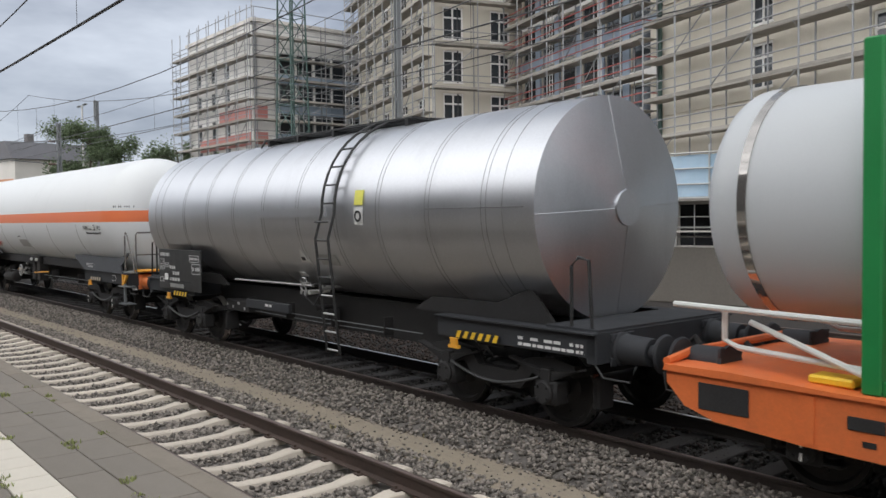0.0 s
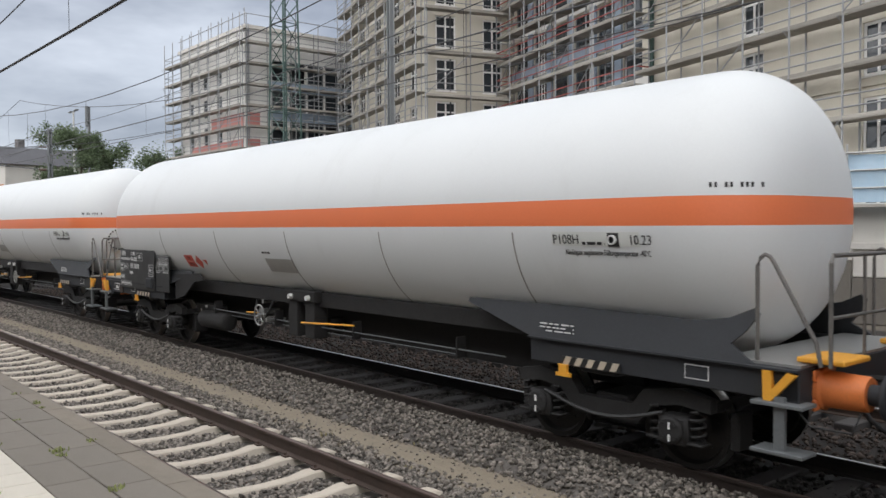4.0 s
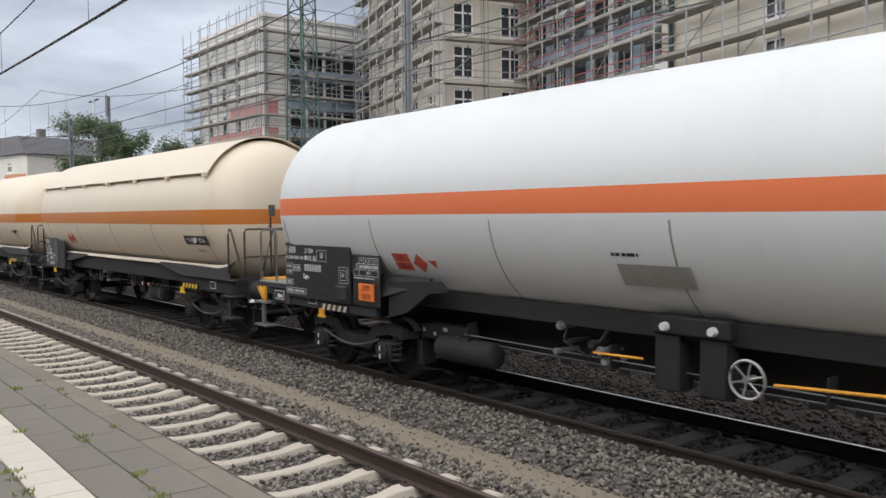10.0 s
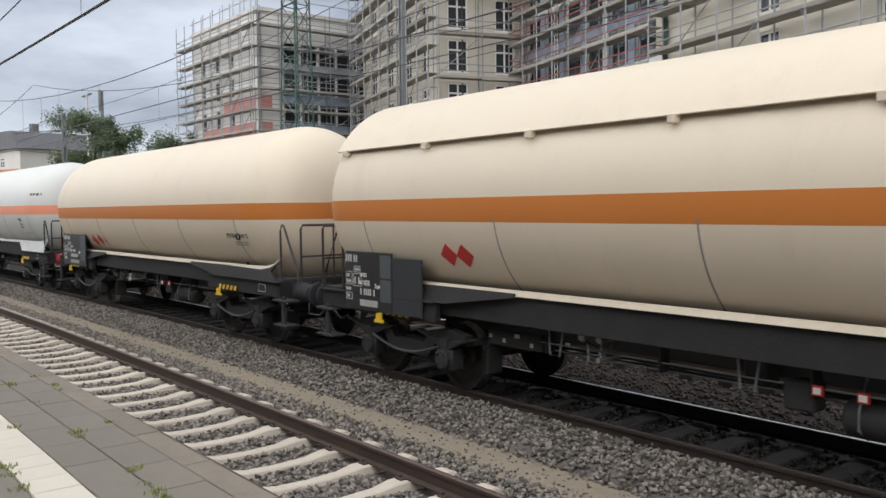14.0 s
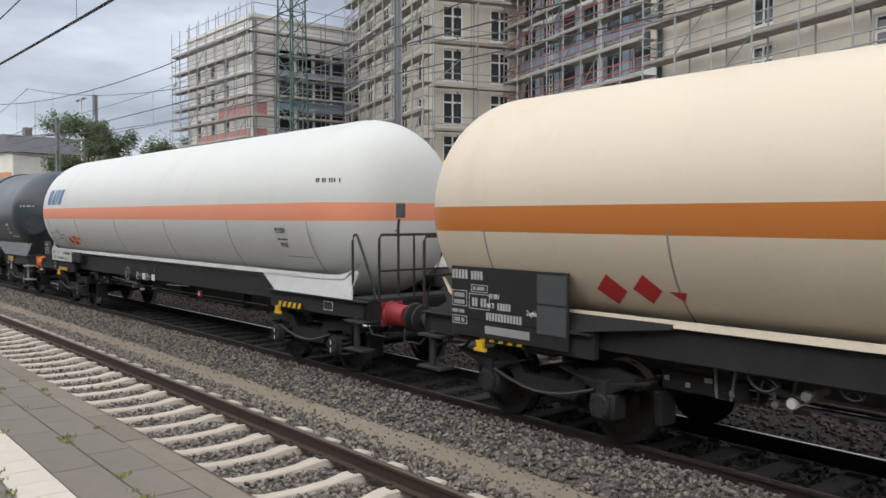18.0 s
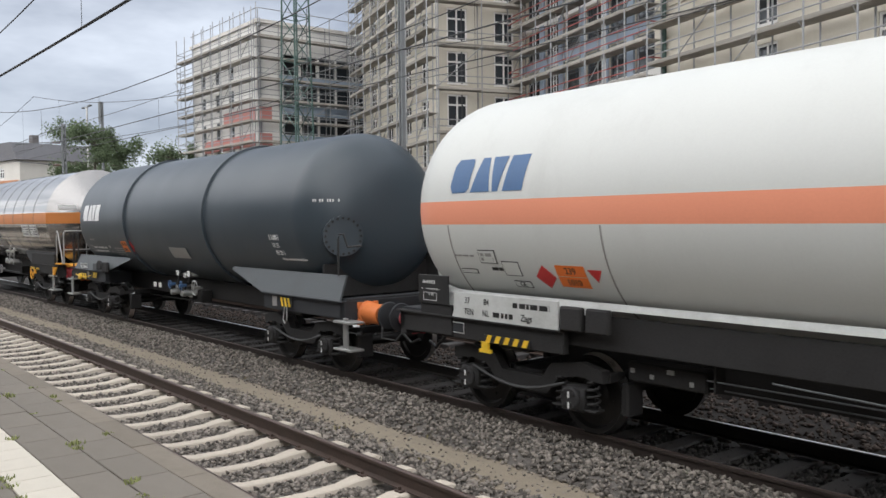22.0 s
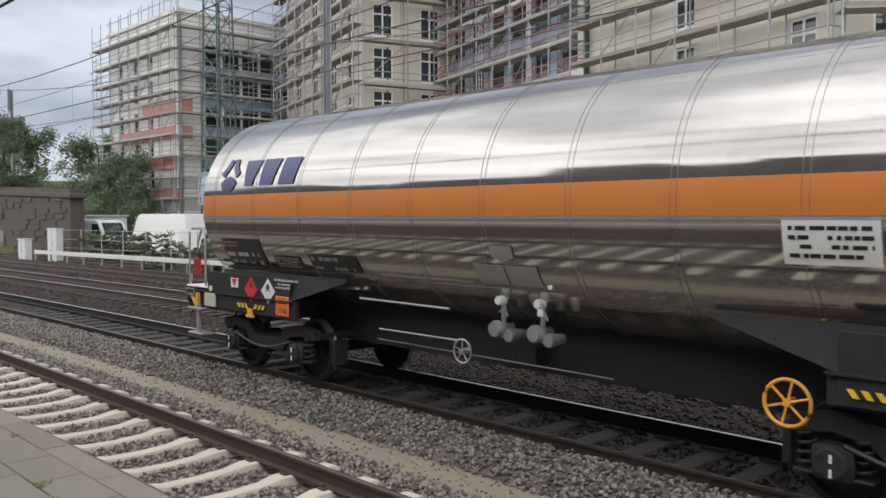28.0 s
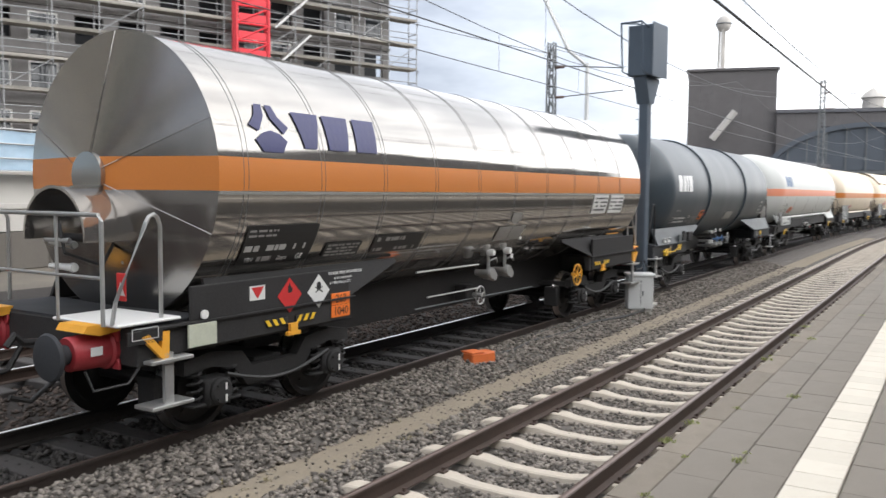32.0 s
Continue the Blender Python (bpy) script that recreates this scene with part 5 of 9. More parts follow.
# the last wagon: polished steel cladding with an orange band
w, L = start(0, "polished steel-clad gas tank wagon with orange band, last of the train")
R8 = 1.50
bg, half, TX = L / 2 - 2.45, L / 2 - 1.02, 0.04
underframe(w, L, bg, "coil", M_BLACK, M_BUFRED, L / 2 - 1.10, cz=CZ, r=R8, tail=0.36, sill=0.62, rear=-0.2, gear=False)
saddles(w, 2.7, 3.85, L / 2 - 1.15, M_BLACK, R8, CZ, 1.62, horn=False)
tk = tank(w, half, R8, 0.32, M_STEEL, flat=True, band=M_ORANGE, band_z=(-0.14, 0.19), n=112, tx=TX, end_mat=M_STEELEND)
seams(w, [-5.70 + k * 1.17 for k in range(10)], R8, CZ, M_SEAM, 0.006, 0.004, double=0.065)
part("band_lip", bend_to_tank(sheet(bmesh.new(), TX - half, TX + half, -0.175, -0.15, 0.012, 1), R8, CZ, 0.004), M_GALV, w)
for sg in (-1, 1):
    x = sg * (half + 0.32) + TX
    part("end_cap", lathe(bmesh.new(), [(0, 0.001), (0, 0.24), (sg * 0.05, 0.24), (sg * 0.05, 0.001)], "x", 24, c=(x, 0, CZ)), M_ORANGE if sg > 0 else M_STEEL, w, smooth=True)
    for a in (0, 68, -68, 112, -112):
        s_, c_ = math.sin(radians(a)), math.cos(radians(a))
        part("end_seam", T([(x + sg * 0.006, -0.24 * s_, CZ + 0.24 * c_), (sg * half + TX, -R8 * s_, CZ + R8 * c_)], 0.005, 6), M_STEEL, w)
    e = L / 2 + (0.36 if sg < 0 else 0.0)
    end_rails(w, sg * (e - 0.95), sg, M_GALV, 0.97, 1.30, 0.55)
    part("deck_edge", B(*sorted((sg * (e - 1.12), sg * (e - 0.42))), -1.30, -0.35 if sg < 0 else -1.02, 1.28, 1.31, 0.01), M_AMBER if sg > 0 else M_SIGNW, w)
    for ys in (-1, 1):
        bm = bmesh.new()
        prism(bm, [(sg * (e - 0.66), 1.30), (sg * (e - 0.28), 1.30), (sg * (e - 0.24), 1.24), (sg * (e - 0.40), 1.20), (sg * (e - 0.62), 1.22)], ys * 0.875 - 0.2, ys * 0.875 + 0.2)
        part("buffer_step", bm, M_AMBER, w, "yellow step over the buffer")
        bm = bmesh.new()
        prism(bm, [(sg * (e - u), v) for u, v in ((0.62, 1.18), (0.70, 1.20), (0.84, 1.05), (0.85, 1.20), (0.93, 1.20), (0.92, 0.95), (0.85, 0.95))], -1.36, -1.31) if ys < 0 else box(bm, sg * (e - 0.8) - 0.05, sg * (e - 0.8) + 0.05, 1.2, 1.3, 0.9, 1.2)
        part("arrow_bracket", bm, M_AMBER, w)
    footstep(w, sg * (e - 0.92))
    xh = -4.88 if sg < 0 else 4.35
    for d_, f_ in ((-0.22, -1), (0.22, 1)):
        hazard_bar(w, xh + d_, 1.06, 0.32, True, f_, 0.07, -1.33)
    hook(w, xh, 1.06, M_AMBER, -1.33)
    part("side_plate", B(*sorted((sg * (bg - 0.8), sg * (L / 2 - 0.85))), -1.325, -1.285, 0.98, 1.58, 0.01), M_BLACK, w)
# signs on the tail's side plate
yq = -1.326
sgn = part("warning_sign", B(-5.50, -5.28, yq - 0.006, yq, 1.36, 1.51), M_SIGNW, w, "white sign with red triangle")
bm = bmesh.new()
prism(bm, [(-5.39, 1.375), (-5.30, 1.495), (-5.48, 1.495)], yq - 0.009, yq - 0.006)
part("red_triangle", bm, M_SIGNR, sgn)
rd = diamond(w, -4.90, 1.36, 0.19, M_SIGNR, yq)
part("flame_mark", prism(bmesh.new(), [(-4.93, 1.39), (-4.87, 1.39), (-4.86, 1.43), (-4.89, 1.46), (-4.905, 1.50), (-4.93, 1.45)], yq - 0.009, yq - 0.006), M_SIGNK, rd)
wd = diamond(w, -4.42, 1.36, 0.19, M_SIGNW, yq)
part("skull_mark", lathe(bmesh.new(), [(yq - 0.010, 0.001), (yq - 0.010, 0.035), (yq - 0.006, 0.04)], "y", 10, c=(-4.42, 0, 1.43)), M_SIGNK, wd)
part("bones_mark", tube(T([(-4.48, yq - 0.008, 1.35), (-4.36, yq - 0.008, 1.41)], 0.007, 4), [(-4.48, yq - 0.008, 1.41), (-4.36, yq - 0.008, 1.35)], 0.007, 4), M_SIGNK, wd)
words("2", 0.055, M_SIGNK, "class_digit", wd, pose(-4.42, yq - 0.008, 1.23, 90))
for k, txt in ((1, "263"), (0, "1040")):
    pl = part("hazard_plate", B(-4.20, -3.86, yq - 0.012, yq, 1.02 + k * 0.145, 1.16 + k * 0.145, 0.004), M_SIGNO, w, "orange hazard number plate")
    words(txt, 0.135, M_SIGNK, "plate_number", pl, pose(-4.03, yq - 0.014, 1.09 + k * 0.145, 90))
for k, txt in enumerate(("ETHYLENE OXIDE WITH NITROGEN", "up to a total pressure", "of 1 MPa(10 bar) at 50°C")):
    words(txt, 0.048, M_SIGNW, "stencil_text", w, pose(-3.93 - 0.05 * k, yq - 0.002, 1.54 - 0.055 * k, 90), 0.8)
part("instruction_plate", B(-6.32, -5.97, -1.36, -1.33, 1.0, 1.22, 0.006), material("pale_green_plate", (0.50, 0.52, 0.42), 0.5, vary=0.1, scale=8), w, "pale instruction plate")
board(w, -7.0, -6.62, 1.12, 1.24, 2)
part("earth_mark", lathe(bmesh.new(), [(-1.36, 0.001), (-1.36, 0.045), (-1.34, 0.045)], "y", 12, c=(-6.12, 0, 1.30)), M_SIGNW, w)
for q in (-1, 1):
    part("buffer_label", B(-L / 2 - 0.03, -L / 2 + 0.09, q * 0.875 - 0.172, q * 0.875 - 0.168, 1.02, 1.10), M_SIGNW, w)
# writing on the tank
M_FAINT = material("faint_white_lettering", (0.30, 0.29, 0.28), 0.5, vary=0.1, scale=6)
b1 = tank_plate(w, -5.60, -4.52, -0.96, -0.50, M_SIGNK, R8, CZ, 0.012, "black panel with white wagon lettering", "lettering_panel")
tank_bars(b1, -5.57, -5.15, -0.64, -0.53, 2, M_FAINT, R8, CZ, 0.018, rnd, 0.6)
tank_bars(b1, -5.57, -4.65, -0.80, -0.72, 1, M_TEXT, R8, CZ, 0.018, rnd, 0.15)
tank_bars(b1, -5.33, -5.12, -0.93, -0.86, 1, M_FAINT, R8, CZ, 0.018, rnd, 0.15)
tank_words("TEN", 0.075, M_TEXT, b1, -5.45, -0.90, R8, CZ, 0.020)
tank_words("Zagns", 0.075, M_TEXT, b1, -4.95, -0.90, R8, CZ, 0.020)
tank_words("GE", 0.10, M_SIGNW, b1, -4.68, -0.90, R8, CZ, 0.020)
b2 = tank_plate(w, -4.27, -3.60, -0.96, -0.76, M_SIGNK, R8, CZ, 0.012, "black load table panel", "lettering_panel")
tank_bars(b2, -4.23, -3.64, -0.95, -0.77, 4, M_FAINT, R8, CZ, 0.018, rnd, 0.45)
b3 = tank_plate(w, -3.34, -2.27, -0.96, -0.70, M_SIGNK, R8, CZ, 0.012, "black data panel", "lettering_panel")
tank_bars(b3, -3.29, -2.69, -0.80, -0.72, 1, M_FAINT, R8, CZ, 0.018, rnd, 0.3)
tank_bars(b3, -3.29, -2.39, -0.94, -0.88, 1, M_FAINT, R8, CZ, 0.018, rnd, 0.2)
for x0 in (3.47, 4.35):
    p_ = tank_plate(w, x0, x0 + 0.75, -0.54, -0.16, M_SIGNW, R8, CZ, 0.012, "white data panel", "lettering_panel")
    tank_bars(p_, x0 + 0.05, x0 + 0.70, -0.50, -0.20, 4, M_SIGNK, R8, CZ, 0.018, rnd, 0.55)
for x0, x1 in ((-0.11, 0.33), (0.35, 0.80)):
    tank_plate(w, x0, x1, -0.96, -0.70, M_GALV, R8, CZ, 0.012, "pale cover plate", "cover_plate")
poly_on_tank("chevron_plate", [[(0.20, -0.47), (0.52, -0.47), (0.52, -0.60), (0.36, -0.66), (0.20, -0.60)]], M_GALV, w, R8, CZ, 0.012, "pale chevron-shaped plate")
pp = part("number_plate", B(TX + half + 0.24, TX + half + 0.25, -1.2, -0.7, CZ + 0.3, CZ + 0.4), M_SIGNW, w)


def blade_mark(x, y, k, parent, r, cz):
    """The tank owner's mark: a three-blade sign and three blocky strokes, as plain shapes."""
    P = lambda pts: [(x + k * u, y + 1.36 * k * v) for u, v in pts]
    shapes = [P([(0.30, 0.62), (0.48, 0.62), (0.44, 0.45), (0.22, 0.22), (0.0, 0.30), (0.20, 0.45)]), P([(0.56, 0.62), (0.74, 0.62), (0.80, 0.45), (1.02, 0.30), (0.86, 0.20), (0.60, 0.42)]),
              P([(0.10, 0.10), (0.30, 0.20), (0.52, 0.24), (0.74, 0.20), (0.92, 0.10), (0.76, -0.06), (0.26, -0.06)]),
              P([(1.22, 0.56), (2.00, 0.56), (1.74, 0.02), (1.40, 0.02)]), P([(2.12, 0.56), (2.92, 0.56), (2.72, 0.02), (2.12, 0.02)]), P([(3.10, 0.56), (3.84, 0.56), (3.70, 0.02), (3.02, 0.02)])]
    poly_on_tank("owner_mark", shapes, M_NAVY, parent, r, cz, 0.012, "dark blue owner's mark")


blade_mark(-5.59, 0.30, 0.56, w, R8, CZ)
wheel_spokes(w, 3.41, 0.91, 0.20, M_AMBER, -1.2)
wheel_spokes(w, -0.44, 0.90, 0.14, M_GALV, -1.2)
for x in (0.08, 0.65):
    part("valve_stem", T([(x, -0.95, 1.70), (x, -1.05, 1.55), (x, -1.05, 1.10)], 0.028), M_GALV, w, smooth=True)
    part("valve_cap", lathe(bmesh.new(), [(-1.16, 0.001), (-1.16, 0.045), (-1.13, 0.058), (-1.04, 0.05)], "y", 14, c=(x, 0, 1.53)), M_SIGNW, w, smooth=True)
    part("valve_flange", lathe(bmesh.new(), [(-1.17, 0.001), (-1.17, 0.085), (-1.13, 0.10), (-1.10, 0.10), (-1.09, 0.06), (-0.85, 0.05)], "y", 16, c=(x - 0.05, 0, 1.20)), M_GALV, w, smooth=True)
    part("valve_flange", lathe(bmesh.new(), [(-1.12, 0.001), (-1.12, 0.07), (-1.08, 0.08), (-0.85, 0.05)], "y", 14, c=(x + 0.12, 0, 1.14)), M_GALV, w, smooth=True)
    part("valve_lever", T([(x - 0.02, -1.10, 1.40), (x + 0.10, -1.14, 1.44), (x + 0.14, -1.14, 1.36)], 0.012), M_GALV, w, smooth=True)
part("valve_tag", B(0.66, 0.74, -1.16, -1.15, 1.40, 1.48, 0.003), M_SIGNW, w)
part("valve_cap", lathe(bmesh.new(), [(-1.22, 0.001), (-1.22, 0.035), (-1.12, 0.04)], "y", 12, c=(0.88, 0, 1.74)), M_SIGNW, w, smooth=True)
part("side_rail", T([(-2.3, -1.25, 1.40), (-0.6, -1.25, 1.39)], 0.014), M_GALV, w)
part("side_rail", T([(-1.95, -1.2, 1.02), (-0.5, -1.2, 1.02)], 0.012), M_GALV, w)
part("side_rail", T([(-2.1, -1.1, 0.86), (1.6, -1.1, 0.84)], 0.009), M_MASTG, w)
# covered valve pocket and hood at the tail
part("tail_hood", lathe(bmesh.new(), [(-6.80, 0.50), (-6.80, 0.47), (-6.10, 0.47), (-6.10, 0.50), (-6.80, 0.50)], "x", 24, -95, 95, (0, 0, CZ - 0.60)), M_STEEL, w, "curved steel hood over the tail valves", smooth=True)
valves(w, -6.5, CZ - 0.75, -0.2, rnd, 5)
ts = part("tail_sign", B(-L / 2 + 0.20, -L / 2 + 0.22, -1.22, -1.10, 1.5, 1.75, 0.006), M_SIGNR, w, "red and white tail board")
bm = bmesh.new()
prism(bm, [(0, 0), (0.12, 0), (0.06, 0.12)], 0, 0.006)
bmesh.ops.transform(bm, matrix=pose(-L / 2 + 0.199, -1.10, 1.55, 0, 0, -90), verts=bm.verts)
part("white_triangle", bm, M_SIGNW, ts)

# slate-grey wagon
w, L = start(1, "slate-grey tank wagon with two ribs and white owner's mark")
R7 = 1.43
bg, half, cz = L / 2 - 2.55, L / 2 - 2.1, 2.58
underframe(w, L, bg, "coil", M_FRAME, M_BUFOR, L / 2 - 1.1, cz=cz, r=R7, nose=-0.22, gear=False)
saddles(w, 2.81, 4.31, 6.74, M_GREYP, R7, cz, 1.63, horn=False, zl=1.22)
tank(w, half, R7, 0.85, M_SLATE, cz, tx=-0.1)
seams(w, (-2.46, 2.03), R7, cz, M_SLATE, 0.10, 0.045)
for sg in (-1, 1):
    hazard_bar(w, 5.15 if sg > 0 else -5.95, 1.04 if sg > 0 else 0.99, 0.36 if sg > 0 else 0.52, True, -1, 0.15)
    footstep(w, sg * (L / 2 - 0.75))
    if sg < 0:
        end_rails(w, sg * (L / 2 - 0.95), sg, M_DRAIL, deep=0.5)
    part("frame_label", B(sg * bg - 0.58, sg * bg - 0.42, -1.306, -1.30, 1.02, 1.19), M_FAINT, w)
part("jacking_ring", T([(5.10, -1.34, 1.04), (5.08, -1.36, 0.82), (5.14, -1.36, 0.76), (5.20, -1.36, 0.82), (5.17, -1.34, 1.04)], 0.012), M_GALV, w)
hazard_bar(w, -5.05, 1.05, 0.34, True, 1, 0.14)
hook(w, -6.24, 1.10, M_YELLOW, -1.33)
part("hook_shield", B(-6.33, -6.14, -1.36, -1.32, 0.98, 1.12, 0.01), M_YELLOW, w)
for x0, x1 in ((-6.33, -6.10), (-6.07, -5.75)):
    fl = part("outlined_field", B(x0, x1, -1.312, -1.302, 1.25, 1.40), M_SIGNW, w, "white-edged label field")
    part("label_field", B(x0 + 0.012, x1 - 0.012, -1.315, -1.312, 1.262, 1.388), M_GREYP, fl)
    part("pictogram", prism(bmesh.new(), [(x0 + 0.06, 1.28), (x1 - 0.04, 1.29), (x1 - 0.04, 1.33), (x0 + 0.08, 1.36)], -1.318, -1.315), M_SIGNW, fl)
part("tie_strap", T([(-6.53, -1.37, 1.09), (-6.25, -1.38, 1.05), (-5.6, -1.38, 1.05), (-5.25, -1.37, 1.11)], 0.014), M_YELLOW, w, "yellow striped strap under the frame")
part("instruction_plate", B(-5.14, -4.83, -1.345, -1.315, 1.24, 1.44, 0.006), M_GREYP, w)
part("dark_bracket", prism(bmesh.new(), [(-4.80, 1.28), (-4.48, 1.30), (-4.48, 1.42), (-4.56, 1.50), (-4.68, 1.52), (-4.80, 1.42)], -1.36, -1.30), M_BLACK, w)
part("dark_box", B(-4.35, -3.95, -1.38, -1.30, 1.24, 1.49, 0.02), M_BLACK, w)
dome_manhole(w, half, R7, 0.85, radians(58), -0.34, cz, -0.1, 0.33, M_SLATE, M_BLACK)
dome_bars(w, half, R7, 0.85, radians(30), radians(58), 0.22, 0.265, M_SIGNW, cz, -0.1)
part("handrail", T([(6.62, -1.22, 1.62), (6.62, -1.22, 2.20), (6.66, -1.22, 2.28), (6.74, -1.2, 2.28), (6.78, -1.15, 2.08), (6.95, -1.0, 2.10)], 0.018), M_DRAIL, w, smooth=True)
# black plates that close the frame under the front end of the tank
bm = bmesh.new()
box(bm, 6.02, 6.08, -1.14, 1.14, 1.24, 1.78)
part("end_plate", bm, M_BLACK, w)
bm = bmesh.new()
prism(bm, [(5.9, 1.26), (7.25, 1.26), (7.15, 1.34), (6.62, 1.92), (5.9, 1.92)], 0.98, 1.02)
part("end_gusset", bm, M_BLACK, w)
gb = part("end_hazard_board", B(7.02, 7.30, 0.72, 0.76, 1.26, 1.46, 0.006), M_AMBER, w, "yellow and black striped board")
for k in range(2):
    bm = bmesh.new()
    prism(bm, [(7.04 + 0.13 * k, 1.27), (7.09 + 0.13 * k, 1.27), (7.15 + 0.13 * k, 1.45), (7.10 + 0.13 * k, 1.45)], 0.714, 0.72)
    part("stripe", bm, M_BLACK, gb)


def block_mark(x, y, k, parent, r, cz, mat, label):
    """The tank owner's mark of four slanting blocky strokes, as plain shapes."""
    P = lambda pts: [(x + k * (u + 0.12 * v), y + k * v) for u, v in pts]
    shapes = [P([(0.12, 1), (0.74, 1), (0.82, 0.86), (0.82, 0.12), (0.70, 0.0), (0.12, 0.0), (0.0, 0.18), (0.0, 0.82)]), P([(1.14, 1), (1.44, 1), (1.72, 0), (0.92, 0.0)]),
              P([(1.60, 1), (2.20, 1), (2.06, 0), (1.84, 0)]), P([(2.34, 1), (3.04, 1), (3.02, 0), (2.26, 0)])]
    poly_on_tank("owner_mark", shapes, mat, parent, r, cz, 0.004, label)


block_mark(-5.55, -0.03, 0.415, w, R7, cz, M_WLOGO, "white owner's mark")
tank_bars(w, -5.35, -5.0, -0.56, -0.50, 1, M_FAINT, R7, cz, 0.004, rnd, 0.2)
tank_bars(w, -5.55, -5.32, -0.92, -0.68, 3, M_FAINT, R7, cz, 0.004, rnd, 0.45)
tank_bars(w, -5.28, -4.27, -0.92, -0.70, 2, M_SIGNW, R7, cz, 0.004, rnd, 0.55)
tank_words("GE", 0.11, M_SIGNW, w, -4.0, -0.72, R7, cz, 0.010)
tank_bars(w, -4.1, -3.85, -0.90, -0.84, 1, M_FAINT, R7, cz, 0.004, rnd, 0.2)
tank_bars(w, -3.71, -3.08, -0.98, -0.72, 4, M_FAINT, R7, cz, 0.004, rnd, 0.5)
for k in (1, 0):
    pl = tank_plate(w, -3.03, -2.67, -0.84 + 0.15 * k, -0.70 + 0.15 * k, M_SIGNO, R7, cz, 0.004, "orange hazard number plate", "hazard_plate")
    bm = bmesh.new()
    for q in range(3 + k):
        sheet(bm, -2.99 + q * 0.085, -2.94 + q * 0.085, -0.81 + 0.15 * k, -0.73 + 0.15 * k, 0.002, 1)
    part("plate_digits", bend_to_tank(bm, R7, cz, 0.009), M_SIGNK, pl)
tank_diamond(w, -2.40, -0.68, 0.17, M_SIGNR, R7, cz)
cp = tank_plate(w, -0.03, 0.87, -0.90, -0.64, M_GALV, R7, cz, 0.02, "pale cover plate", "cover_plate")
tank_words("L10BH", 0.135, M_SIGNW, w, 4.85, -0.37, R7, cz)
tank_words("TE 22", 0.115, M_SIGNW, w, 4.85, -0.51, R7, cz)
tank_words("03.25 L", 0.115, M_SIGNW, w, 4.93, -0.65, R7, cz)
tank_words("Zulässiger Betriebsüberdruck 7.5 bar", 0.062, M_SIGNW, w, 5.30, -0.765, R7, cz)
wheel_spokes(w, 0.93, 1.11, 0.15, M_GALV, -1.15)
for x in (-0.39, 0.21):
    wheel_spokes(w, x, 1.12, 0.09, M_BLUE, -1.15, "valve_wheel")
    part("label_plate", B(x + 0.14, x + 0.26, -1.06, -1.04, 1.32, 1.43, 0.004), M_SIGNW, w)
    part("valve", lathe(bmesh.new(), [(-1.14, 0.001), (-1.14, 0.06), (-1.08, 0.075), (-0.8, 0.05)], "y", 14, c=(x + 0.02, 0, 0.95)), M_GALV, w, smooth=True)
for x in (-1.3, -1.0):
    part("load_lever_plate", B(x - 0.05, x + 0.05, -1.16, -1.12, 1.02, 1.12, 0.005), M_SIGNW, w)
valves(w, -0.1, 1.1, -1.0, rnd, 5)

# pale grey gas wagon with a faded orange band
w, L, bg, half = gas_wagon(2, "pale grey gas tank wagon with faded orange band, blue mark", M_PALE, M_SALMON, M_BLACK, M_BUFRED, "coil", band_z=(-0.20, 0.09), skirt=(5.1, 5.7, 7.95), zt=1.54, lip=M_PALEF, skirt_mat=M_PALEF, welds=(-7.3, -4.8, -1.79, 1.22, 4.2, 7.0), bar=(-6.4, 6.2), tx=-0.37, more=-0.13, tail=0.2, bare=-1, sill=0.62)
block_mark(-7.25, 0.19, 0.43, w, 1.5, CZ, M_BLUE, "blue owner's mark")
tank_words("P27BH", 0.135, M_SIGNK, w, 6.13, -0.37, 1.5, CZ)
tank_bars(w, 5.98, 6.30, -0.54, -0.50, 1, M_SIGNK, 1.5, CZ, 0.004, rnd, 0.2)
tank_words("09.25", 0.12, M_SIGNK, w, 6.15, -0.62, 1.5, CZ)
tank_bars(w, 6.1, 6.9, -0.85, -0.82, 1, M_FAINT, 1.5, CZ, 0.004, rnd, 0.2)
dome_bars(w, half, 1.5, 0.95, radians(20), radians(45), 0.40, 0.47, M_SIGNK, CZ, w["tx"])
sign_holder(w, 8.18, -0.55, 1.28, 2.48)
for k in (1, 0):
    pl = tank_plate(w, -5.58, -5.15, -0.97 + 0.15 * k, -0.83 + 0.15 * k, M_SIGNO, 1.5, CZ, 0.004, "orange hazard number plate", "hazard_plate")
    tank_words(("1010", "239")[k], 0.12, M_SIGNK, pl, -5.365, -0.90 + 0.15 * k, 1.5, CZ, 0.010)
tank_diamond(w, -5.78, -0.85, 0.16, M_SIGNR, 1.5, CZ)
poly_on_tank("warning_triangle", [[(-5.11, -0.72), (-4.91, -0.72), (-5.01, -0.88)]], M_SIGNR, w, 1.5, CZ, 0.004)
tank_words("GE", 0.10, M_SIGNK, w, -6.22, -0.98, 1.5, CZ)
for x0, x1, y0, y1 in ((-6.82, -6.52, -0.70, -0.52), (-6.45, -6.16, -0.86, -0.66), (-7.25, -6.95, -0.86, -0.79), (-6.36, -6.08, -1.03, -0.93)):
    edge = tank_plate(w, x0, x1, y0, y1, M_SIGNK, 1.5, CZ, 0.003, "", "outlined_field")
    tank_plate(edge, x0 + 0.012, x1 - 0.012, y0 + 0.012, y1 - 0.012, M_PALE, 1.5, CZ, 0.007, "", "field")
tank_bars(w, -6.78, -6.56, -0.67, -0.55, 2, M_FAINT, 1.5, CZ, 0.014, rnd, 0.3)
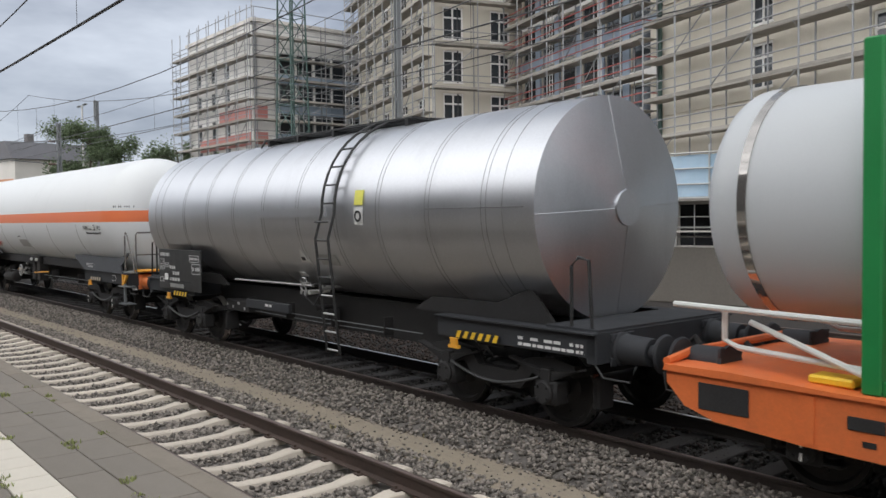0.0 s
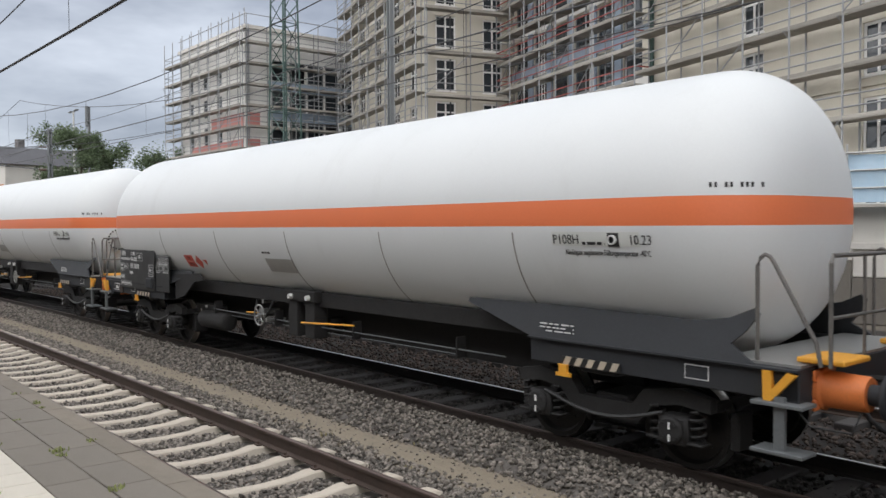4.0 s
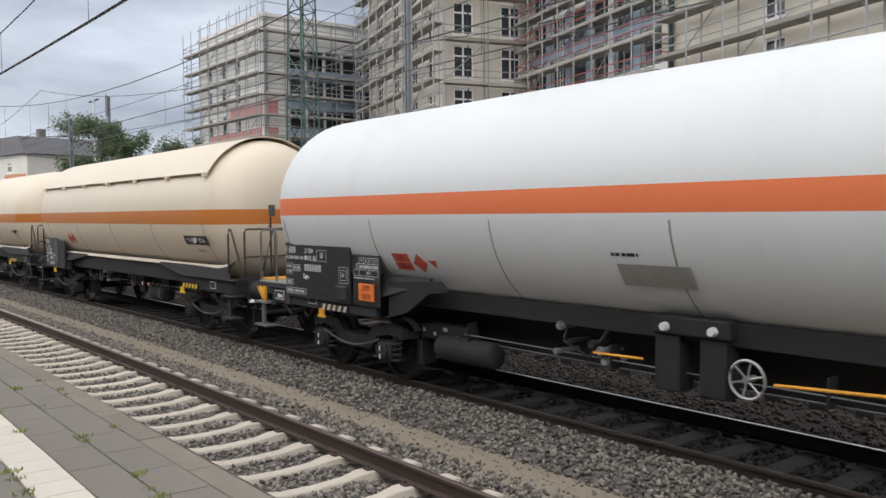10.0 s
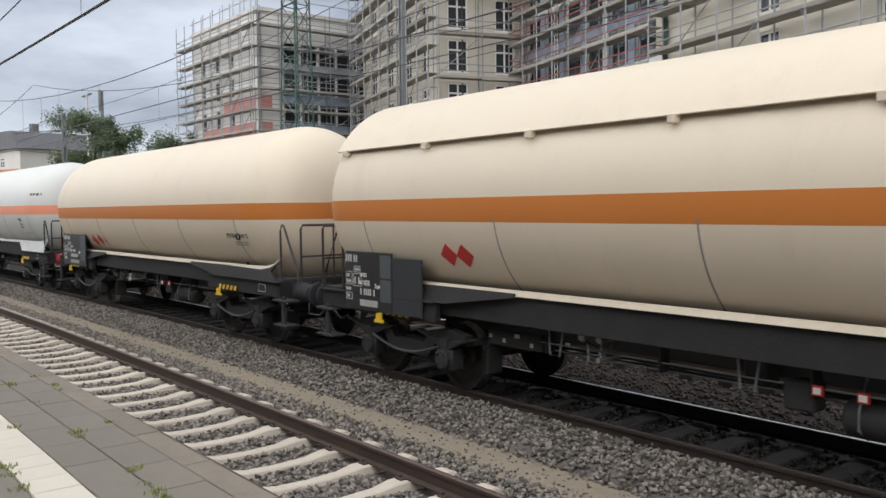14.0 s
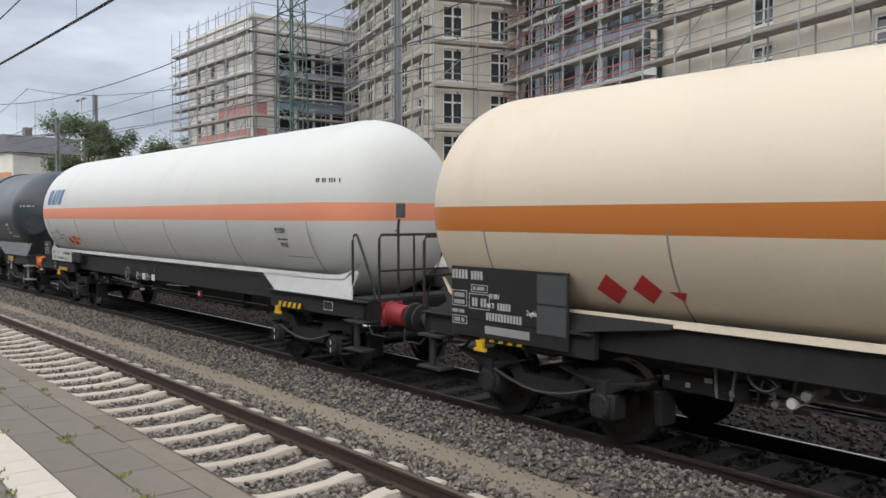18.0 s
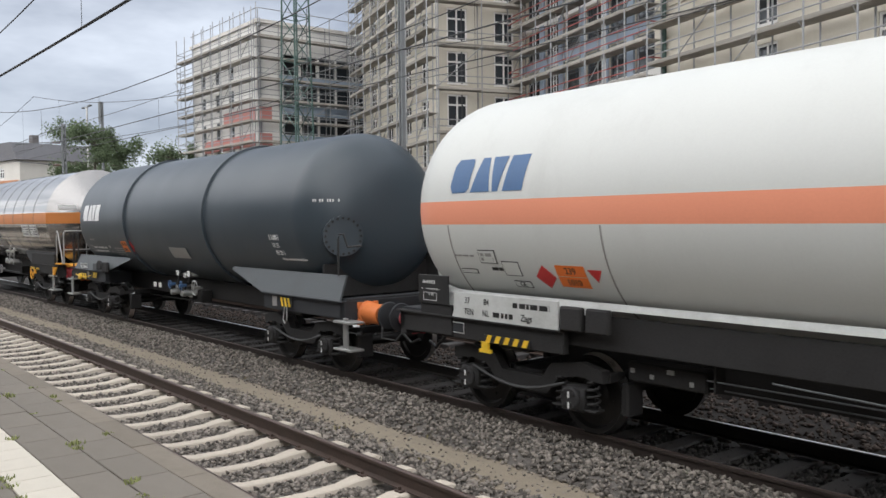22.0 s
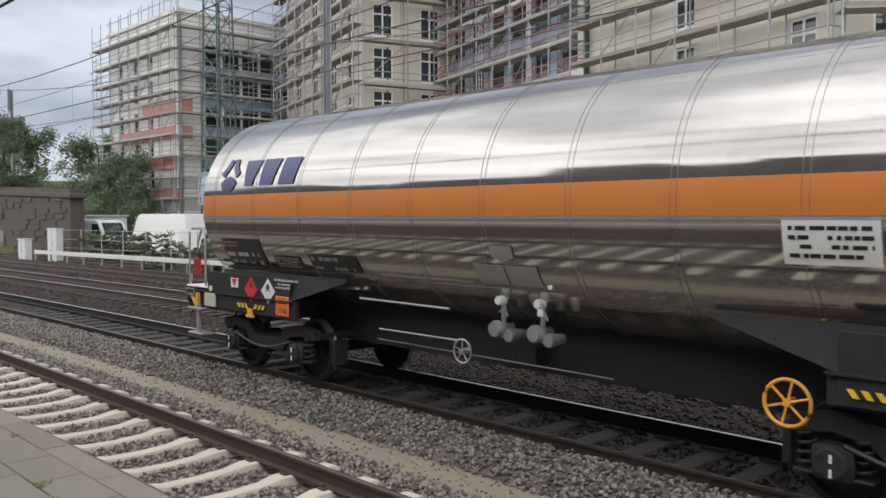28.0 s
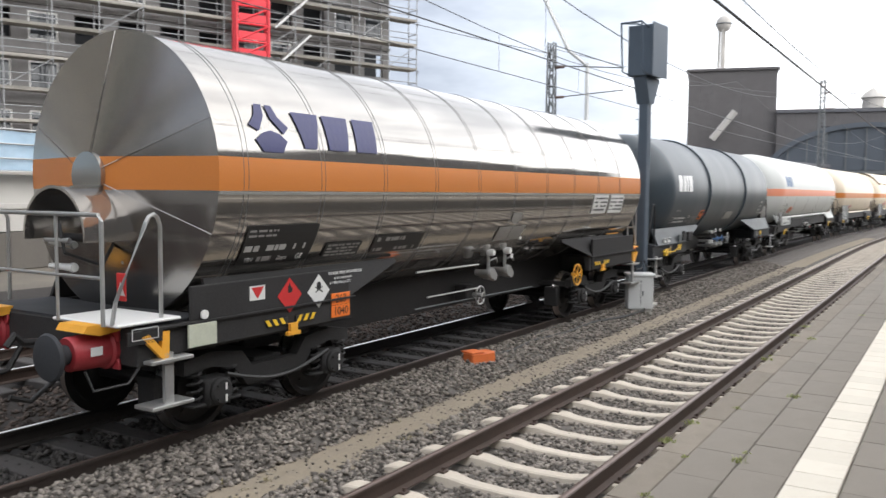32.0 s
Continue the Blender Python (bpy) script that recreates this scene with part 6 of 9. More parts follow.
tank_bars(w, -7.30, -6.92, -0.62, -0.59, 1, M_FAINT, 1.5, CZ, 0.004, rnd, 0.2)
tank_bars(w, -6.66, -6.46, -0.80, -0.75, 1, M_SIGNK, 1.5, CZ, 0.004, rnd, 0.1)
board(w, -8.10, -7.46, 1.38, 1.76, 3)
part("board_stand", B(-8.10, -7.44, -1.33, -1.28, 0.98, 1.38, 0.01), M_BLACK, w)
ls = part("frame_letter_strip", B(-7.35, -5.52, -1.36, -1.33, 1.24, 1.57, 0.006), M_PALEF, w, "pale strip with black wagon lettering")
for txt, x, z in (("37", -7.08, 1.47), ("84", -6.72, 1.47), ("TEN", -7.05, 1.33), ("NL", -6.73, 1.33), ("Zags", -6.02, 1.33)):
    words(txt, 0.11, M_SIGNK, "stencil_text", ls, pose(x, -1.363, z, 90), 0.9)
bars(ls, -6.25, -5.65, 1.43, 1.51, 1, M_SIGNK, -1.36, rnd, gap=0.25)
bars(ls, -6.60, -6.25, 1.29, 1.37, 1, M_SIGNK, -1.36, rnd, gap=0.25)
for x in (-5.50, -5.12):
    part("dark_box", B(x, x + 0.32, -1.37, -1.28, 1.25, 1.52, 0.02), M_BLACK, w)
wheel_spokes(w, -1.58, 1.14, 0.15, M_MASTG, -1.24)
for x in (-0.93, -0.37):
    wheel_spokes(w, x, 1.12, 0.085, M_GALV, -1.24, "valve_wheel")
    part("valve_body", lathe(bmesh.new(), [(-1.17, 0.001), (-1.17, 0.04), (-1.10, 0.055), (-0.9, 0.04)], "y", 14, c=(x - 0.04, 0, 1.09)), M_GALV, w, smooth=True)
for x in (-0.62, -0.06):
    part("label_plate", B(x - 0.08, x + 0.08, -1.22, -1.20, 1.05, 1.19, 0.004), M_SIGNW, w, "white label plate")
    part("plate_hanger", T([(x + 0.16, -1.19, 1.48), (x + 0.16, -1.21, 1.40), (x + 0.06, -1.20, 1.30), (x + 0.02, -1.20, 1.15)], 0.012), M_MASTG, w, smooth=True)
part("side_rail", T([(0.46, -1.1, 0.99), (1.62, -1.1, 1.03)], 0.012), M_GALV, w)
part("side_rail", T([(-3.1, -1.1, 0.97), (-1.15, -1.1, 0.90)], 0.010), M_MASTG, w)
rl = part("load_lever_plate", B(1.89, 2.03, -1.02, -0.99, 0.83, 0.95, 0.004), M_SIGNR, w, "red and white lever plate")
part("plate_field", B(1.91, 1.98, -1.024, -1.02, 0.85, 0.93), M_SIGNW, rl)

# two cream gas wagons
CL = 2.58
w, L, bg, half = gas_wagon(3, "cream gas tank wagon with orange band and black lettering board", M_CREAM, M_ORANGE, M_BLACK, M_FRAME, "leaf", band_z=(-0.26, 0.04), skirt=(2.7, 3.95, 6.38), zt=1.44, lip=M_CREAM, rail_mat=M_RRAIL, cz=CL, bar=(-5.05, 4.58), tx=-0.17, more=0.17, front=0.42, welds=(-5.2, -2.6, 0.0, 2.6, 5.2))
tank_words("P29 BH", 0.13, M_SIGNK, w, 4.95, -0.57, 1.5, CL)
part("ring_mark", lathe(bmesh.new(), [(-1.545, 0.055), (-1.545, 0.068), (-1.51, 0.068)], "y", 16, c=(5.24, 0.12, CL - 0.57)), M_SIGNK, w)
tank_words("09 22", 0.13, M_SIGNK, w, 5.50, -0.57, 1.5, CL)
tank_bars(w, 5.0, 5.5, -0.78, -0.68, 2, M_FAINT, 1.5, CL, 0.004, rnd, 0.4)
dome_box(w, half, 0.95, radians(86), 0.29, CL, M_GALV)
tank_diamond(w, -3.45, -0.90, 0.20, M_SIGNR, 1.5, CL)
tank_diamond(w, -2.98, -0.86, 0.18, M_SIGNR, 1.5, CL)
poly_on_tank("warning_triangle", [[(-2.72, -0.86), (-2.52, -0.86), (-2.58, -0.98)]], M_SIGNR, w, 1.5, CL, 0.004)
lettered(w, -5.94, -3.95, 1.02, 1.88, "cream")
for x, r_ in ((-1.8, 0.17), (-1.0, 0.12), (-0.55, 0.12)):
    wheel_spokes(w, x, 1.08, r_, M_DRAIL, -1.1, "valve_wheel")
    part("valve_leg", B(x - 0.06, x + 0.10, -1.0, -0.95, 1.0, 1.45, 0.01), M_FRAME, w)
for x in (0.46, 0.87):
    rl = part("load_lever_plate", B(x - 0.05, x + 0.05, -1.0, -0.97, 0.80, 0.89, 0.004), M_SIGNR, w, "red and white lever plate")
    part("plate_field", B(x - 0.035, x + 0.035, -1.004, -1.0, 0.815, 0.875), M_SIGNW, rl)

w, L, bg, half = gas_wagon(4, "cream gas tank wagon with sun shield and orange band", M_CREAM, M_ORANGE, M_BLACK, M_FRAME, "leaf", True, (-0.26, 0.04), skirt=(2.7, 4.0, 6.42), zt=1.46, lip=M_CREAM, rail_mat=M_RRAIL, cz=CL, bar=(-5.08, 4.58), tx=-0.40, more=-0.20, front=-0.36, nose=-0.4, welds=(-5.6, -2.8, 0.0, 2.8, 5.6))
pl = tank_plate(w, 4.52, 5.66, -0.70, -0.50, M_SIGNK, 1.5, CL, 0.004, "black data panel", "lettering_panel")
tank_words("P 26 BH", 0.13, M_SIGNW, pl, 4.85, -0.60, 1.5, CL)
tank_words("02 26", 0.13, M_SIGNW, pl, 5.38, -0.60, 1.5, CL)
part("ring_mark", lathe(bmesh.new(), [(-1.55, 0.045), (-1.55, 0.058), (-1.515, 0.058)], "y", 16, c=(5.10, 0.115, CL - 0.585)), M_SIGNW, pl)
tank_bars(w, 4.95, 5.35, -0.88, -0.80, 2, M_FAINT, 1.5, CL, 0.004, rnd, 0.4)
for x in (-3.82, -3.50):
    tank_diamond(w, x, -0.72, 0.17, M_SIGNR, 1.5, CL)
lettered(w, -6.3, -5.08, 1.0, 1.86, "cream")
part("dark_board", B(-5.08, -4.4, -1.36, -1.32, 1.0, 1.80, 0.01), M_FRAME, w)
sign_holder(w, 6.72, -0.55, 1.26, 2.48)
for x in (0.9, 1.3):
    rl = part("load_lever_plate", B(x - 0.05, x + 0.05, -1.0, -0.97, 0.80, 0.89, 0.004), M_SIGNR, w, "red and white lever plate")
    part("plate_field", B(x - 0.035, x + 0.035, -1.004, -1.0, 0.815, 0.875), M_SIGNW, rl)

# two white gas wagons
M_HRAIL = material("grey_brown_handrail", (0.16, 0.15, 0.14), 0.5, 0.3, vary=0.25, scale=8)
M_SIGNP = material("faded_red_plate", (0.52, 0.075, 0.05), 0.5, vary=0.15, scale=6)
M_RUSTINK = material("rusted_plate_lettering", (0.16, 0.03, 0.025), 0.6, vary=0.2, scale=6)


def table_lines(tb, x0, x1, zt):
    """A load table: letters over two rows of ruled cells, with bars for the figures."""
    bm = bmesh.new()
    y0, y1, wd = -1.349, -1.345, x1 - x0
    for za, xa in ((0.0, 0.24), (0.09, 0.11), (0.18, 0.0), (0.27, 0.0)):
        box(bm, x0 + xa * wd, x1, y0, y1, zt - za - 0.004, zt - za + 0.004)
    for u, za, zb in ((0.0, 0.18, 0.27), (0.11, 0.09, 0.18), (0.24, 0.0, 0.27), (0.43, 0.0, 0.18), (0.62, 0.0, 0.18), (0.81, 0.0, 0.18), (1.0, 0.0, 0.27)):
        box(bm, x0 + u * wd - 0.004, x0 + u * wd + 0.004, y0, y1, zt - zb, zt - za)
    part("table_rule", bm, M_TEXT, tb)
    for k, c in enumerate("ABCD"):
        words(c, 0.075, M_TEXT, "table_letter", tb, pose(x0 + (0.335 + 0.19 * k) * wd, -1.348, zt - 0.045, 90))
    words("S", 0.075, M_TEXT, "table_letter", tb, pose(x0 + 0.175 * wd, -1.348, zt - 0.135, 90))
    words("00.0", 0.07, M_TEXT, "table_letter", tb, pose(x0 + 0.62 * wd, -1.348, zt - 0.225, 90))
    for k in range(4):
        bars(tb, x0 + (0.26 + 0.19 * k) * wd, x0 + (0.41 + 0.19 * k) * wd, zt - 0.16, zt - 0.11, 1, M_TEXT, -1.345, rnd, gap=0.1)
    bars(tb, x0, x1, zt - 0.32, zt - 0.295, 1, M_TEXT, -1.345, rnd, gap=0.15)


for i in (5, 6):
    d_ = 0.17 if i == 6 else -0.17
    w, L, bg, half = gas_wagon(i, "white gas tank wagon with orange-red band and dark grey frame", M_WHITE, M_RED_BAND, M_FRAME, M_BUFOR, "coil", band_z=(-0.14, 0.14), skirt=(4.2, 5.4, 7.75), yellow=False, rail_mat=M_HRAIL, welds=[(-2.53 if i == 6 else -2.66) + 2.6 * k for k in range(-2, 4)], bar=(-6.52, 6.1 + d_), deck_mat=M_GALV, tx=-0.17 if i == 6 else -0.42, more=0.17 if i == 6 else 0.11, front=0.32 if i == 6 else 0.0, nose=0.24 if i == 6 else -0.3, sill=0.64, tail=0.4, over=0.85)
    pl = tank_plate(w, 5.70 + d_, 6.85 + d_, -0.35, -0.20, M_PALE, 1.5, CZ, 0.004, "pale data panel with black lettering", "lettering_panel")
    tank_words("P108H", 0.15, M_SIGNK, pl, 5.90 + d_, -0.285, 1.5, CZ)
    tank_bars(pl, 6.12 + d_, 6.42 + d_, -0.34, -0.30, 1, M_SIGNK, 1.5, CZ, 0.010, rnd, 0.2)
    tank_words("10.23", 0.14, M_SIGNK, pl, 6.86 + d_, -0.285, 1.5, CZ)
    tank_words("Niedrigste zugelassene Füllungstemperatur -40°C", 0.088, M_SIGNK, w, 6.42 + d_, -0.42, 1.5, CZ, 0.008, 0.62)
    ds_ = tank_plate(w, 6.46 + d_, 6.60 + d_, -0.35, -0.21, M_SIGNK, 1.5, CZ, 0.009, "", "dark_square")
    part("ring_mark", lathe(bmesh.new(), [(-1.55, 0.035), (-1.55, 0.05), (-1.52, 0.05)], "y", 14, c=(6.53 + d_, 0.03, CZ - 0.28)), M_SIGNW, ds_)
    dome_bars(w, half, 1.5, 0.95, radians(32), radians(62), 0.215, 0.262, M_SIGNK, CZ, w["tx"])
    hx = 0.0 if i == 6 else -0.65
    for k in (1, 0):
        pl = tank_plate(w, -4.26 + hx, -3.88 + hx, -0.99 + 0.145 * k, -0.855 + 0.145 * k, M_SIGNP, 1.5, CZ, 0.004, "faded red hazard number plate", "hazard_plate")
        tank_words(("1010", "239")[k], 0.11, M_RUSTINK, pl, -4.07 + hx, -0.925 + 0.145 * k, 1.5, CZ, 0.010)
    tank_diamond(w, -3.66 + hx, -0.86, 0.16, M_SIGNP, 1.5, CZ)
    poly_on_tank("warning_triangle", [[(-3.46 + hx, -0.80), (-3.28 + hx, -0.80), (-3.34 + hx, -0.93)]], M_SIGNP, w, 1.5, CZ, 0.004)
    lettered(w, -7.85 if i == 6 else -8.05, -5.76 if i == 6 else -5.98, 1.12, 2.03, "gas")
    sx = 0.42 if i == 6 else 0.22
    tb = part("load_board", B(-6.14 + sx, -5.42 + sx, -1.345, -1.315, 1.13, 1.89, 0.006), M_SIGNK, w, "black load table board")
    table_lines(tb, -6.12 + sx, -5.46 + sx, 1.85)
    part("grey_box", B(-6.62 + sx, -6.28 + sx, -1.40, -1.34, 1.16, 1.40, 0.025), M_FRAME, w)
    # overhanging end platform, its side plate and the black skirt under the tank
    xp = -L / 2 - (0.13 if i == 6 else 0.27)
    part("platform_plate", B(xp, xp + 1.25, -1.31, -1.27, 1.10, 1.29, 0.008), M_FRAME, w)
    part("platform", B(xp, xp + 1.0, -1.29, 1.29, 1.29, 1.315, 0.006), M_GALV, w, "pale grated end platform")
    part("platform_edge", B(xp, xp + 0.05, -1.31, 1.31, 1.12, 1.29, 0.006), M_FRAME, w)
    part("rust_box", B(xp + 1.02, xp + 1.24, -1.33, -1.31, 0.96, 1.12, 0.008), material("rust_brown_box", (0.05, 0.035, 0.03), 0.7, vary=0.3, scale=8), w)
    ip = part("instruction_field", B(xp + 0.66, xp + 1.0, -1.316, -1.31, 1.02, 1.18), M_SIGNW, w, "white-edged pictogram plate")
    part("plate_field", B(xp + 0.675, xp + 0.985, -1.319, -1.316, 1.035, 1.165), M_SIGNK, ip)
    part("pictogram", prism(bmesh.new(), [(xp + 0.76, 1.05), (xp + 0.96, 1.06), (xp + 0.95, 1.10), (xp + 0.78, 1.13)], -1.322, -1.319), M_SIGNW, ip)
    part("skirt_plate", prism(bmesh.new(), [(-5.35 + sx, 1.0), (-5.35 + sx, 1.52), (-4.6 + sx, 1.56), (-4.15 + sx, 1.58), (-3.98 + sx, 1.46), (-4.4 + sx, 1.40), (-4.9 + sx, 1.10)], -1.24, -1.20), M_BLACK, w)
    for ys in (-1, 1):
        part("side_sill", B(-5.4, 5.0, ys * 0.92 - 0.04, ys * 0.92 + 0.04, 1.18, 1.42, 0.01), M_BLACK, w)
    ar = part("air_reservoir", lathe(bmesh.new(), dome_profile(0.52, 0.18, 0.08, 5), "x", 20, c=(-3.8, -0.85, 0.62)), M_BLACK, w, smooth=True)
    if i == 5:
        for k in range(2):
            part("hazard_plate", B(-5.74, -5.34, -1.37, -1.345, 1.21 + 0.13 * k, 1.335 + 0.13 * k, 0.004), M_SIGNO, w, "orange hazard number plate")
            words(("1010", "239")[k], 0.12, M_SIGNK, "plate_number", w, pose(-5.54, -1.372, 1.272 + 0.13 * k, 90))
    tank_plate(w, -0.79, 0.10, -0.94, -0.68, M_GALV, 1.5, CZ, 0.02, "grey cover plate", "cover_plate")
    tank_bars(w, -0.85, -0.5, -0.60, -0.56, 1, M_SIGNK, 1.5, CZ, 0.004, rnd, 0.1)
    wheel_spokes(w, -1.33 if i == 6 else 0.60, 0.94, 0.18, M_GALV, -1.2)
    part("brake_rod", T([(-1.9 if i == 6 else -1.3, -1.15, 0.95), (-1.45 if i == 6 else -0.63, -1.15, 0.97)], 0.014), M_AMBER, w)
    part("brake_rod", T([(0.03 if i == 6 else 0.84, -1.15, 0.92), (1.56 if i == 6 else 2.2, -1.15, 1.0)], 0.016), M_AMBER, w)
    part("valve_box", B(-0.55, 0.35, -1.10, -0.75, 1.25, 1.44, 0.02), M_BLACK, w)
    for x in (-0.42, 0.12):
        part("valve_leg", B(x - 0.13, x + 0.17, -1.06, -0.80, 0.66, 1.25, 0.015), M_BLACK, w)
    for x in (-0.38, 0.18):
        part("valve_cap", lathe(bmesh.new(), [(-1.16, 0.001), (-1.16, 0.04), (-1.10, 0.05)], "y", 14, c=(x, 0, 1.33)), M_SIGNW, w, smooth=True)
    bars(w, bg - 0.75, bg - 0.25, 1.30, 1.42, 3, M_SIGNW, -1.30, rnd, gap=0.6)
    for sg in (-1, 1):
        e = L / 2 + ((0.24 if i == 6 else 0.0) if sg > 0 else 0.85)
        for ys in (-1, 1):
            part("buffer_step", B(*sorted((sg * (e - 0.74), sg * (e - 0.32))), ys * 0.86 - 0.26, ys * 0.86 + 0.26, 1.285, 1.335, 0.012), M_AMBER, w, "amber step plate over the buffer")
        bm = bmesh.new()
        prism(bm, [(sg * (e - u), v) for u, v in ((0.62, 1.20), (0.70, 1.22), (0.84, 1.06), (0.85, 1.22), (0.93, 1.22), (0.92, 0.95), (0.85, 0.95))], -1.36, -1.31)
        part("arrow_bracket", bm, M_AMBER, w)
    if i == 5:
        dome_manhole(w, half, 1.5, 0.95, radians(73), -0.44, CZ, w["tx"], 0.29, M_PALE, M_BLACK, True)

# dull aluminium wagon with a ladder and roof walk
w, L = start(7, "dull aluminium-clad tank wagon with ladder and roof walkway")
R1 = 1.39
bg, half, cz = L / 2 - 2.4, L / 2 - 1.75, 2.60
underframe(w, L, bg, "leaf", M_FRAME, M_FRAME, L / 2 - 1.4, cz=cz, r=R1, tail=-0.24, sill=0.60)
half += 0.15
tank(w, half + 0.325, R1, 0.22, M_ALU, cz, flat=True, tx=-0.165)
seams(w, [-5.68, -5.34, 5.26], R1, cz, M_SEAM, 0.007, 0.004)
seams(w, [-4.15, -3.02, -1.89, -0.73, 0.45, 1.58, 2.71, 3.83, 4.93], R1, cz, M_SEAM, 0.007, 0.004, double=0.085)
part("side_seam", T([(3.8, -R1 - 0.004, cz + 0.02), (half, -R1 - 0.004, cz + 0.02)], 0.005, 6), M_SEAM, w)
part("end_cap", lathe(bmesh.new(), [(0, 0.001), (0, 0.22), (-0.04, 0.22)], "x", 24, c=(half + 0.41, 0, cz)), M_ALU, w, smooth=True)
for k in range(4):
    a = radians(90 * k + 3)
    part("end_seam", T([(half + 0.383, -0.22 * math.sin(a), cz + 0.22 * math.cos(a)), (half + 0.163, -R1 * math.sin(a), cz + R1 * math.cos(a))], 0.006, 6), M_ALU, w)
for sx in (0.62, 0.98):
    pts = [(sx + 0.75, -1.42, 0.45), (sx + 0.75, -1.60, 2.2)] + [(sx + 0.75, -(R1 + 0.09) * math.cos(radians(a)), cz + (R1 + 0.09) * math.sin(radians(a))) for a in range(0, 82, 8)]
    part("ladder_rail", T(pts, 0.022), M_DRAIL, w, smooth=True)
for k in range(13):
    z = 0.5 + 0.28 * k
    if z < cz:
        y = -1.42 - 0.18 * min(1, (z - 0.45) / 1.75)
    else:
        y = -math.sqrt(max(0.05, (R1 + 0.09) ** 2 - (z - cz) ** 2))
    part("rung", T([(1.37, y, z), (1.73, y, z)], 0.016, 6), M_GALV if k < 4 else M_DRAIL, w)
bm = bmesh.new()
for k in range(5):
    box(bm, -2.35, 2.35, -0.46 + 0.17 * k, -0.34 + 0.17 * k, cz + R1 + 0.03, cz + R1 + 0.06)
for x in (-2.2, -1.1, 0.1, 1.2, 2.2):
    box(bm, x - 0.03, x + 0.03, -0.46, 0.46, cz + R1 - 0.10, cz + R1 + 0.03)
part("roof_walkway", bm, M_DRAIL, w, "dark slatted walkway on the tank's top")
part("roof_rail", T([(-2.3, -0.46, cz + R1 + 0.06), (-2.3, -0.50, cz + R1 + 0.0), (-2.35, -0.54, cz + R1 - 0.10)], 0.02), M_DRAIL, w)
yl = tank_plate(w, 2.14, 2.36, 0.10, 0.32, material("yellow_sticker", (0.75, 0.72, 0.12), 0.5, vary=0.08, scale=8), R1, cz, 0.012, "yellow warning sticker", "sticker")
wl_ = tank_plate(w, 2.14, 2.36, -0.18, 0.07, M_SIGNW, R1, cz, 0.012, "white label with a black ring", "sticker")
part("label_ring", lathe(bmesh.new(), [(-R1 - 0.026, 0.05), (-R1 - 0.026, 0.085), (-R1 - 0.016, 0.085)], "y", 14, c=(2.25, 0, cz - 0.06)), M_SIGNK, wl_)
bm = bmesh.new()
prism(bm, [(-1.0, cz - 0.07), (1.35, cz - 0.06), (1.35, cz + 0.09), (-1.0, cz + 0.05)], -R1 - 0.035, -R1 + 0.02)
part("side_bar", bm, M_ALU, w)
for sg in (-1, 1):
    bm = bmesh.new()
    prism(bm, [(sg * (half + 0.1), 1.22), (sg * (half - 0.3), 1.64), (sg * (half - 0.9), 1.42), (sg * (half - 2.2), 1.42), (sg * (half - 2.6), 1.22)], -0.98, -0.93)
    part("saddle_plate", bm, M_BLACK, w)
for sg in (-1, 1):
    xh = 4.72 if sg > 0 else -bg + 0.25
    hazard_bar(w, xh, 0.98 if sg > 0 else 0.93, 0.82 if sg > 0 else 0.72, True)
    hook(w, xh - (0.40 if sg > 0 else 0.55), 0.97, M_AMBER)
    part("handrail", T([(sg * (L / 2 - 1.05), -1.2, 1.0), (sg * (L / 2 - 1.05), -1.2, 1.95), (sg * (L / 2 - 0.95), -1.2, 2.05), (sg * (L / 2 - 0.8), -1.2, 2.02), (sg * (L / 2 - 0.75), -1.2, 1.2)], 0.02), M_DRAIL, w, smooth=True)
# one long black board; its blocks of lettering stand apart
lb = part("lettering_board", B(-5.62, -3.42, -1.36, -1.34, 1.06, 1.90, 0.004), M_SIGNK, w, "long black board with white lettering")
bars(lb, -5.52, -5.02, 1.74, 1.83, 1, M_TEXT, -1.362, rnd, gap=0.2)
for x, z, q, h in ((-5.56, 1.58, 0.24, 0.10), (-5.28, 1.52, 0.22, 0.08), (-5.56, 1.46, 0.24, 0.08), (-5.56, 1.20, 0.22, 0.09), (-3.98, 1.66, 0.46, 0.13), (-3.86, 1.42, 0.40, 0.20)):
    bm = bmesh.new()
    for zz in (z, z + h):
        box(bm, x, x + q, -1.364, -1.36, zz - 0.006, zz + 0.006)
    for xx in (x, x + q):
        box(bm, xx - 0.006, xx + 0.006, -1.364, -1.36, z, z + h)
    fr_ = part("outlined_field", bm, M_TEXT, lb)
    bars(fr_, x + 0.03, x + q - 0.03, z + h * 0.25, z + h * 0.75, 1, M_TEXT, -1.361, rnd, gap=0.3)
part("data_sheet", B(-5.30, -5.12, -1.366, -1.36, 1.24, 1.38), M_SIGNW, lb, "white data sheet")
for z in (1.52, 1.40, 1.27):
    bars(lb, -5.02, -4.72 if z > 1.45 else -4.50, z - 0.045, z + 0.045, 1, M_TEXT, -1.362, rnd, gap=0.25)
part("pale_strip", B(-5.00, -4.30, -1.366, -1.36, 1.10, 1.18), M_GALV, lb)
bars(w, bg + 0.6, bg + 1.6, 0.98, 1.12, 2, M_SIGNW, -1.30, rnd)
valves(w, 0.3, 1.22, -1.05, rnd, 6)
wheel_spokes(w, 0.31, 1.43, 0.11, M_GALV, -1.2, "valve_wheel")
part("side_rail", T([(-2.19, -1.2, 1.39), (0.61, -1.2, 1.42)], 0.018), M_GALV, w)
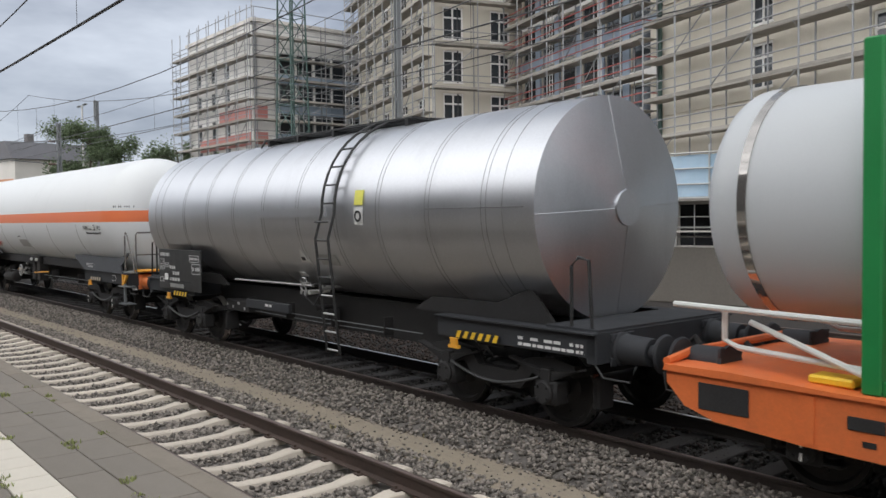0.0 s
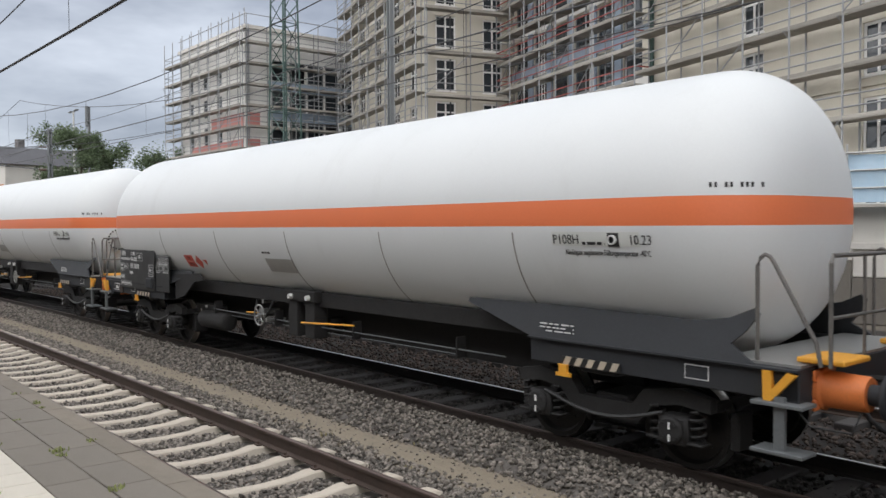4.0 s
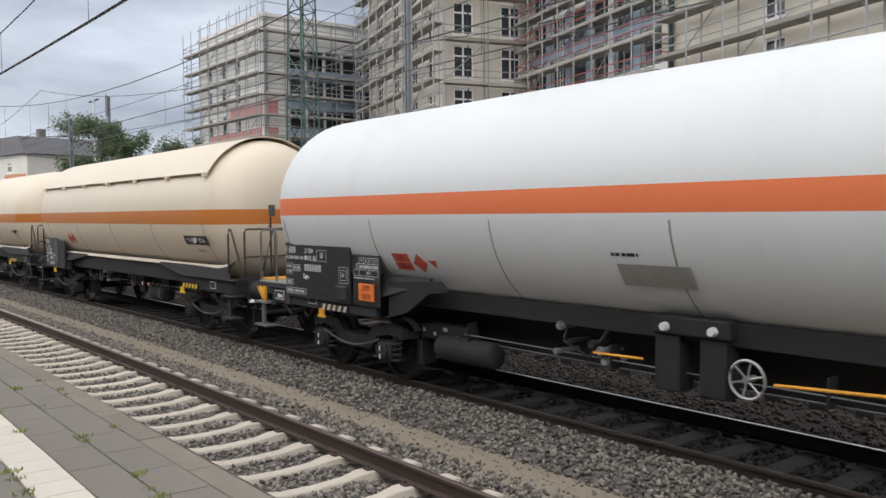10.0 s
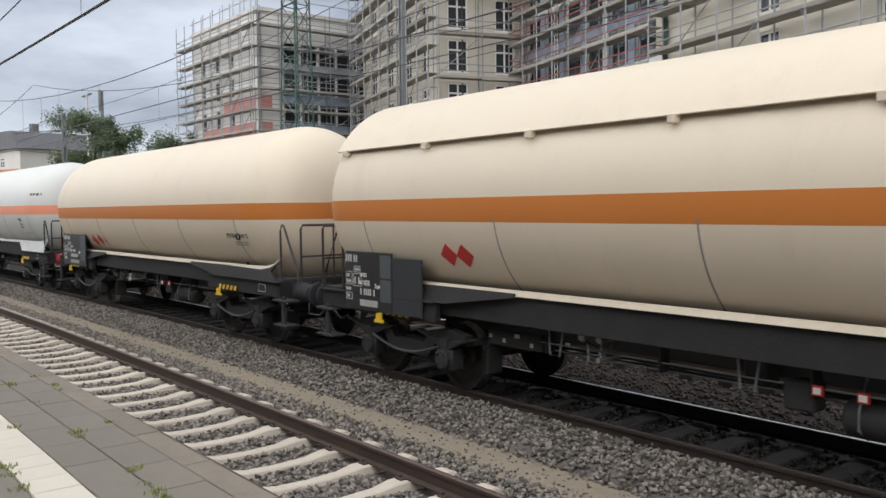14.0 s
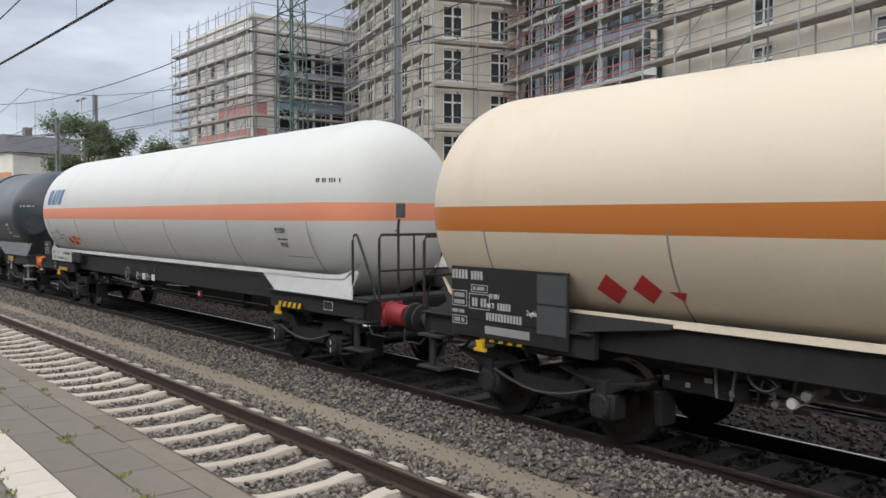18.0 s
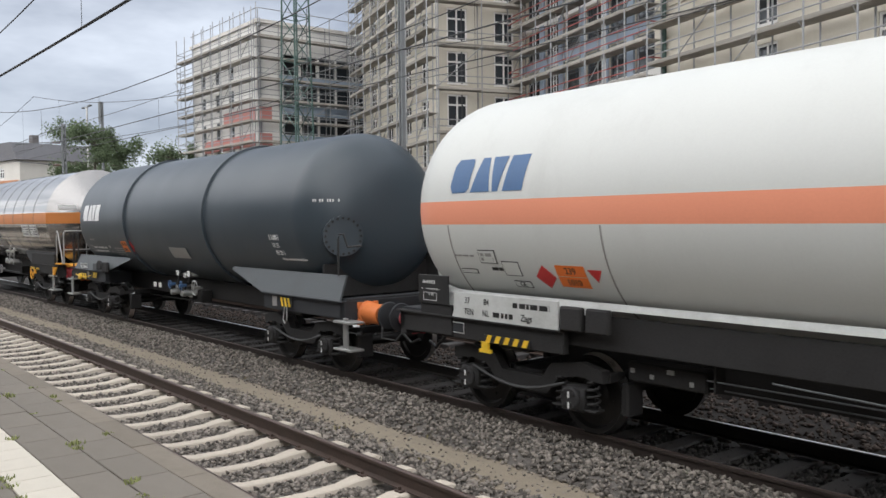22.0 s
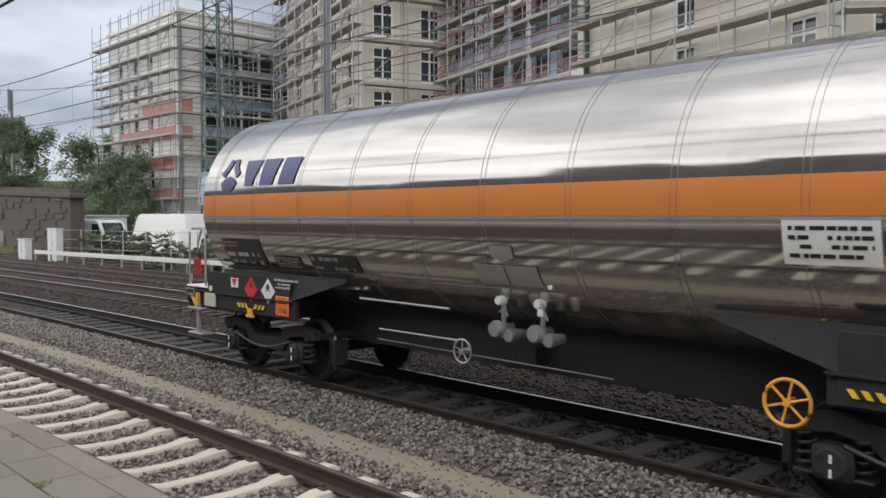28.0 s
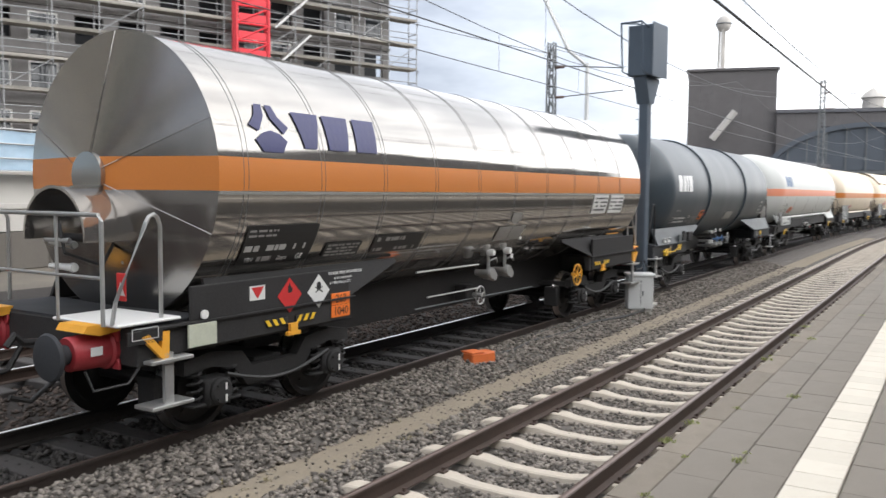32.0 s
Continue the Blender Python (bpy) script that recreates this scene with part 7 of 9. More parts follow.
tri = poly_on_tank("warning_triangle", [[(0.16, -0.86), (0.46, -0.86), (0.31, -0.60)]], M_SIGNW, w, R1, cz, 0.006, "white warning triangle with a red edge")
tank_bars(tri, 0.24, 0.38, -0.82, -0.74, 1, M_SIGNK, R1, cz, 0.012, rnd, 0.1)
tank_plate(w, -0.22, 0.0, -1.20, -1.10, M_SIGNW, R1, cz, 0.01, "small white plate", "label_plate")
tank_plate(w, 0.83, 1.35, -0.88, -0.68, M_GALV, R1, cz, 0.01, "pale label plate", "label_plate")
part("long_beam", B(-1.9, -0.3, -1.15, -1.08, 0.88, 1.04, 0.01), M_FRAME, w)
bars(w, -1.15, -0.75, 0.94, 1.0, 1, M_SIGNW, -1.15, rnd, gap=0.3)

# orange flat wagon with a tank container
w, L = start(8, "orange container flat wagon carrying a tank container", "flat wagon")
bg = L / 2 - 2.4
underframe(w, L, bg, "coil", M_ORWAG, M_FRAME, L / 2 - 0.7, deck_mat=M_ORWAG, cz=CZ, r=1.2, drop=0.26)
bm = bmesh.new()
for ys in (-1.36, 1.30):
    prism(bm, [(-L / 2 + 0.22, 1.00), (-L / 2 + 0.22, 0.88), (-L / 2 + 0.42, 0.68), (-L / 2 + 0.75, 0.58), (-L / 2 + 1.6, 0.53), (-L / 2 + 3.2, 0.50), (L / 2 - 0.6, 0.50), (L / 2 - 0.6, 0.98)], ys, ys + 0.06)
part("side_beam", bm, M_ORWAG, w)
bm = bmesh.new()
prism(bm, [(-L / 2 + 0.20, 1.00), (-L / 2 + 0.22, 1.06), (-L / 2 + 0.9, 1.07), (-L / 2 + 1.9, 1.035), (L / 2 - 0.6, 1.025), (L / 2 - 0.6, 0.985)], -1.40, 1.40)
part("end_hood", bm, M_ORWAG, w, "orange deck plate")
part("nose_lip", T([(-L / 2 + 0.22, -1.36, 1.08), (-L / 2 + 0.19, -0.9, 1.13), (-L / 2 + 0.19, 0.9, 1.13), (-L / 2 + 0.22, 1.36, 1.08)], 0.045), M_ORWAG, w, smooth=True)
for k in range(6):
    part("side_rib", B(-L / 2 + 1.62 + 2.2 * k, -L / 2 + 1.70 + 2.2 * k, -1.375, -1.36, 0.56, 0.97), M_ORWAG, w)
part("dark_panel", B(-L / 2 + 0.58, -L / 2 + 1.10, -1.372, -1.36, 0.68, 0.93, 0.004), M_BLACK, w)
part("dark_panel", B(-L / 2 + 1.98, -L / 2 + 2.28, -1.372, -1.36, 0.75, 0.86, 0.004), M_BLACK, w)
hook(w, -L / 2 + 2.62, 0.94, M_YELLOW, -1.38)
part("hook_plate", B(-L / 2 + 2.40, -L / 2 + 2.84, -1.40, -1.36, 0.90, 0.97, 0.006), M_YELLOW, w)
bars(w, -L / 2 + 2.1, -L / 2 + 2.6, 0.62, 0.68, 1, M_SIGNK, -1.362, rnd, gap=0.2)
words("33", 0.12, M_SIGNK, "stencil_text", w, pose(-L / 2 + 3.05, -1.364, 0.80, 90), 0.9)
words("TEN", 0.12, M_SIGNK, "stencil_text", w, pose(-L / 2 + 3.09, -1.364, 0.67, 90), 0.9)
bars(w, -L / 2 + 3.4, -L / 2 + 5.4, 0.62, 0.86, 2, M_SIGNK, -1.362, rnd)
part("deck_pad", B(-L / 2 + 1.55, -L / 2 + 1.95, -1.2, -0.95, 1.04, 1.12, 0.02), M_YELLOW, w)
tc_ = thing("tank_container", pose(0, 0, 0), "light grey tank container in a green frame on the flat wagon", "container")
part("tank", lathe(bmesh.new(), dome_profile(2.7, 1.17, 0.35, 8), "x", 64, c=(0, 0, 2.60)), M_CONT, tc_, smooth=True)
part("belt", lathe(bmesh.new(), [(-2.52, 1.17), (-2.52, 1.182), (-2.43, 1.182), (-2.43, 1.17)], "x", 64, c=(0, 0, 2.60)), M_STEEL, tc_, "bright steel belt", smooth=True)
for sx in (-1.25, 2.0):
    for ys in (-1, 1):
        part("corner_post", B(sx - 0.08, sx + 0.08, ys * 1.22 - 0.08, ys * 1.22 + 0.08, 1.035, 3.9, 0.015), M_GREEN, tc_)
    for z in (1.10, 3.82):
        part("cross_beam", B(sx - 0.07, sx + 0.07, -1.14, 1.14, z - 0.06, z + 0.06, 0.01), M_GREEN, tc_)
for ys in (-1, 1):
    part("side_beam", B(-1.17, 1.92, ys * 1.22 - 0.06, ys * 1.22 + 0.06, 1.035, 1.16, 0.01), M_GREEN, tc_)
    part("brace", T([(-3.25, ys * 1.1, 1.62), (-1.25, ys * 1.2, 1.60)], 0.03), M_PALE, tc_)
    part("brace", T([(-2.75, ys * 1.0, 1.62), (-2.75, ys * 1.0, 1.30), (-2.6, ys * 1.0, 1.24), (-1.25, ys * 1.15, 1.20)], 0.03), M_PALE, tc_)
    part("brace", T([(-2.45, ys * 1.05, 1.50), (-1.25, ys * 1.2, 1.14)], 0.03), M_PALE, tc_)
CARGO = (tc_, CUTS[8] + 3.4)
# ---- the town behind the yard ----
def frame_at(p, q):
    """Pose with x along the wall from p to q; -y faces the viewer's side when p is to the left."""
    d = Vector((q[0] - p[0], q[1] - p[1], 0))
    return pose(p[0], p[1], 0, 0, 0, math.degrees(math.atan2(d.y, d.x))), d.length


def wall_with_holes(name, L, z0, z1, holes, mat, parent, depth=0.35, m=None, inner=M_ROOMSHADE):
    """A wall in its own x/z plane with openings that go through it, and one near-black sheet behind them painted as the
    rooms' shade.
    """
    us = sorted({0.0, L} | {h for a in holes for h in a[:2]})
    vs = sorted({z0, z1} | {h for a in holes for h in a[2:4]})
    bm = bmesh.new()
    q = lambda *p: bm.faces.new([bm.verts.new(c) for c in p])
    for a, b in zip(us, us[1:]):
        run = None
        for c, d in zip(vs, vs[1:]):
            if any(h[0] <= a and b <= h[1] and h[2] <= c and d <= h[3] for h in holes):
                run = None
                continue
            q((a, 0, c), (b, 0, c), (b, 0, d), (a, 0, d))
    for a, b, c, d, *_ in holes:
        q((a, 0, c), (b, 0, c), (b, depth, c), (a, depth, c))
        q((a, depth, d), (b, depth, d), (b, 0, d), (a, 0, d))
        q((a, 0, c), (a, depth, c), (a, depth, d), (a, 0, d))
        q((b, depth, c), (b, 0, c), (b, 0, d), (b, depth, d))
    q((0, 0, z1), (L, 0, z1), (L, depth, z1), (0, depth, z1))
    q((0, depth, z0), (0, 0, z0), (0, 0, z1), (0, depth, z1))
    q((L, 0, z0), (L, depth, z0), (L, depth, z1), (L, 0, z1))
    w_ = part(name, bm, mat, parent, at=m)
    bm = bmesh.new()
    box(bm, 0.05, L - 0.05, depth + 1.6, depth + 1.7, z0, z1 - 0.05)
    part("room_shade_sheet", bm, inner, parent, at=m)
    return w_


def window(parent, m, a, b, c, d, y=0.08, cross=1, mull=1, frame=M_WINFR, t=0.13, glass=True, sill=True):
    xs, zs, bars_x, bars_z = [a, a + t], [c, c + t], {0}, {0}
    for k in range(mull):
        x = a + (b - a) * (k + 1) / (mull + 1)
        bars_x.add(len(xs))
        xs += [x - t / 2, x + t / 2]
    for k in range(cross):
        z = c + (d - c) * (0.68 if cross == 1 else (k + 1) / (cross + 1))
        bars_z.add(len(zs))
        zs += [z - t / 2, z + t / 2]
    bars_x.add(len(xs))
    bars_z.add(len(zs))
    xs, zs = xs + [b - t, b], zs + [d - t, d]
    bm = bmesh.new()
    gv = [[bm.verts.new((x, y, z)) for z in zs] for x in xs]
    for p in range(len(xs) - 1):
        for q in range(len(zs) - 1):
            if p in bars_x or q in bars_z:
                bm.faces.new((gv[p][q], gv[p + 1][q], gv[p + 1][q + 1], gv[p][q + 1]))
    rr = bmesh.ops.extrude_face_region(bm, geom=bm.faces[:])
    bmesh.ops.translate(bm, vec=(0, 0.07, 0), verts=[v for v in rr["geom"] if isinstance(v, bmesh.types.BMVert)])
    wn_ = part("window", bm, frame, parent, at=m)
    if glass:
        bm = bmesh.new()
        bm.faces.new([bm.verts.new(p) for p in ((a + t, y + 0.04, c + t), (b - t, y + 0.04, c + t), (b - t, y + 0.04, d - t), (a + t, y + 0.04, d - t))])
        part("pane", bm, M_GLASS, wn_)
    if sill:
        part("sill", B(a - 0.06, b + 0.06, -0.06, 0.1, c - 0.06, c - 0.002), frame, wn_)


def scaffold(name, p, q, z0, z1, label, lift=2.0, bay=2.6, out=0.35, deep=0.8, rail_mat=M_TUBE, deck_mat=M_PLANK, seed=1, skip=0.0, ladders=(), first=None, over=0.0, step0=0):
    """Tube scaffold in front of the wall from p to q: standards, decks, toe boards, guard rails, braces."""
    rn = random.Random(seed)
    m, L = frame_at(p, q)
    sc = thing(name, m, label, "scaffold", "scaffolding")
    nb = max(1, round(L / bay))
    xs = [-over + (L + 2 * over) * i / nb for i in range(nb + 1)]
    for x in xs:
        for y in (-out - deep, -out):
            part("standard", T([(x, y, z0), (x, y, z1 + (1.2 if y < -out else 0.3))], 0.05, 5), M_TUBE, sc)
    z = first if first is not None else z0 + lift
    k = 0
    while z < z1 + 0.1:
        for i in range(nb):
            if rn.random() < skip:
                continue
            sag = rn.uniform(-0.02, 0.02)
            part("deck", B(xs[i] + 0.02, xs[i + 1] - 0.02, -out - deep, -out + 0.02, z - 0.06 + sag, z + sag), deck_mat, sc)
        part("toe_board", B(xs[0], xs[-1], -out - deep - 0.03, -out - deep, z, z + 0.16), deck_mat, sc)
        for h in (0.5, 1.0):
            part("guard_rail", T([(xs[0], -out - deep, z + h), (xs[-1], -out - deep, z + h)], 0.042, 5), rail_mat, sc)
        for x in (xs[0], xs[-1]):
            part("end_rail", T([(x, -out - deep, z + 1.0), (x, -out, z + 1.0)], 0.04, 5), rail_mat, sc)
        for i in range(0, nb):
            if (i + k) % 4 == 0:
                part("brace", T([(xs[i], -out - deep - 0.04, z - lift + 0.1), (xs[i + 1], -out - deep - 0.04, z)], 0.036, 5), M_TUBE, sc)
        for i in range(nb + 1):
            if rn.random() < 0.6:
                part("bracket", T([(xs[i], -out - deep, z - 0.08), (xs[i], -out - deep - 0.35, z - 0.08), (xs[i], -out - deep, z - 0.45)], 0.03, 4), M_TUBE, sc)
        for x in ladders:
            la = part("ladder", T([(x, -out - 0.4, z - lift), (x + 0.1, -out - 0.45, z + 0.9)], 0.035, 4), M_GALV, sc)
            part("ladder_side", T([(x + 0.4, -out - 0.4, z - lift), (x + 0.5, -out - 0.45, z + 0.9)], 0.035, 4), M_GALV, la)
            bm = bmesh.new()
            for j in range(8):
                f = j / 8
                tube(bm, [(x + 0.1 * f, -out - 0.42, z - lift + f * (lift + 0.9)), (x + 0.4 + 0.1 * f, -out - 0.42, z - lift + f * (lift + 0.9))], 0.03, 4)
            part("rungs", bm, M_GALV, la)["kind"] = "stuff"
        z += lift
        k += 1
    return sc


def body(parent, pts, z0, z1, mat, inset=2.0):
    """Solid core behind the facades, with a flat roof slab."""
    bm = bmesh.new()
    a = [bm.verts.new((x, y, z0)) for x, y in pts]
    b = [bm.verts.new((x, y, z1)) for x, y in pts]
    bm.faces.new(a[::-1])
    bm.faces.new(b)
    for i in range(len(pts)):
        j = (i + 1) % len(pts)
        bm.faces.new((a[i], a[j], b[j], b[i]))
    bmesh.ops.recalc_face_normals(bm, faces=bm.faces)
    part("core", bm, mat, parent)


# left block, parallel to the tracks: concrete frame with red and blue insulation boards
G, GL, GR = (-75.9, 37.3), (-92.3, 37.3), (-75.9, 58.0)
hb = thing("apartment_building", pose(0, 0, 0), "unfinished grey apartment block with red and blue boards behind scaffolding", "building")
body(hb, [(-90.2, 39.4), (-78.0, 39.4), (-78.0, 60), (-90.2, 60)], 0, 21.8, M_ROOMSHADE)
m, L = frame_at(GL, G)
floors = [2.3, 5.2, 8.1, 11.2, 14.2, 17.2]
holes = [(x, x + 1.1, z, z + 1.9) for z in floors for x in (2.2, 6.0, 9.5)]
wall_with_holes("wall", L, 0, 22, holes, M_GREYW, hb, m=m)
for a, b, c, d in holes:
    window(hb, m, a, b, c, d, mull=0, cross=0, frame=M_MASTG, sill=False)
for z, x0, x1 in ((3.9, 1.0, 16.4), (7.0, 2.0, 16.4), (10.0, 3.0, 16.4), (12.6, 8.2, 16.4)):
    for k in range(int((x1 - x0) / 1.25)):
        part("insulation_board", B(x0 + 1.25 * k + 0.01, x0 + 1.25 * k + 1.24, -0.12, 0.0, z + random.uniform(-0.05, 0.0), z + 1.25), M_PINK, hb, at=m)
m, L = frame_at(G, GR)
holes = [(2.6 + 2.1 * k, 4.5 + 2.1 * k, z, z + 2.0) for z in [2.4] + floors[1:] for k in range(8)]
wall_with_holes("wall", L, 0, 22, holes, M_GREYW, hb, m=m)
for a, b, c, d in holes:
    if random.random() < 0.75:
        window(hb, m, a, b, c, d, mull=0, cross=0, frame=M_MASTG, sill=False)
for z in floors[1:]:
    for k in range(14):
        part("insulation_board", B(2.2 + 1.3 * k, 3.48 + 1.3 * k, -0.10, 0.0, z - 0.98, z - 0.05), M_BLUEB, hb, at=m)
for z in (12.6, 10.0):
    part("insulation_board", B(0.0, 1.3, -0.12, 0, z, z + 1.2), M_PINK, hb, at=m)
part("roof_edge", B(-92.6, -75.6, 37.0, 58, 22.0, 22.35), M_CONC, hb)
scaffold("scaffold", (GL[0] - 1.5, GL[1]), (G[0] + 0.6, G[1]), 0, 22, "grey tube scaffold round the unfinished block", 2.05, 2.4, 0.3, 0.9, seed=3, over=0.4)
scaffold("scaffold", (G[0], G[1] - 0.6), (GR[0], GR[1]), 0, 22, "grey tube scaffold along the block's side", 2.05, 2.6, 0.3, 0.9, seed=4)
for k in range(7):
    x = -91.5 + 2.6 * k
    part("roof_rail", T([(x, 37.1, 22.3), (x, 37.1, 24.0)], 0.05, 5), M_TUBE, hb)
part("roof_rail", T([(-92.5, 37.1, 23.4), (-75.6, 37.1, 23.4)], 0.045, 5), M_TUBE, hb)
part("roof_rail", T([(-75.6, 37.1, 23.4), (-75.6, 57, 23.4)], 0.045, 5), M_TUBE, hb)

# middle block: rendered, with white windows
C_, I_, D_, K_, E_ = (-50.4, 39.7), (-48.3, 46.6), (-70.4, 45.9), (-14.3, 36.2), (3.6, 49.6)
mb = thing("apartment_building", pose(0, 0, 0), "beige rendered apartment building with white windows behind scaffolding", "building")
body(mb, [(-68, 48.0), (-52.2, 43.2), (-50.6, 48.5), (-14.8, 40.0), (0.0, 50.8), (-10, 66), (-60, 66)], 0, 29.5, M_ROOMSHADE)
m, L = frame_at(C_, I_)
holes = [(x - 0.85, x + 0.85, z, z + 2.5) for z in [0.6 + 3.3 * k for k in range(9)] for x in (1.6, 5.6)]
holes = [(a, b, c - 0.9, d - 0.9) for a, b, c, d in holes if c > 1.2]
wall_with_holes("wall", L, 0, 30, holes, M_BEIGE, mb, m=m)
for a, b, c, d in holes:
    window(mb, m, a, b, c, d, mull=1, cross=1)
    part("cornice", B(0, L, -0.10, 0, c - 0.42, c - 0.30), M_BEIGE, mb, at=m) if a < 2 else None
m, L = frame_at(D_, C_)
holes = [(x, x + 1.6, z, z + 2.4) for z in [3.0 + 3.3 * k for k in range(8)] for x in (3.0, 8.0, 13.0, 17.2)]
wall_with_holes("wall", L, 0, 30, holes, M_BEIGE, mb, m=m)
for a, b, c, d in holes:
    window(mb, m, a, b, c, d)
scaffold("scaffold", D_, (C_[0] + 0.8, C_[1] - 0.25), 0, 30, "tube scaffold before the rendered front", 2.1, 2.5, 0.4, 0.9, seed=5, over=0.3)
scaffold("scaffold", (C_[0] - 0.1, C_[1] - 0.6), (I_[0], I_[1] - 0.4), 0, 30, "tube scaffold across the rendered gable", 3.3, 3.4, 0.4, 0.8, seed=6, first=2.4)

# recessed part with red scaffold rails, then the long beige front
m, L = frame_at(I_, K_)
S1 = 18.7
holes = [(1.0 + 2.9 * k, 3.0 + 2.9 * k, z, z + 2.2) for z in [2.2 + 3.1 * j for j in range(9)] for k in range(6)]
holes += [(x, x + 1.5, z, z + 2.3) for z in [2.4 + 3.2 * j for j in range(9)] for x in (26.0, 33.3)]
wall_with_holes("wall", L, 0, 30, holes, M_BEIGE, mb, m=m)
for a, b, c, d in holes:
    window(mb, m, a, b, c, d, mull=1 if a > S1 else 0, cross=1 if a > S1 else 0, frame=M_WINFR if a > S1 else M_MASTG)
for j in range(9):
    for k in range(5):
        part("insulation_board", B(0.6 + 2.9 * k + 2.5, 0.6 + 2.9 * k + 3.25, -0.12, 0, 1.9 + 3.1 * j, 4.6 + 3.1 * j), M_BLUEB, mb, at=m)
    part("insulation_board", B(0.2, 18.4, -0.10, 0, 4.5 + 3.1 * j, 5.2 + 3.1 * j), M_BLUEB if j % 2 else M_GREYW, mb, at=m)
    part("cornice", B(S1 + 0.3, L, -0.14, 0, 1.95 + 3.2 * j, 2.1 + 3.2 * j), M_BEIGE, mb, at=m)
part("downpipe", T([(S1, -0.2, 0), (S1, -0.2, 30)], 0.13, 8), M_GREENST, mb, at=m)
u = Vector((K_[0] - I_[0], K_[1] - I_[1], 0)).normalized()
J_ = (I_[0] + S1 * u.x, I_[1] + S1 * u.y)
scaffold("scaffold", (I_[0] + 0.3, I_[1] - 0.1), J_, 0, 30, "scaffold with red guard rails before the recessed front", 2.1, 2.4, 0.4, 1.0, M_REDTUBE, seed=7, first=6.6, ladders=(6.2, 12.6))
scaffold("scaffold", J_, (K_[0] + 0.9, K_[1] - 0.3), 0, 30, "weathered tube scaffold along the beige front", 2.2, 2.9, 0.4, 1.0, seed=8, first=6.9)
m, L = frame_at(K_, E_)
holes = [(x, x + 1.5, z, z + 2.0) for z in [3.0 + 3.1 * j for j in range(8)] for x in [1.6 + 3.0 * k for k in range(7)]]
wall_with_holes("wall", L, 0, 27, holes, M_BEIGE, mb, m=m)
for a, b, c, d in holes:
    window(mb, m, a, b, c, d, mull=0, cross=0)
scaffold("scaffold", (K_[0] + 0.5, K_[1] - 0.4), (E_[0] + 0.6, E_[1] + 0.4), 0, 27, "weathered scaffold round the building's corner", 2.1, 2.8, 0.4, 1.1, seed=9, first=4.4, over=0.4)

# right-hand block, a raw shell with a red hoist
RA, RB = (10.0, 62.0), (60.5, 44.0)
rb = thing("apartment_building", pose(0, 0, 0), "raw concrete building shell with rows of openings behind scaffolding", "building")
m, L = frame_at(RA, RB)
body(rb, [(12, 66), (61, 48.3), (64, 58), (20, 72)], 0, 30, M_ROOMSHADE)
holes = [(x, x + 1.9, z, z + 1.9) for z in [2.5 + 3.3 * j for j in range(9)] for x in [0.9 + 2.95 * k for k in range(18)]]
wall_with_holes("wall", L, 0, 31, holes, M_SHELL, rb, m=m)
for a, b, c, d in holes:
    if c < 12 and a < 30 or random.random() < 0.3:
        window(rb, m, a, b, c, d, mull=0, cross=0)
for j in range(9):
    part("slab_edge", B(0, L, -0.22, 0, 1.5 + 3.3 * j, 1.75 + 3.3 * j), M_SHELL, rb, at=m)
scaffold("scaffold", (RA[0] - 0.6, RA[1] + 0.2), (RB[0] + 1.2, RB[1] - 0.4), 0, 31, "dense grey scaffold along the raw shell", 2.1, 3.0, 0.4, 1.2, seed=10, first=2.6, over=0.6)
hm = frame_at(RA, RB)[0]
ho = thing("hoist", hm, "red lattice builders' hoist on the facade", "hoist")
x0, x1 = 38.2, 40.8
for x in (x0, x1):
    for y in (-2.4, -1.9):
        part("mast", T([(x, y, 0), (x, y, 31)], 0.13, 6), M_HOIST, ho)
for k in range(24):
    z = 0.6 + 1.3 * k
    part("cross_bar", T([(x0, -2.4, z), (x1, -2.4, z)], 0.09, 5), M_HOIST, ho)
    part("diagonal", T([(x0, -2.42, z), (x1, -2.42, z + 1.3)], 0.07, 5), M_HOIST, ho)
    part("mesh_panel", B(x0 + 0.2, x1 - 0.2, -2.38, -2.36, z + 0.15, z + 0.75), M_HOIST, ho)
for k in range(7):
    part("stair_flight", B(0, 4.2, -0.4, 0.4, -0.08, 0.08), M_GALV, rb, at=hm @ pose(x1 + 0.8, -1.6, 9 + 3.0 * k, 0, -42, 0))

# low front building along the yard, with blue sheeting on its parapet
LA, LM, LB, LC = (-37.0, 19.6), (-24.0, 22.1), (-11.2, 24.5), (26.0, 30.5)
lb = thing("low_building", pose(0, 0, 0), "low pale service building beside the yard with doors", "building")
m, L = frame_at(LA, LM)
holes = [(1.2, 2.2, -0.2, 2.0), (3.2, 4.2, -0.2, 2.0), (6.0, 7.4, 2.0, 2.6), (8.4, 9.8, 2.0, 2.6), (7.6, 8.2, -0.2, 1.9), (10.8, 12.3, 2.0, 2.6), (10.6, 11.4, -0.2, 1.9)]
wall_with_holes("wall", L, -0.4, 3.0, holes, M_PLASTER, lb, 0.3, m)
for a, b, c, d in holes:
    window(lb, m, a, b, c, d, mull=0, cross=0, sill=c > 0, t=0.07)
part("roof", B(-0.2, L + 0.1, -0.25, 7.0, 3.0, 3.12), M_CONC, lb, at=m)
m, L = frame_at(LM, LB)
holes = [(0.42 + 2.3 * k, 2.54 + 2.3 * k, 1.50, 2.86) for k in range(5)]
wall_with_holes("wall", L, -0.4, 3.0, holes, M_CONC, lb, 0.3, m)
part("roof", B(0, L, -0.25, 7.0, 3.0, 3.12), M_CONC, lb, at=m)
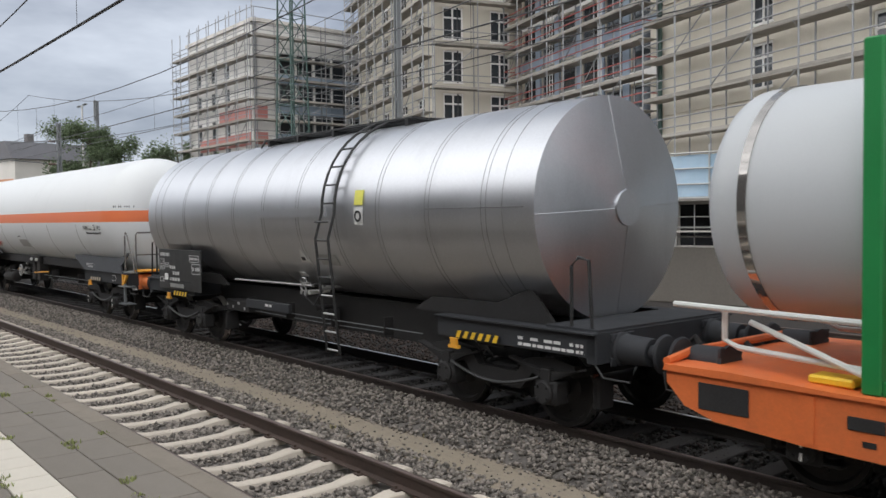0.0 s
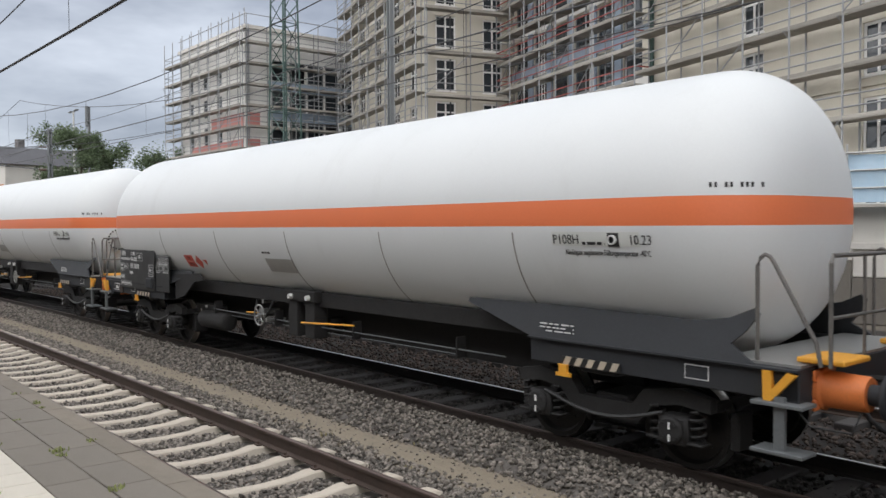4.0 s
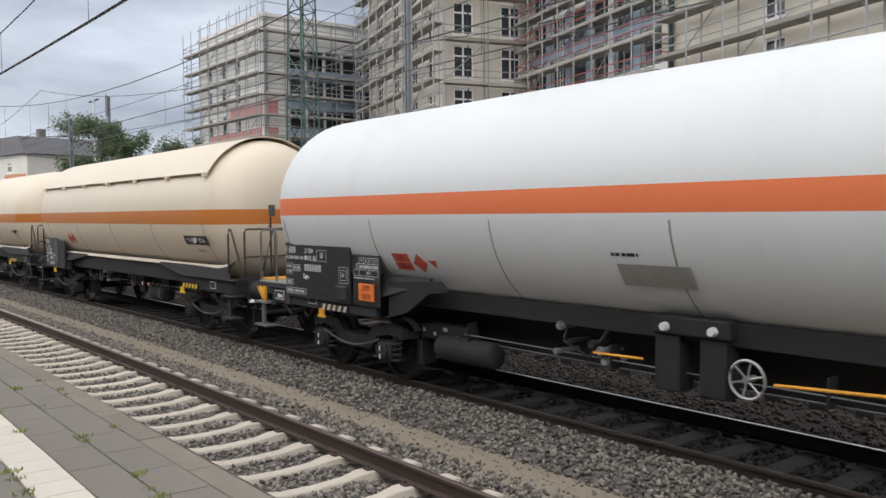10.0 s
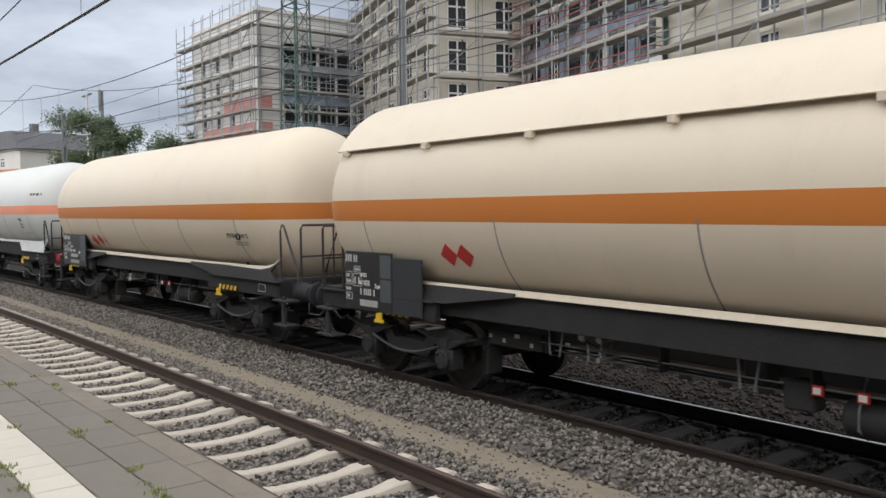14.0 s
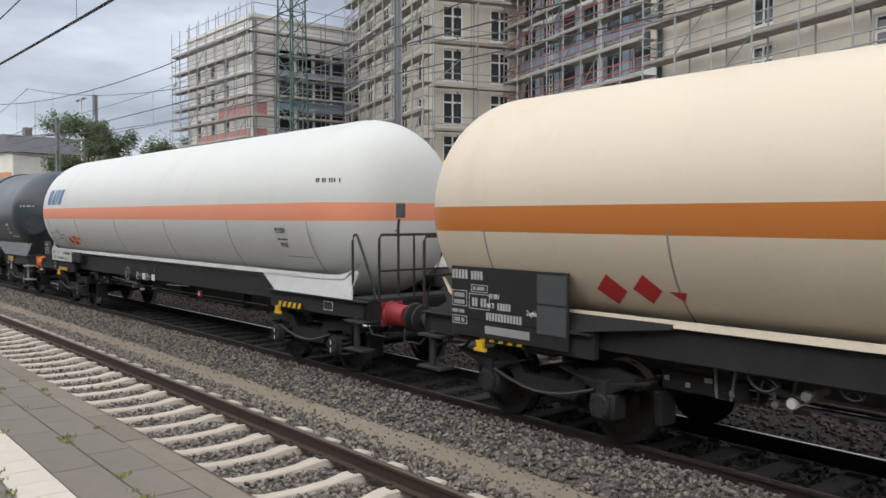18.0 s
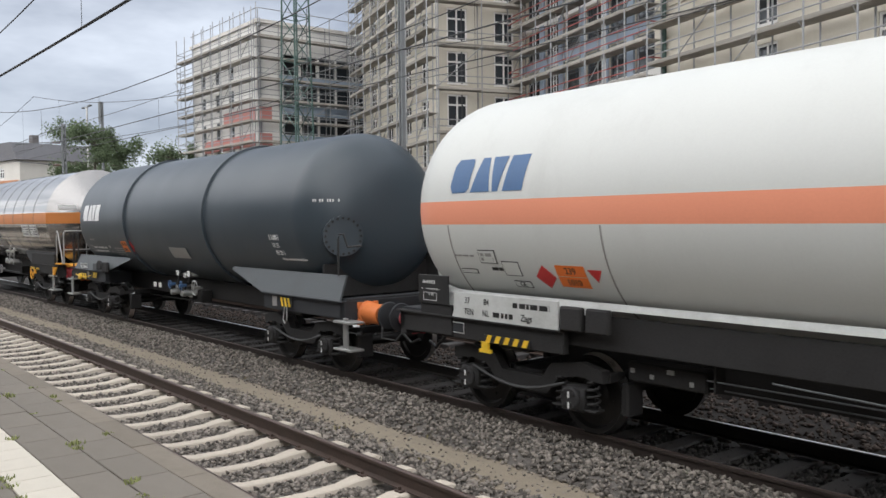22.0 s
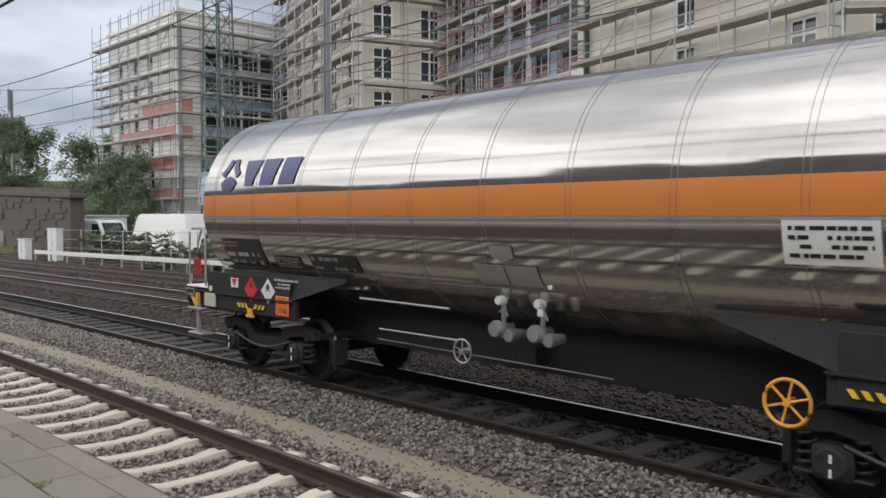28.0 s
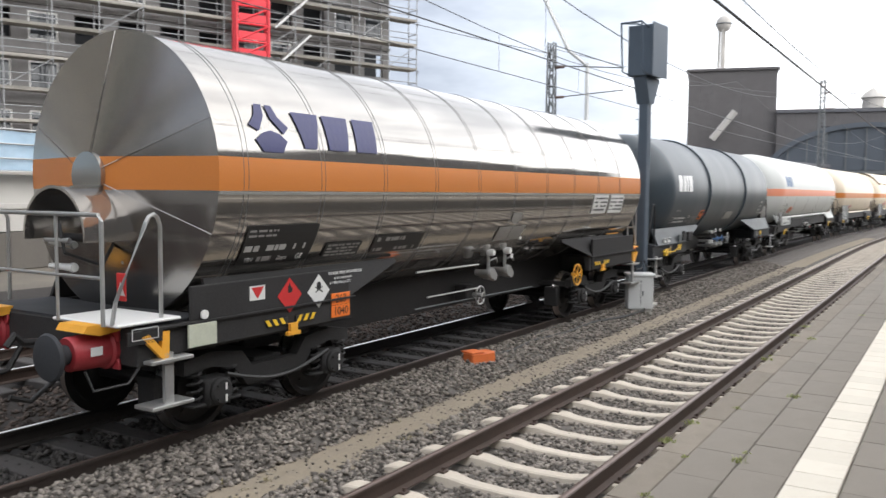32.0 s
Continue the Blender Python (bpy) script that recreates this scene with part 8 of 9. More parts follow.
part("plinth", B(0, L, -0.08, -0.003, -0.4, 1.45, 0.02), M_DCONC, lb, "dark stained concrete plinth", at=m)
for k in range(5):
    part("railing", T([(0.4 + 2.3 * k, -0.05, 2.1), (2.5 + 2.3 * k, -0.05, 2.1)], 0.03, 5), M_GALV, lb, at=m)
    part("railing", T([(0.4 + 2.3 * k, -0.05, 1.8), (2.5 + 2.3 * k, -0.05, 1.8)], 0.03, 5), M_GALV, lb, at=m)
    part("post", T([(0.45 + 2.3 * k, -0.1, 1.5), (0.45 + 2.3 * k, -0.1, 3.2)], 0.045, 6), M_GALV, lb, at=m)
    part("railing", T([(0.4 + 2.3 * k, -0.12, 2.45), (2.5 + 2.3 * k, -0.12, 2.45)], 0.022, 5), M_GALV, lb, at=m)
    part("walk_board", B(0.35 + 2.3 * k, 2.6 + 2.3 * k, -0.5, -0.12, 1.95, 2.0), M_CONC, lb, at=m)
    for xp in (1.1, 1.75):
        part("post", T([(xp + 2.3 * k, -0.12, 1.45), (xp + 2.3 * k, -0.12, 2.9)], 0.02, 5), M_GALV, lb, at=m)
rw = thing("retaining_wall", pose(0, 0, 0), "stained pale concrete retaining wall along the yard", "wall", kind="structure")
m, L = frame_at(LB, LC)
for k in range(int(L / 3)):
    part("wall_panel", B(3 * k + 0.015, 3 * k + 2.985, 0, 0.4, 0.95, 1.75, 0.02), M_CONC, rw, at=m)
    part("plinth_panel", B(3 * k + 0.015, 3 * k + 2.985, -0.06, 0.4, -0.4, 0.93, 0.02), M_DCONC, rw, at=m)
part("coping", B(0, L, -0.12, 0.5, 1.75, 1.95, 0.02), M_CONC, rw, at=m)
part("parapet", B(0, L, 0.05, 0.4, 1.95, 3.0), M_PLASTER, rw, at=m)
tp = thing("blue_sheeting", pose(0, 0, 0), "pale blue plastic sheeting hung on scaffold rails", "sheeting")
for P_, Q_ in ((LA, LM), (LM, LB), (LB, LC)):
    m, L = frame_at(P_, Q_)
    nb = int(L / 2.05)
    for k in range(nb):
        a, b = L * k / nb, L * (k + 1) / nb
        bm = bmesh.new()
        nx, nz = 7, 5
        gr = [[bm.verts.new((a + (b - a) * i / nx, -0.45 + random.uniform(-0.05, 0.05), 3.1 + (1.35 + random.uniform(-0.03, 0.03) * (j == nz)) * j / nz)) for i in range(nx + 1)] for j in range(nz + 1)]
        for j in range(nz):
            for i in range(nx):
                bm.faces.new((gr[j][i], gr[j][i + 1], gr[j + 1][i + 1], gr[j + 1][i]))
        r_ = bmesh.ops.extrude_face_region(bm, geom=bm.faces[:])
        for v in r_["geom"]:
            if isinstance(v, bmesh.types.BMVert):
                v.co.y += 0.012
        part("sheet", bm, M_TARP, tp, at=m, smooth=True)
        part("post", T([(a, -0.55, 2.9), (a, -0.55, 4.75)], 0.035, 5), M_GALV, tp, at=m)
    for z in (3.05, 3.5, 4.0, 4.5):
        part("guard_rail", T([(0, -0.56, z), (L, -0.56, z)], 0.03, 5), M_GALV, tp, at=m)
    part("ledge", B(0, L, -0.7, -0.3, 2.96, 3.04), M_PLANK, tp, at=m)
oc = thing("site_cabin", pose(-27.0, 24.2, 4.3, 0, 0, 10), "orange site container behind the sheeting", "container")
part("body", B(-2.6, 0.2, 0, 2, -0.3, 0.75, 0.03), M_AMBER, oc)
bc = thing("site_cabin", pose(1.0, 33.0, 3.0, 0, 0, 8), "white and blue site cabins stacked behind the sheeting", "container")
part("body", B(-1.6, 1.6, 0, 2.2, 0, 2.6, 0.04), M_CABIN, bc)
part("roof_rim", B(-1.7, 1.7, -0.1, 2.3, 2.6, 2.78, 0.03), M_SIGNW, bc)
part("blue_unit", B(-3.0, -1.66, 0.1, 2.2, 0, 2.3, 0.04), M_BLUE, bc)


def lattice_mast(name, x, y, z0, z1, w0, w1, mat, label, turn=0.0, legs=0.07):
    """Four-legged lattice mast with crossing braces."""
    ms_ = thing(name, pose(x, y, 0, 0, 0, turn), label, "mast", "overhead line masts")
    wid = lambda z: w0 + (w1 - w0) * (z - z0) / (z1 - z0)
    cs = ((-1, -1), (1, -1), (1, 1), (-1, 1))
    for a, b in cs:
        part("leg", T([(a * wid(z0) / 2, b * wid(z0) / 2, z0), (a * wid(z1) / 2, b * wid(z1) / 2, z1)], legs, 5), mat, ms_)
    z = z0
    i = 0
    while z < z1 - 0.3:
        h = max(0.7, wid(z) * 1.05)
        e_ = min(z + h, z1)
        for k in range(4):
            a, b = cs[k], cs[(k + 1) % 4]
            if i % 2:
                a, b = b, a
            part("brace", T([(a[0] * wid(z) / 2, a[1] * wid(z) / 2, z), (b[0] * wid(e_) / 2, b[1] * wid(e_) / 2, e_)], legs * 0.6, 4), mat, ms_)
            if i % 2 == 0:
                part("ring_bar", T([(cs[k][0] * wid(z) / 2, cs[k][1] * wid(z) / 2, z), (cs[(k + 1) % 4][0] * wid(z) / 2, cs[(k + 1) % 4][1] * wid(z) / 2, z)], legs * 0.55, 4), mat, ms_)
        z = e_
        i += 1
    part("footing", B(-w0 / 2 - 0.3, w0 / 2 + 0.3, -w0 / 2 - 0.3, w0 / 2 + 0.3, z0 - 0.3, z0 + 0.25, 0.03), M_CONC, ms_)
    return ms_


lattice_mast("lattice_mast", -54.0, 29.5, -0.3, 30, 1.9, 1.0, M_GREENST, "tall green lattice mast before the buildings", 12, 0.07)
lm = lattice_mast("lattice_mast", -5.0, 20.3, -0.3, 13, 0.95, 0.75, M_GREENST, "green lattice mast beside the yard tracks", 8, 0.06)
part("equipment_box", B(-1.6, -0.95, -0.3, 0.3, 1.7, 4.4, 0.03), M_MASTG, lm)
m1_ = thing("beam_mast", pose(-28.2, 20.3, 0), "dark twin-beam overhead line mast", "mast", "overhead line masts")
for dx in (-0.09, 0.09):
    part("beam", B(dx - 0.035, dx + 0.035, -0.09, 0.09, -0.4, 16), M_MASTG, m1_)
for k in range(14):
    part("tie", B(-0.06, 0.06, -0.06, 0.06, 0.8 + 1.1 * k, 0.9 + 1.1 * k), M_MASTG, m1_)
lp = thing("lamp_post", pose(0.45, 20.2, 0), "slim grey yard lamp post", "lamp post")
part("pole", T([(0, 0, -0.4), (0, 0, 7.4)], 0.055, 8), M_GALV, lp)
part("head", B(-0.1, 0.7, -0.1, 0.1, 7.3, 7.42, 0.03), M_GALV, lp)
# ---- trees, far left ----
def tree(name, x, y, z, h, spread, seed, label, leaf=M_LEAF, clumps=70, leaves=60, size=0.22, trunk=0.22, low=0.25):
    """Tapered trunk, forking limbs and a loose crown of many small leaves gathered in uneven clumps."""
    rn = random.Random(seed)
    t_ = thing(name, pose(x, y, z), label, "tree", "trees behind the yard")
    bm = bmesh.new()
    top = Vector((rn.uniform(-0.4, 0.4), rn.uniform(-0.4, 0.4), h * 0.85))
    prev, n = None, 7
    spine = [Vector((top.x * (i / n) ** 2 + rn.uniform(-0.1, 0.1), top.y * (i / n) ** 2 + rn.uniform(-0.1, 0.1), h * 0.85 * i / n)) for i in range(n + 1)]
    for i in range(n):
        r0, r1 = trunk * (1 - 0.85 * i / n), trunk * (1 - 0.85 * (i + 1) / n)
        lathe_pts = []
        d = (spine[i + 1] - spine[i]).normalized()
        a = d.cross(Vector((1, 0, 0))).normalized()
        b = d.cross(a)
        ra = [bm.verts.new(spine[i] + r0 * (math.cos(k * math.pi / 4) * a + math.sin(k * math.pi / 4) * b)) for k in range(8)]
        rb_ = [bm.verts.new(spine[i + 1] + r1 * (math.cos(k * math.pi / 4) * a + math.sin(k * math.pi / 4) * b)) for k in range(8)]
        for k in range(8):
            bm.faces.new((ra[k], ra[(k + 1) % 8], rb_[(k + 1) % 8], rb_[k]))
    part("trunk", bm, M_BARK, t_, smooth=True)
    bm = bmesh.new()
    tips = []
    for k in range(16):
        f = rn.uniform(low, 0.95)
        base = spine[min(n, int(f * n))]
        a = rn.uniform(0, 6.28)
        reach = spread * (1.15 - 0.75 * abs(f - 0.5)) * rn.uniform(0.5, 1.0)
        e_ = base + Vector((math.cos(a) * reach, math.sin(a) * reach, rn.uniform(0.1, 0.45) * reach))
        mid = (base + e_) / 2 + Vector((0, 0, 0.12 * reach))
        tube(bm, [base, mid, e_], 0.05 + 0.02 * (1 - f), 5)
        tips += [mid, e_, base.lerp(e_, 0.75)]
    part("branchwork", bm, M_BARK, t_, smooth=True)
    vs, fs = [], []
    for c in range(clumps):
        p = tips[c % len(tips)] if c < len(tips) * 2 else tips[rn.randrange(len(tips))]
        p = p + Vector((rn.gauss(0, 0.35), rn.gauss(0, 0.35), rn.gauss(0.1, 0.3))) * (spread / 3.5)
        cr = rn.uniform(0.35, 0.95) * spread / 3.6
        for _ in range(leaves):
            q = Vector((rn.gauss(0, 1), rn.gauss(0, 1), rn.gauss(0, 0.8)))
            q = p + q.normalized() * cr * rn.random() ** 0.5
            u = Vector((rn.gauss(0, 1), rn.gauss(0, 1), rn.gauss(0, 0.6))).normalized()
            w_ = u.cross(Vector((rn.gauss(0, 1), rn.gauss(0, 1), rn.gauss(0, 1)))).normalized()
            s_ = size * rn.uniform(0.5, 1.2)
            i = len(vs)
            vs += [q - u * s_ * 0.5, q + w_ * s_ * 0.28, q + u * s_ * 0.5, q - w_ * s_ * 0.28]
            fs.append((i, i + 1, i + 2, i + 3))
    ob = raw("crown", [tuple(v) for v in vs], fs, leaf, t_)
    ob["kind"] = "stuff"
    return t_


tree("tree", -70.5, 20.1, 0.0, 12.0, 3.7, 21, "broad green tree behind the old stone wall", M_LEAF, 330, 80, 0.22)
tree("tree", -85, 33, 0.0, 11.6, 4.6, 22, "dark green tree at the edge of the yard", M_LEAF2, 200, 70, 0.28)
tree("tree", -97, 38, 0.0, 14.0, 5.2, 23, "dark green tree beside the apartment block", M_LEAF2, 200, 70, 0.30)
tree("tree", -80, 33, 0.0, 9.5, 3.6, 24, "small dark tree before the apartment block", M_LEAF2, 150, 60, 0.26)
tree("tree", -66, 27, 0.0, 6.5, 2.8, 25, "leafy shrub tree by the yard fence", M_LEAF, 80, 60, 0.28, 0.12, 0.1)
tree("tree", -104, 30, 0.0, 12.0, 5.0, 26, "broad dark tree behind the stone wall", M_LEAF2, 110, 60, 0.42)

# old stone wall with a dark arch, grass bank
ow = thing("stone_wall", pose(0, 0, 0), "weathered stone abutment wall with a dark arch", "wall", kind="structure")
m, L = frame_at((-92, 17.2), (-55, 19.5))
bm = bmesh.new()
arch = [(19.0, -0.4), (19.0, 0.9)] + [(22.5 - 3.5 * math.cos(a), 0.9 + 1.1 * math.sin(a)) for a in [math.pi * k / 10 for k in range(1, 10)]] + [(26.0, 0.9), (26.0, -0.4)]
prism(bm, [(0, -0.4)] + arch + [(L, -0.4), (L, 4.2), (18, 4.9), (0, 5.6)], 0, 0.9)
part("wall", bm, M_OLDSTONE, ow, at=m)
# near-black sheet painted as the shade inside the arch
part("arch_shade_sheet", B(18.5, 26.5, 2.5, 2.6, -0.4, 2.6), M_ROOMSHADE, ow, at=m)
rs = random.Random(5)
blocks = [mesh_of(B(-w_ / 2, w_ / 2, -0.06, 0.02, -0.17, 0.17, 0.025), M_OLDSTONE) for w_ in (0.55, 0.7, 0.9)]
for k in range(260):
    x, z = rs.uniform(0.5, L - 0.5), -0.2 + 0.38 * rs.randrange(12)
    if z > 3.9 or 18.4 < x < 26.6 and z < 2.3:
        continue
    part("stone", blocks[k % 3], None, ow, at=m @ pose(x, -0.02, z))
part("coping", B(18.2, L + 0.2, -0.15, 1.0, 4.1, 4.4, 0.04), M_OLDSTONE, ow, at=m @ pose(0, 0, 0, 0, 1.8, 0) @ pose(0, 0, 0.7))
grass_places = []
for k in range(900):
    s = rs.uniform(-95, -38)
    x, y, _ = along(s, C2 + rs.uniform(13.0, 16.5))
    grass_places.append((x, y, -0.28, rs.uniform(1.2, 3.2)))
tuft("grass_bank", grass_places, M_GRASS, "unmown green grass along the yard's edge", 0.16, 16, 0.22)
tuft("dry_bank", [(*along(rs.uniform(-80, -30), C2 + rs.uniform(12.8, 15.5))[:2], -0.28, rs.uniform(1, 3)) for _ in range(350)], M_DRYGRASS, "dry grass along the yard's edge", 0.17, 14, 0.22)
bush_places = [(-45 + rs.uniform(-6, 9), 20.0 + rs.uniform(-1, 1.2)) for _ in range(9)] + [(-36.5 + 1.6 * k + rs.uniform(-0.4, 0.4), 18.9 + 0.2 * k) for k in range(4)]
for k, (x, y) in enumerate(bush_places):
    tree("shrub", x, y, -0.3, rs.uniform(1.3, 2.4), rs.uniform(0.8, 1.3), 60 + k, "straggly green shrub by the yard fence", M_LEAF, 26, 50, 0.14, 0.03, 0.05)


def cabinet(x, y, w_, h, turn, label):
    c_ = thing("cabinet", pose(x, y, -0.3, 0, 0, turn), label, "cabinet", "trackside cabinets")
    part("body", B(-w_ / 2, w_ / 2, -0.22, 0.22, 0.12, h, 0.015), M_CABIN, c_)
    part("roof", B(-w_ / 2 - 0.04, w_ / 2 + 0.04, -0.27, 0.27, h, h + 0.06, 0.015), M_CABIN, c_)
    part("plinth", B(-w_ / 2 + 0.03, w_ / 2 - 0.03, -0.18, 0.18, 0, 0.12), M_CONC, c_)
    part("door_seam", B(-0.006, 0.006, -0.226, -0.22, 0.2, h - 0.08), M_MASTG, c_)
    part("latch", B(0.03, 0.06, -0.24, -0.22, h * 0.5, h * 0.62), M_MASTG, c_)
    return c_


cabinet(-54.5, 16.6, 0.8, 1.35, 10, "light grey trackside cabinet in the grass")
cabinet(-52.2, 17.6, 1.0, 2.0, 10, "tall pale trackside cabinet by the fence")
hz = thing("buffer_mark", pose(-55.5, 13.6, -0.27, 0, 0, 8), "low yellow and black striped track marker", "marker")
part("bar", B(-0.5, 0.5, -0.06, 0.06, 0.1, 0.32, 0.01), M_YELLOW, hz)
for k in range(4):
    part("stripe", B(-0.42 + 0.25 * k, -0.32 + 0.25 * k, -0.065, 0.065, 0.098, 0.322), M_SIGNK, hz)
part("foot", B(-0.1, 0.1, -0.05, 0.05, 0, 0.1), M_BLACK, hz)

# guard rail and mesh fence along the yard's far side
fe = thing("fence", pose(0, 0, 0), "low white guard rail and mesh fence beside the yard", "fence")
m, L = frame_at((-52, 16.4), (-20, 19.6))
for k in range(17):
    part("post", B(2 * k - 0.04, 2 * k + 0.04, -0.04, 0.04, -0.3, 0.55), M_GALV, fe, at=m)
part("rail", B(0, L, -0.07, -0.04, 0.28, 0.50, 0.01), M_CABIN, fe, at=m)
for k in range(14):
    part("mesh_post", T([(2.4 * k, 1.6, -0.3), (2.4 * k, 1.6, 1.7)], 0.03, 5), M_GALV, fe, at=m)
for z in (0.1, 0.6, 1.1, 1.65):
    part("wire", T([(0, 1.6, z), (L, 1.6, z)], 0.012, 4), M_GALV, fe, at=m)


def van(x, y, turn, label, mat, L_=5.6, H_=2.5):
    v_ = thing("van", pose(x, y, -0.3, 0, 0, turn), label, "van", "parked vans")
    bm = bmesh.new()
    prism(bm, [(-L_ / 2, 0.45), (L_ / 2, 0.45), (L_ / 2, 1.05), (L_ / 2 - 0.25, 1.25), (L_ / 2 - 0.9, 1.45), (L_ / 2 - 1.5, H_ - 0.15), (L_ / 2 - 1.8, H_), (-L_ / 2 + 0.08, H_), (-L_ / 2, H_ - 0.1)], -0.98, 0.98)
    bmesh.ops.bevel(bm, geom=bm.edges[:], offset=0.05, segments=2, affect="EDGES")
    part("body", bm, mat, v_, smooth=True)
    bm = bmesh.new()
    prism(bm, [(L_ / 2 - 1.05, 1.5), (L_ / 2 - 1.5, H_ - 0.25), (L_ / 2 - 2.2, H_ - 0.25), (L_ / 2 - 2.2, 1.5)], -0.992, -0.97)
    part("side_window", bm, M_GLASS, v_)
    bm = bmesh.new()
    vv = [bm.verts.new(p) for p in ((L_ / 2 - 0.92, -0.8, 1.48), (L_ / 2 - 0.92, 0.8, 1.48), (L_ / 2 - 1.46, 0.75, H_ - 0.2), (L_ / 2 - 1.46, -0.75, H_ - 0.2))]
    bm.faces.new(vv)
    bmesh.ops.translate(bm, vec=(0.02, 0, 0.02), verts=bm.verts)
    part("windscreen", bm, M_GLASS, v_)
    for dx in (-L_ / 2 + 1.0, L_ / 2 - 0.95):
        for ys in (-0.9, 0.9):
            wh = part("wheel", lathe(bmesh.new(), [(-0.1, 0.001), (-0.1, 0.2), (-0.11, 0.3), (-0.08, 0.34), (0.08, 0.34), (0.11, 0.3), (0.1, 0.001)], "y", 16), M_BLACK, v_, smooth=True, at=pose(dx, ys, 0.34))
            part("rim", lathe(bmesh.new(), [(-0.115, 0.001), (-0.115, 0.18), (-0.1, 0.2)], "y", 12), M_GALV, wh)
    for ys in (-0.75, 0.75):
        part("headlight", B(L_ / 2 - 0.06, L_ / 2 + 0.01, ys - 0.15, ys + 0.15, 0.85, 1.05, 0.02), M_GALV, v_)


van(-58.0, 22.5, 12, "white delivery van parked behind the fence", M_CABIN)
van(-51.0, 24.0, -168, "white box van parked behind the fence", M_SIGNW, 6.2, 2.9)
van(-43.5, 23.6, 10, "pale van parked before the building site", M_CABIN, 4.6, 2.0)
sc_ = thing("site_hut", pose(-66, 22.8, -0.3, 0, 0, 8), "long white site hut behind the shrubs", "hut")
part("body", B(-5, 5, 0, 2.4, 0.1, 2.7, 0.04), M_CABIN, sc_)
part("roof", B(-5.1, 5.1, -0.1, 2.5, 2.7, 2.85, 0.03), material("hut_roof", (0.30, 0.40, 0.36), 0.6, vary=0.1), sc_)

# old station house far left
oh = thing("house", pose(-112.8, 18.6, 0.4, 0, 0, 12), "small white and orange house with a dark roof", "house")
hh = [(1.0, 2.2, 4.4, 5.8), (4.0, 5.2, 4.4, 5.8), (7.0, 8.2, 4.4, 5.8), (2.5, 3.7, 7.2, 8.4), (6.0, 7.2, 7.2, 8.4)]
wall_with_holes("wall", 11, -1.6, 9.2, hh, M_PLASTER, oh, m=pose(0, 0, 0))
for a, b, c, d in hh:
    window(oh, pose(0, 0, 0), a, b, c, d)
part("orange_panel", B(5.5, 10.9, -0.06, 0.0, 5.95, 7.0), M_TERRA, oh)
part("orange_panel", B(8.4, 10.9, -0.06, 0.0, 4.0, 5.9), M_TERRA, oh)
part("side_wall", B(11, 11.3, 0, 9, -1.6, 9.2), M_PLASTER, oh)
bm = bmesh.new()
prism(bm, [(-0.6, 9.2), (11.9, 9.2), (10.2, 11.2), (1.2, 11.2)], -0.5, 9)
part("roof", bm, M_ROOFT, oh)
part("chimney", B(7.0, 7.8, 3, 3.8, 11.0, 12.4, 0.03), M_BRICK, oh)
hz2 = raw("backdrop", [(-400, 60, 0), (-380, 260, 0), (-380, 260, 22), (-400, 60, 16), (-400, -60, 0), (-400, -60, 14)], [(0, 1, 2, 3), (4, 0, 3, 5)], M_LEAF2)
tagged(hz2, "distant dark tree line on the horizon", "backdrop", "", "structure")


def street_lamp(x, y, h, label):
    s_ = thing("street_lamp", pose(x, y, 0), label, "street lamp")
    part("pole", T([(0, 0, 0), (0, 0, h)], 0.09, 8), M_GALV, s_)
    part("arm", T([(-0.9, 0, h + 0.05), (0, 0, h), (0.9, 0, h + 0.05)], 0.05, 6), M_GALV, s_)
    for sg in (-1, 1):
        part("lamp_head", B(sg * 1.0 - 0.45, sg * 1.0 + 0.45, -0.15, 0.15, h + 0.02, h + 0.16, 0.03), M_MASTG, s_)


street_lamp(-92, 25.5, 14.6, "double-headed street lamp beyond the wall")
ma = thing("antenna_mast", pose(-94, 27.6, 0), "grey radio antenna mast", "mast")
part("pole", T([(0, 0, 0), (0, 0, 15.5)], 0.16, 8), M_MASTG, ma)
for k in range(3):
    part("antenna", B(-0.28 + 0.22 * k, -0.12 + 0.22 * k, -0.3, -0.15, 13.4, 15.6, 0.03), M_MASTG, ma)


def line_mast(x, y, h, reach, turn, label, mat=M_MASTG, w_=0.5):
    """Overhead-line mast with a bracket arm and insulators."""
    q = lattice_mast("line_mast", x, y, -0.3, h, w_ * 1.3, w_ * 0.8, mat, label, turn, 0.05)
    part("bracket", T([(0, 0, h - 1.2), (0, -reach, h - 1.6)], 0.035, 6), mat, q)
    part("stay", T([(0, 0, h - 0.1), (0, -reach, h - 1.6)], 0.025, 5), mat, q)
    part("steady_arm", T([(0, 0, h - 2.9), (0, -reach, h - 2.7)], 0.03, 5), mat, q)
    for yy, zz in ((-0.5, h - 1.32), (-0.5, h - 2.88)):
        part("insulator", lathe(bmesh.new(), [(-0.25, 0.03)] + [(-0.22 + 0.06 * k, 0.09 if k % 2 else 0.05) for k in range(8)] + [(0.27, 0.03)], "y", 10, c=(0, yy, zz)), M_INSUL, q, smooth=True)
    return q


line_mast(-62, 15.6, 9.4, 3.2, 4, "slim grey overhead line mast by the yard", w_=0.22)
line_mast(-104, 13.2, 9.6, 3.2, 8, "grey overhead line mast far down the yard")
line_mast(40.95, 19.4, 10.4, 4.0, 0, "grey lattice overhead line mast by the yard", w_=0.38)
line_mast(92, 13.0, 14.0, 3.5, -8, "overhead line mast before the station hall")


# overhead wires
def wire(points, r, name, parent):
    part(name, T(points, r, 5), M_WIRE, parent)


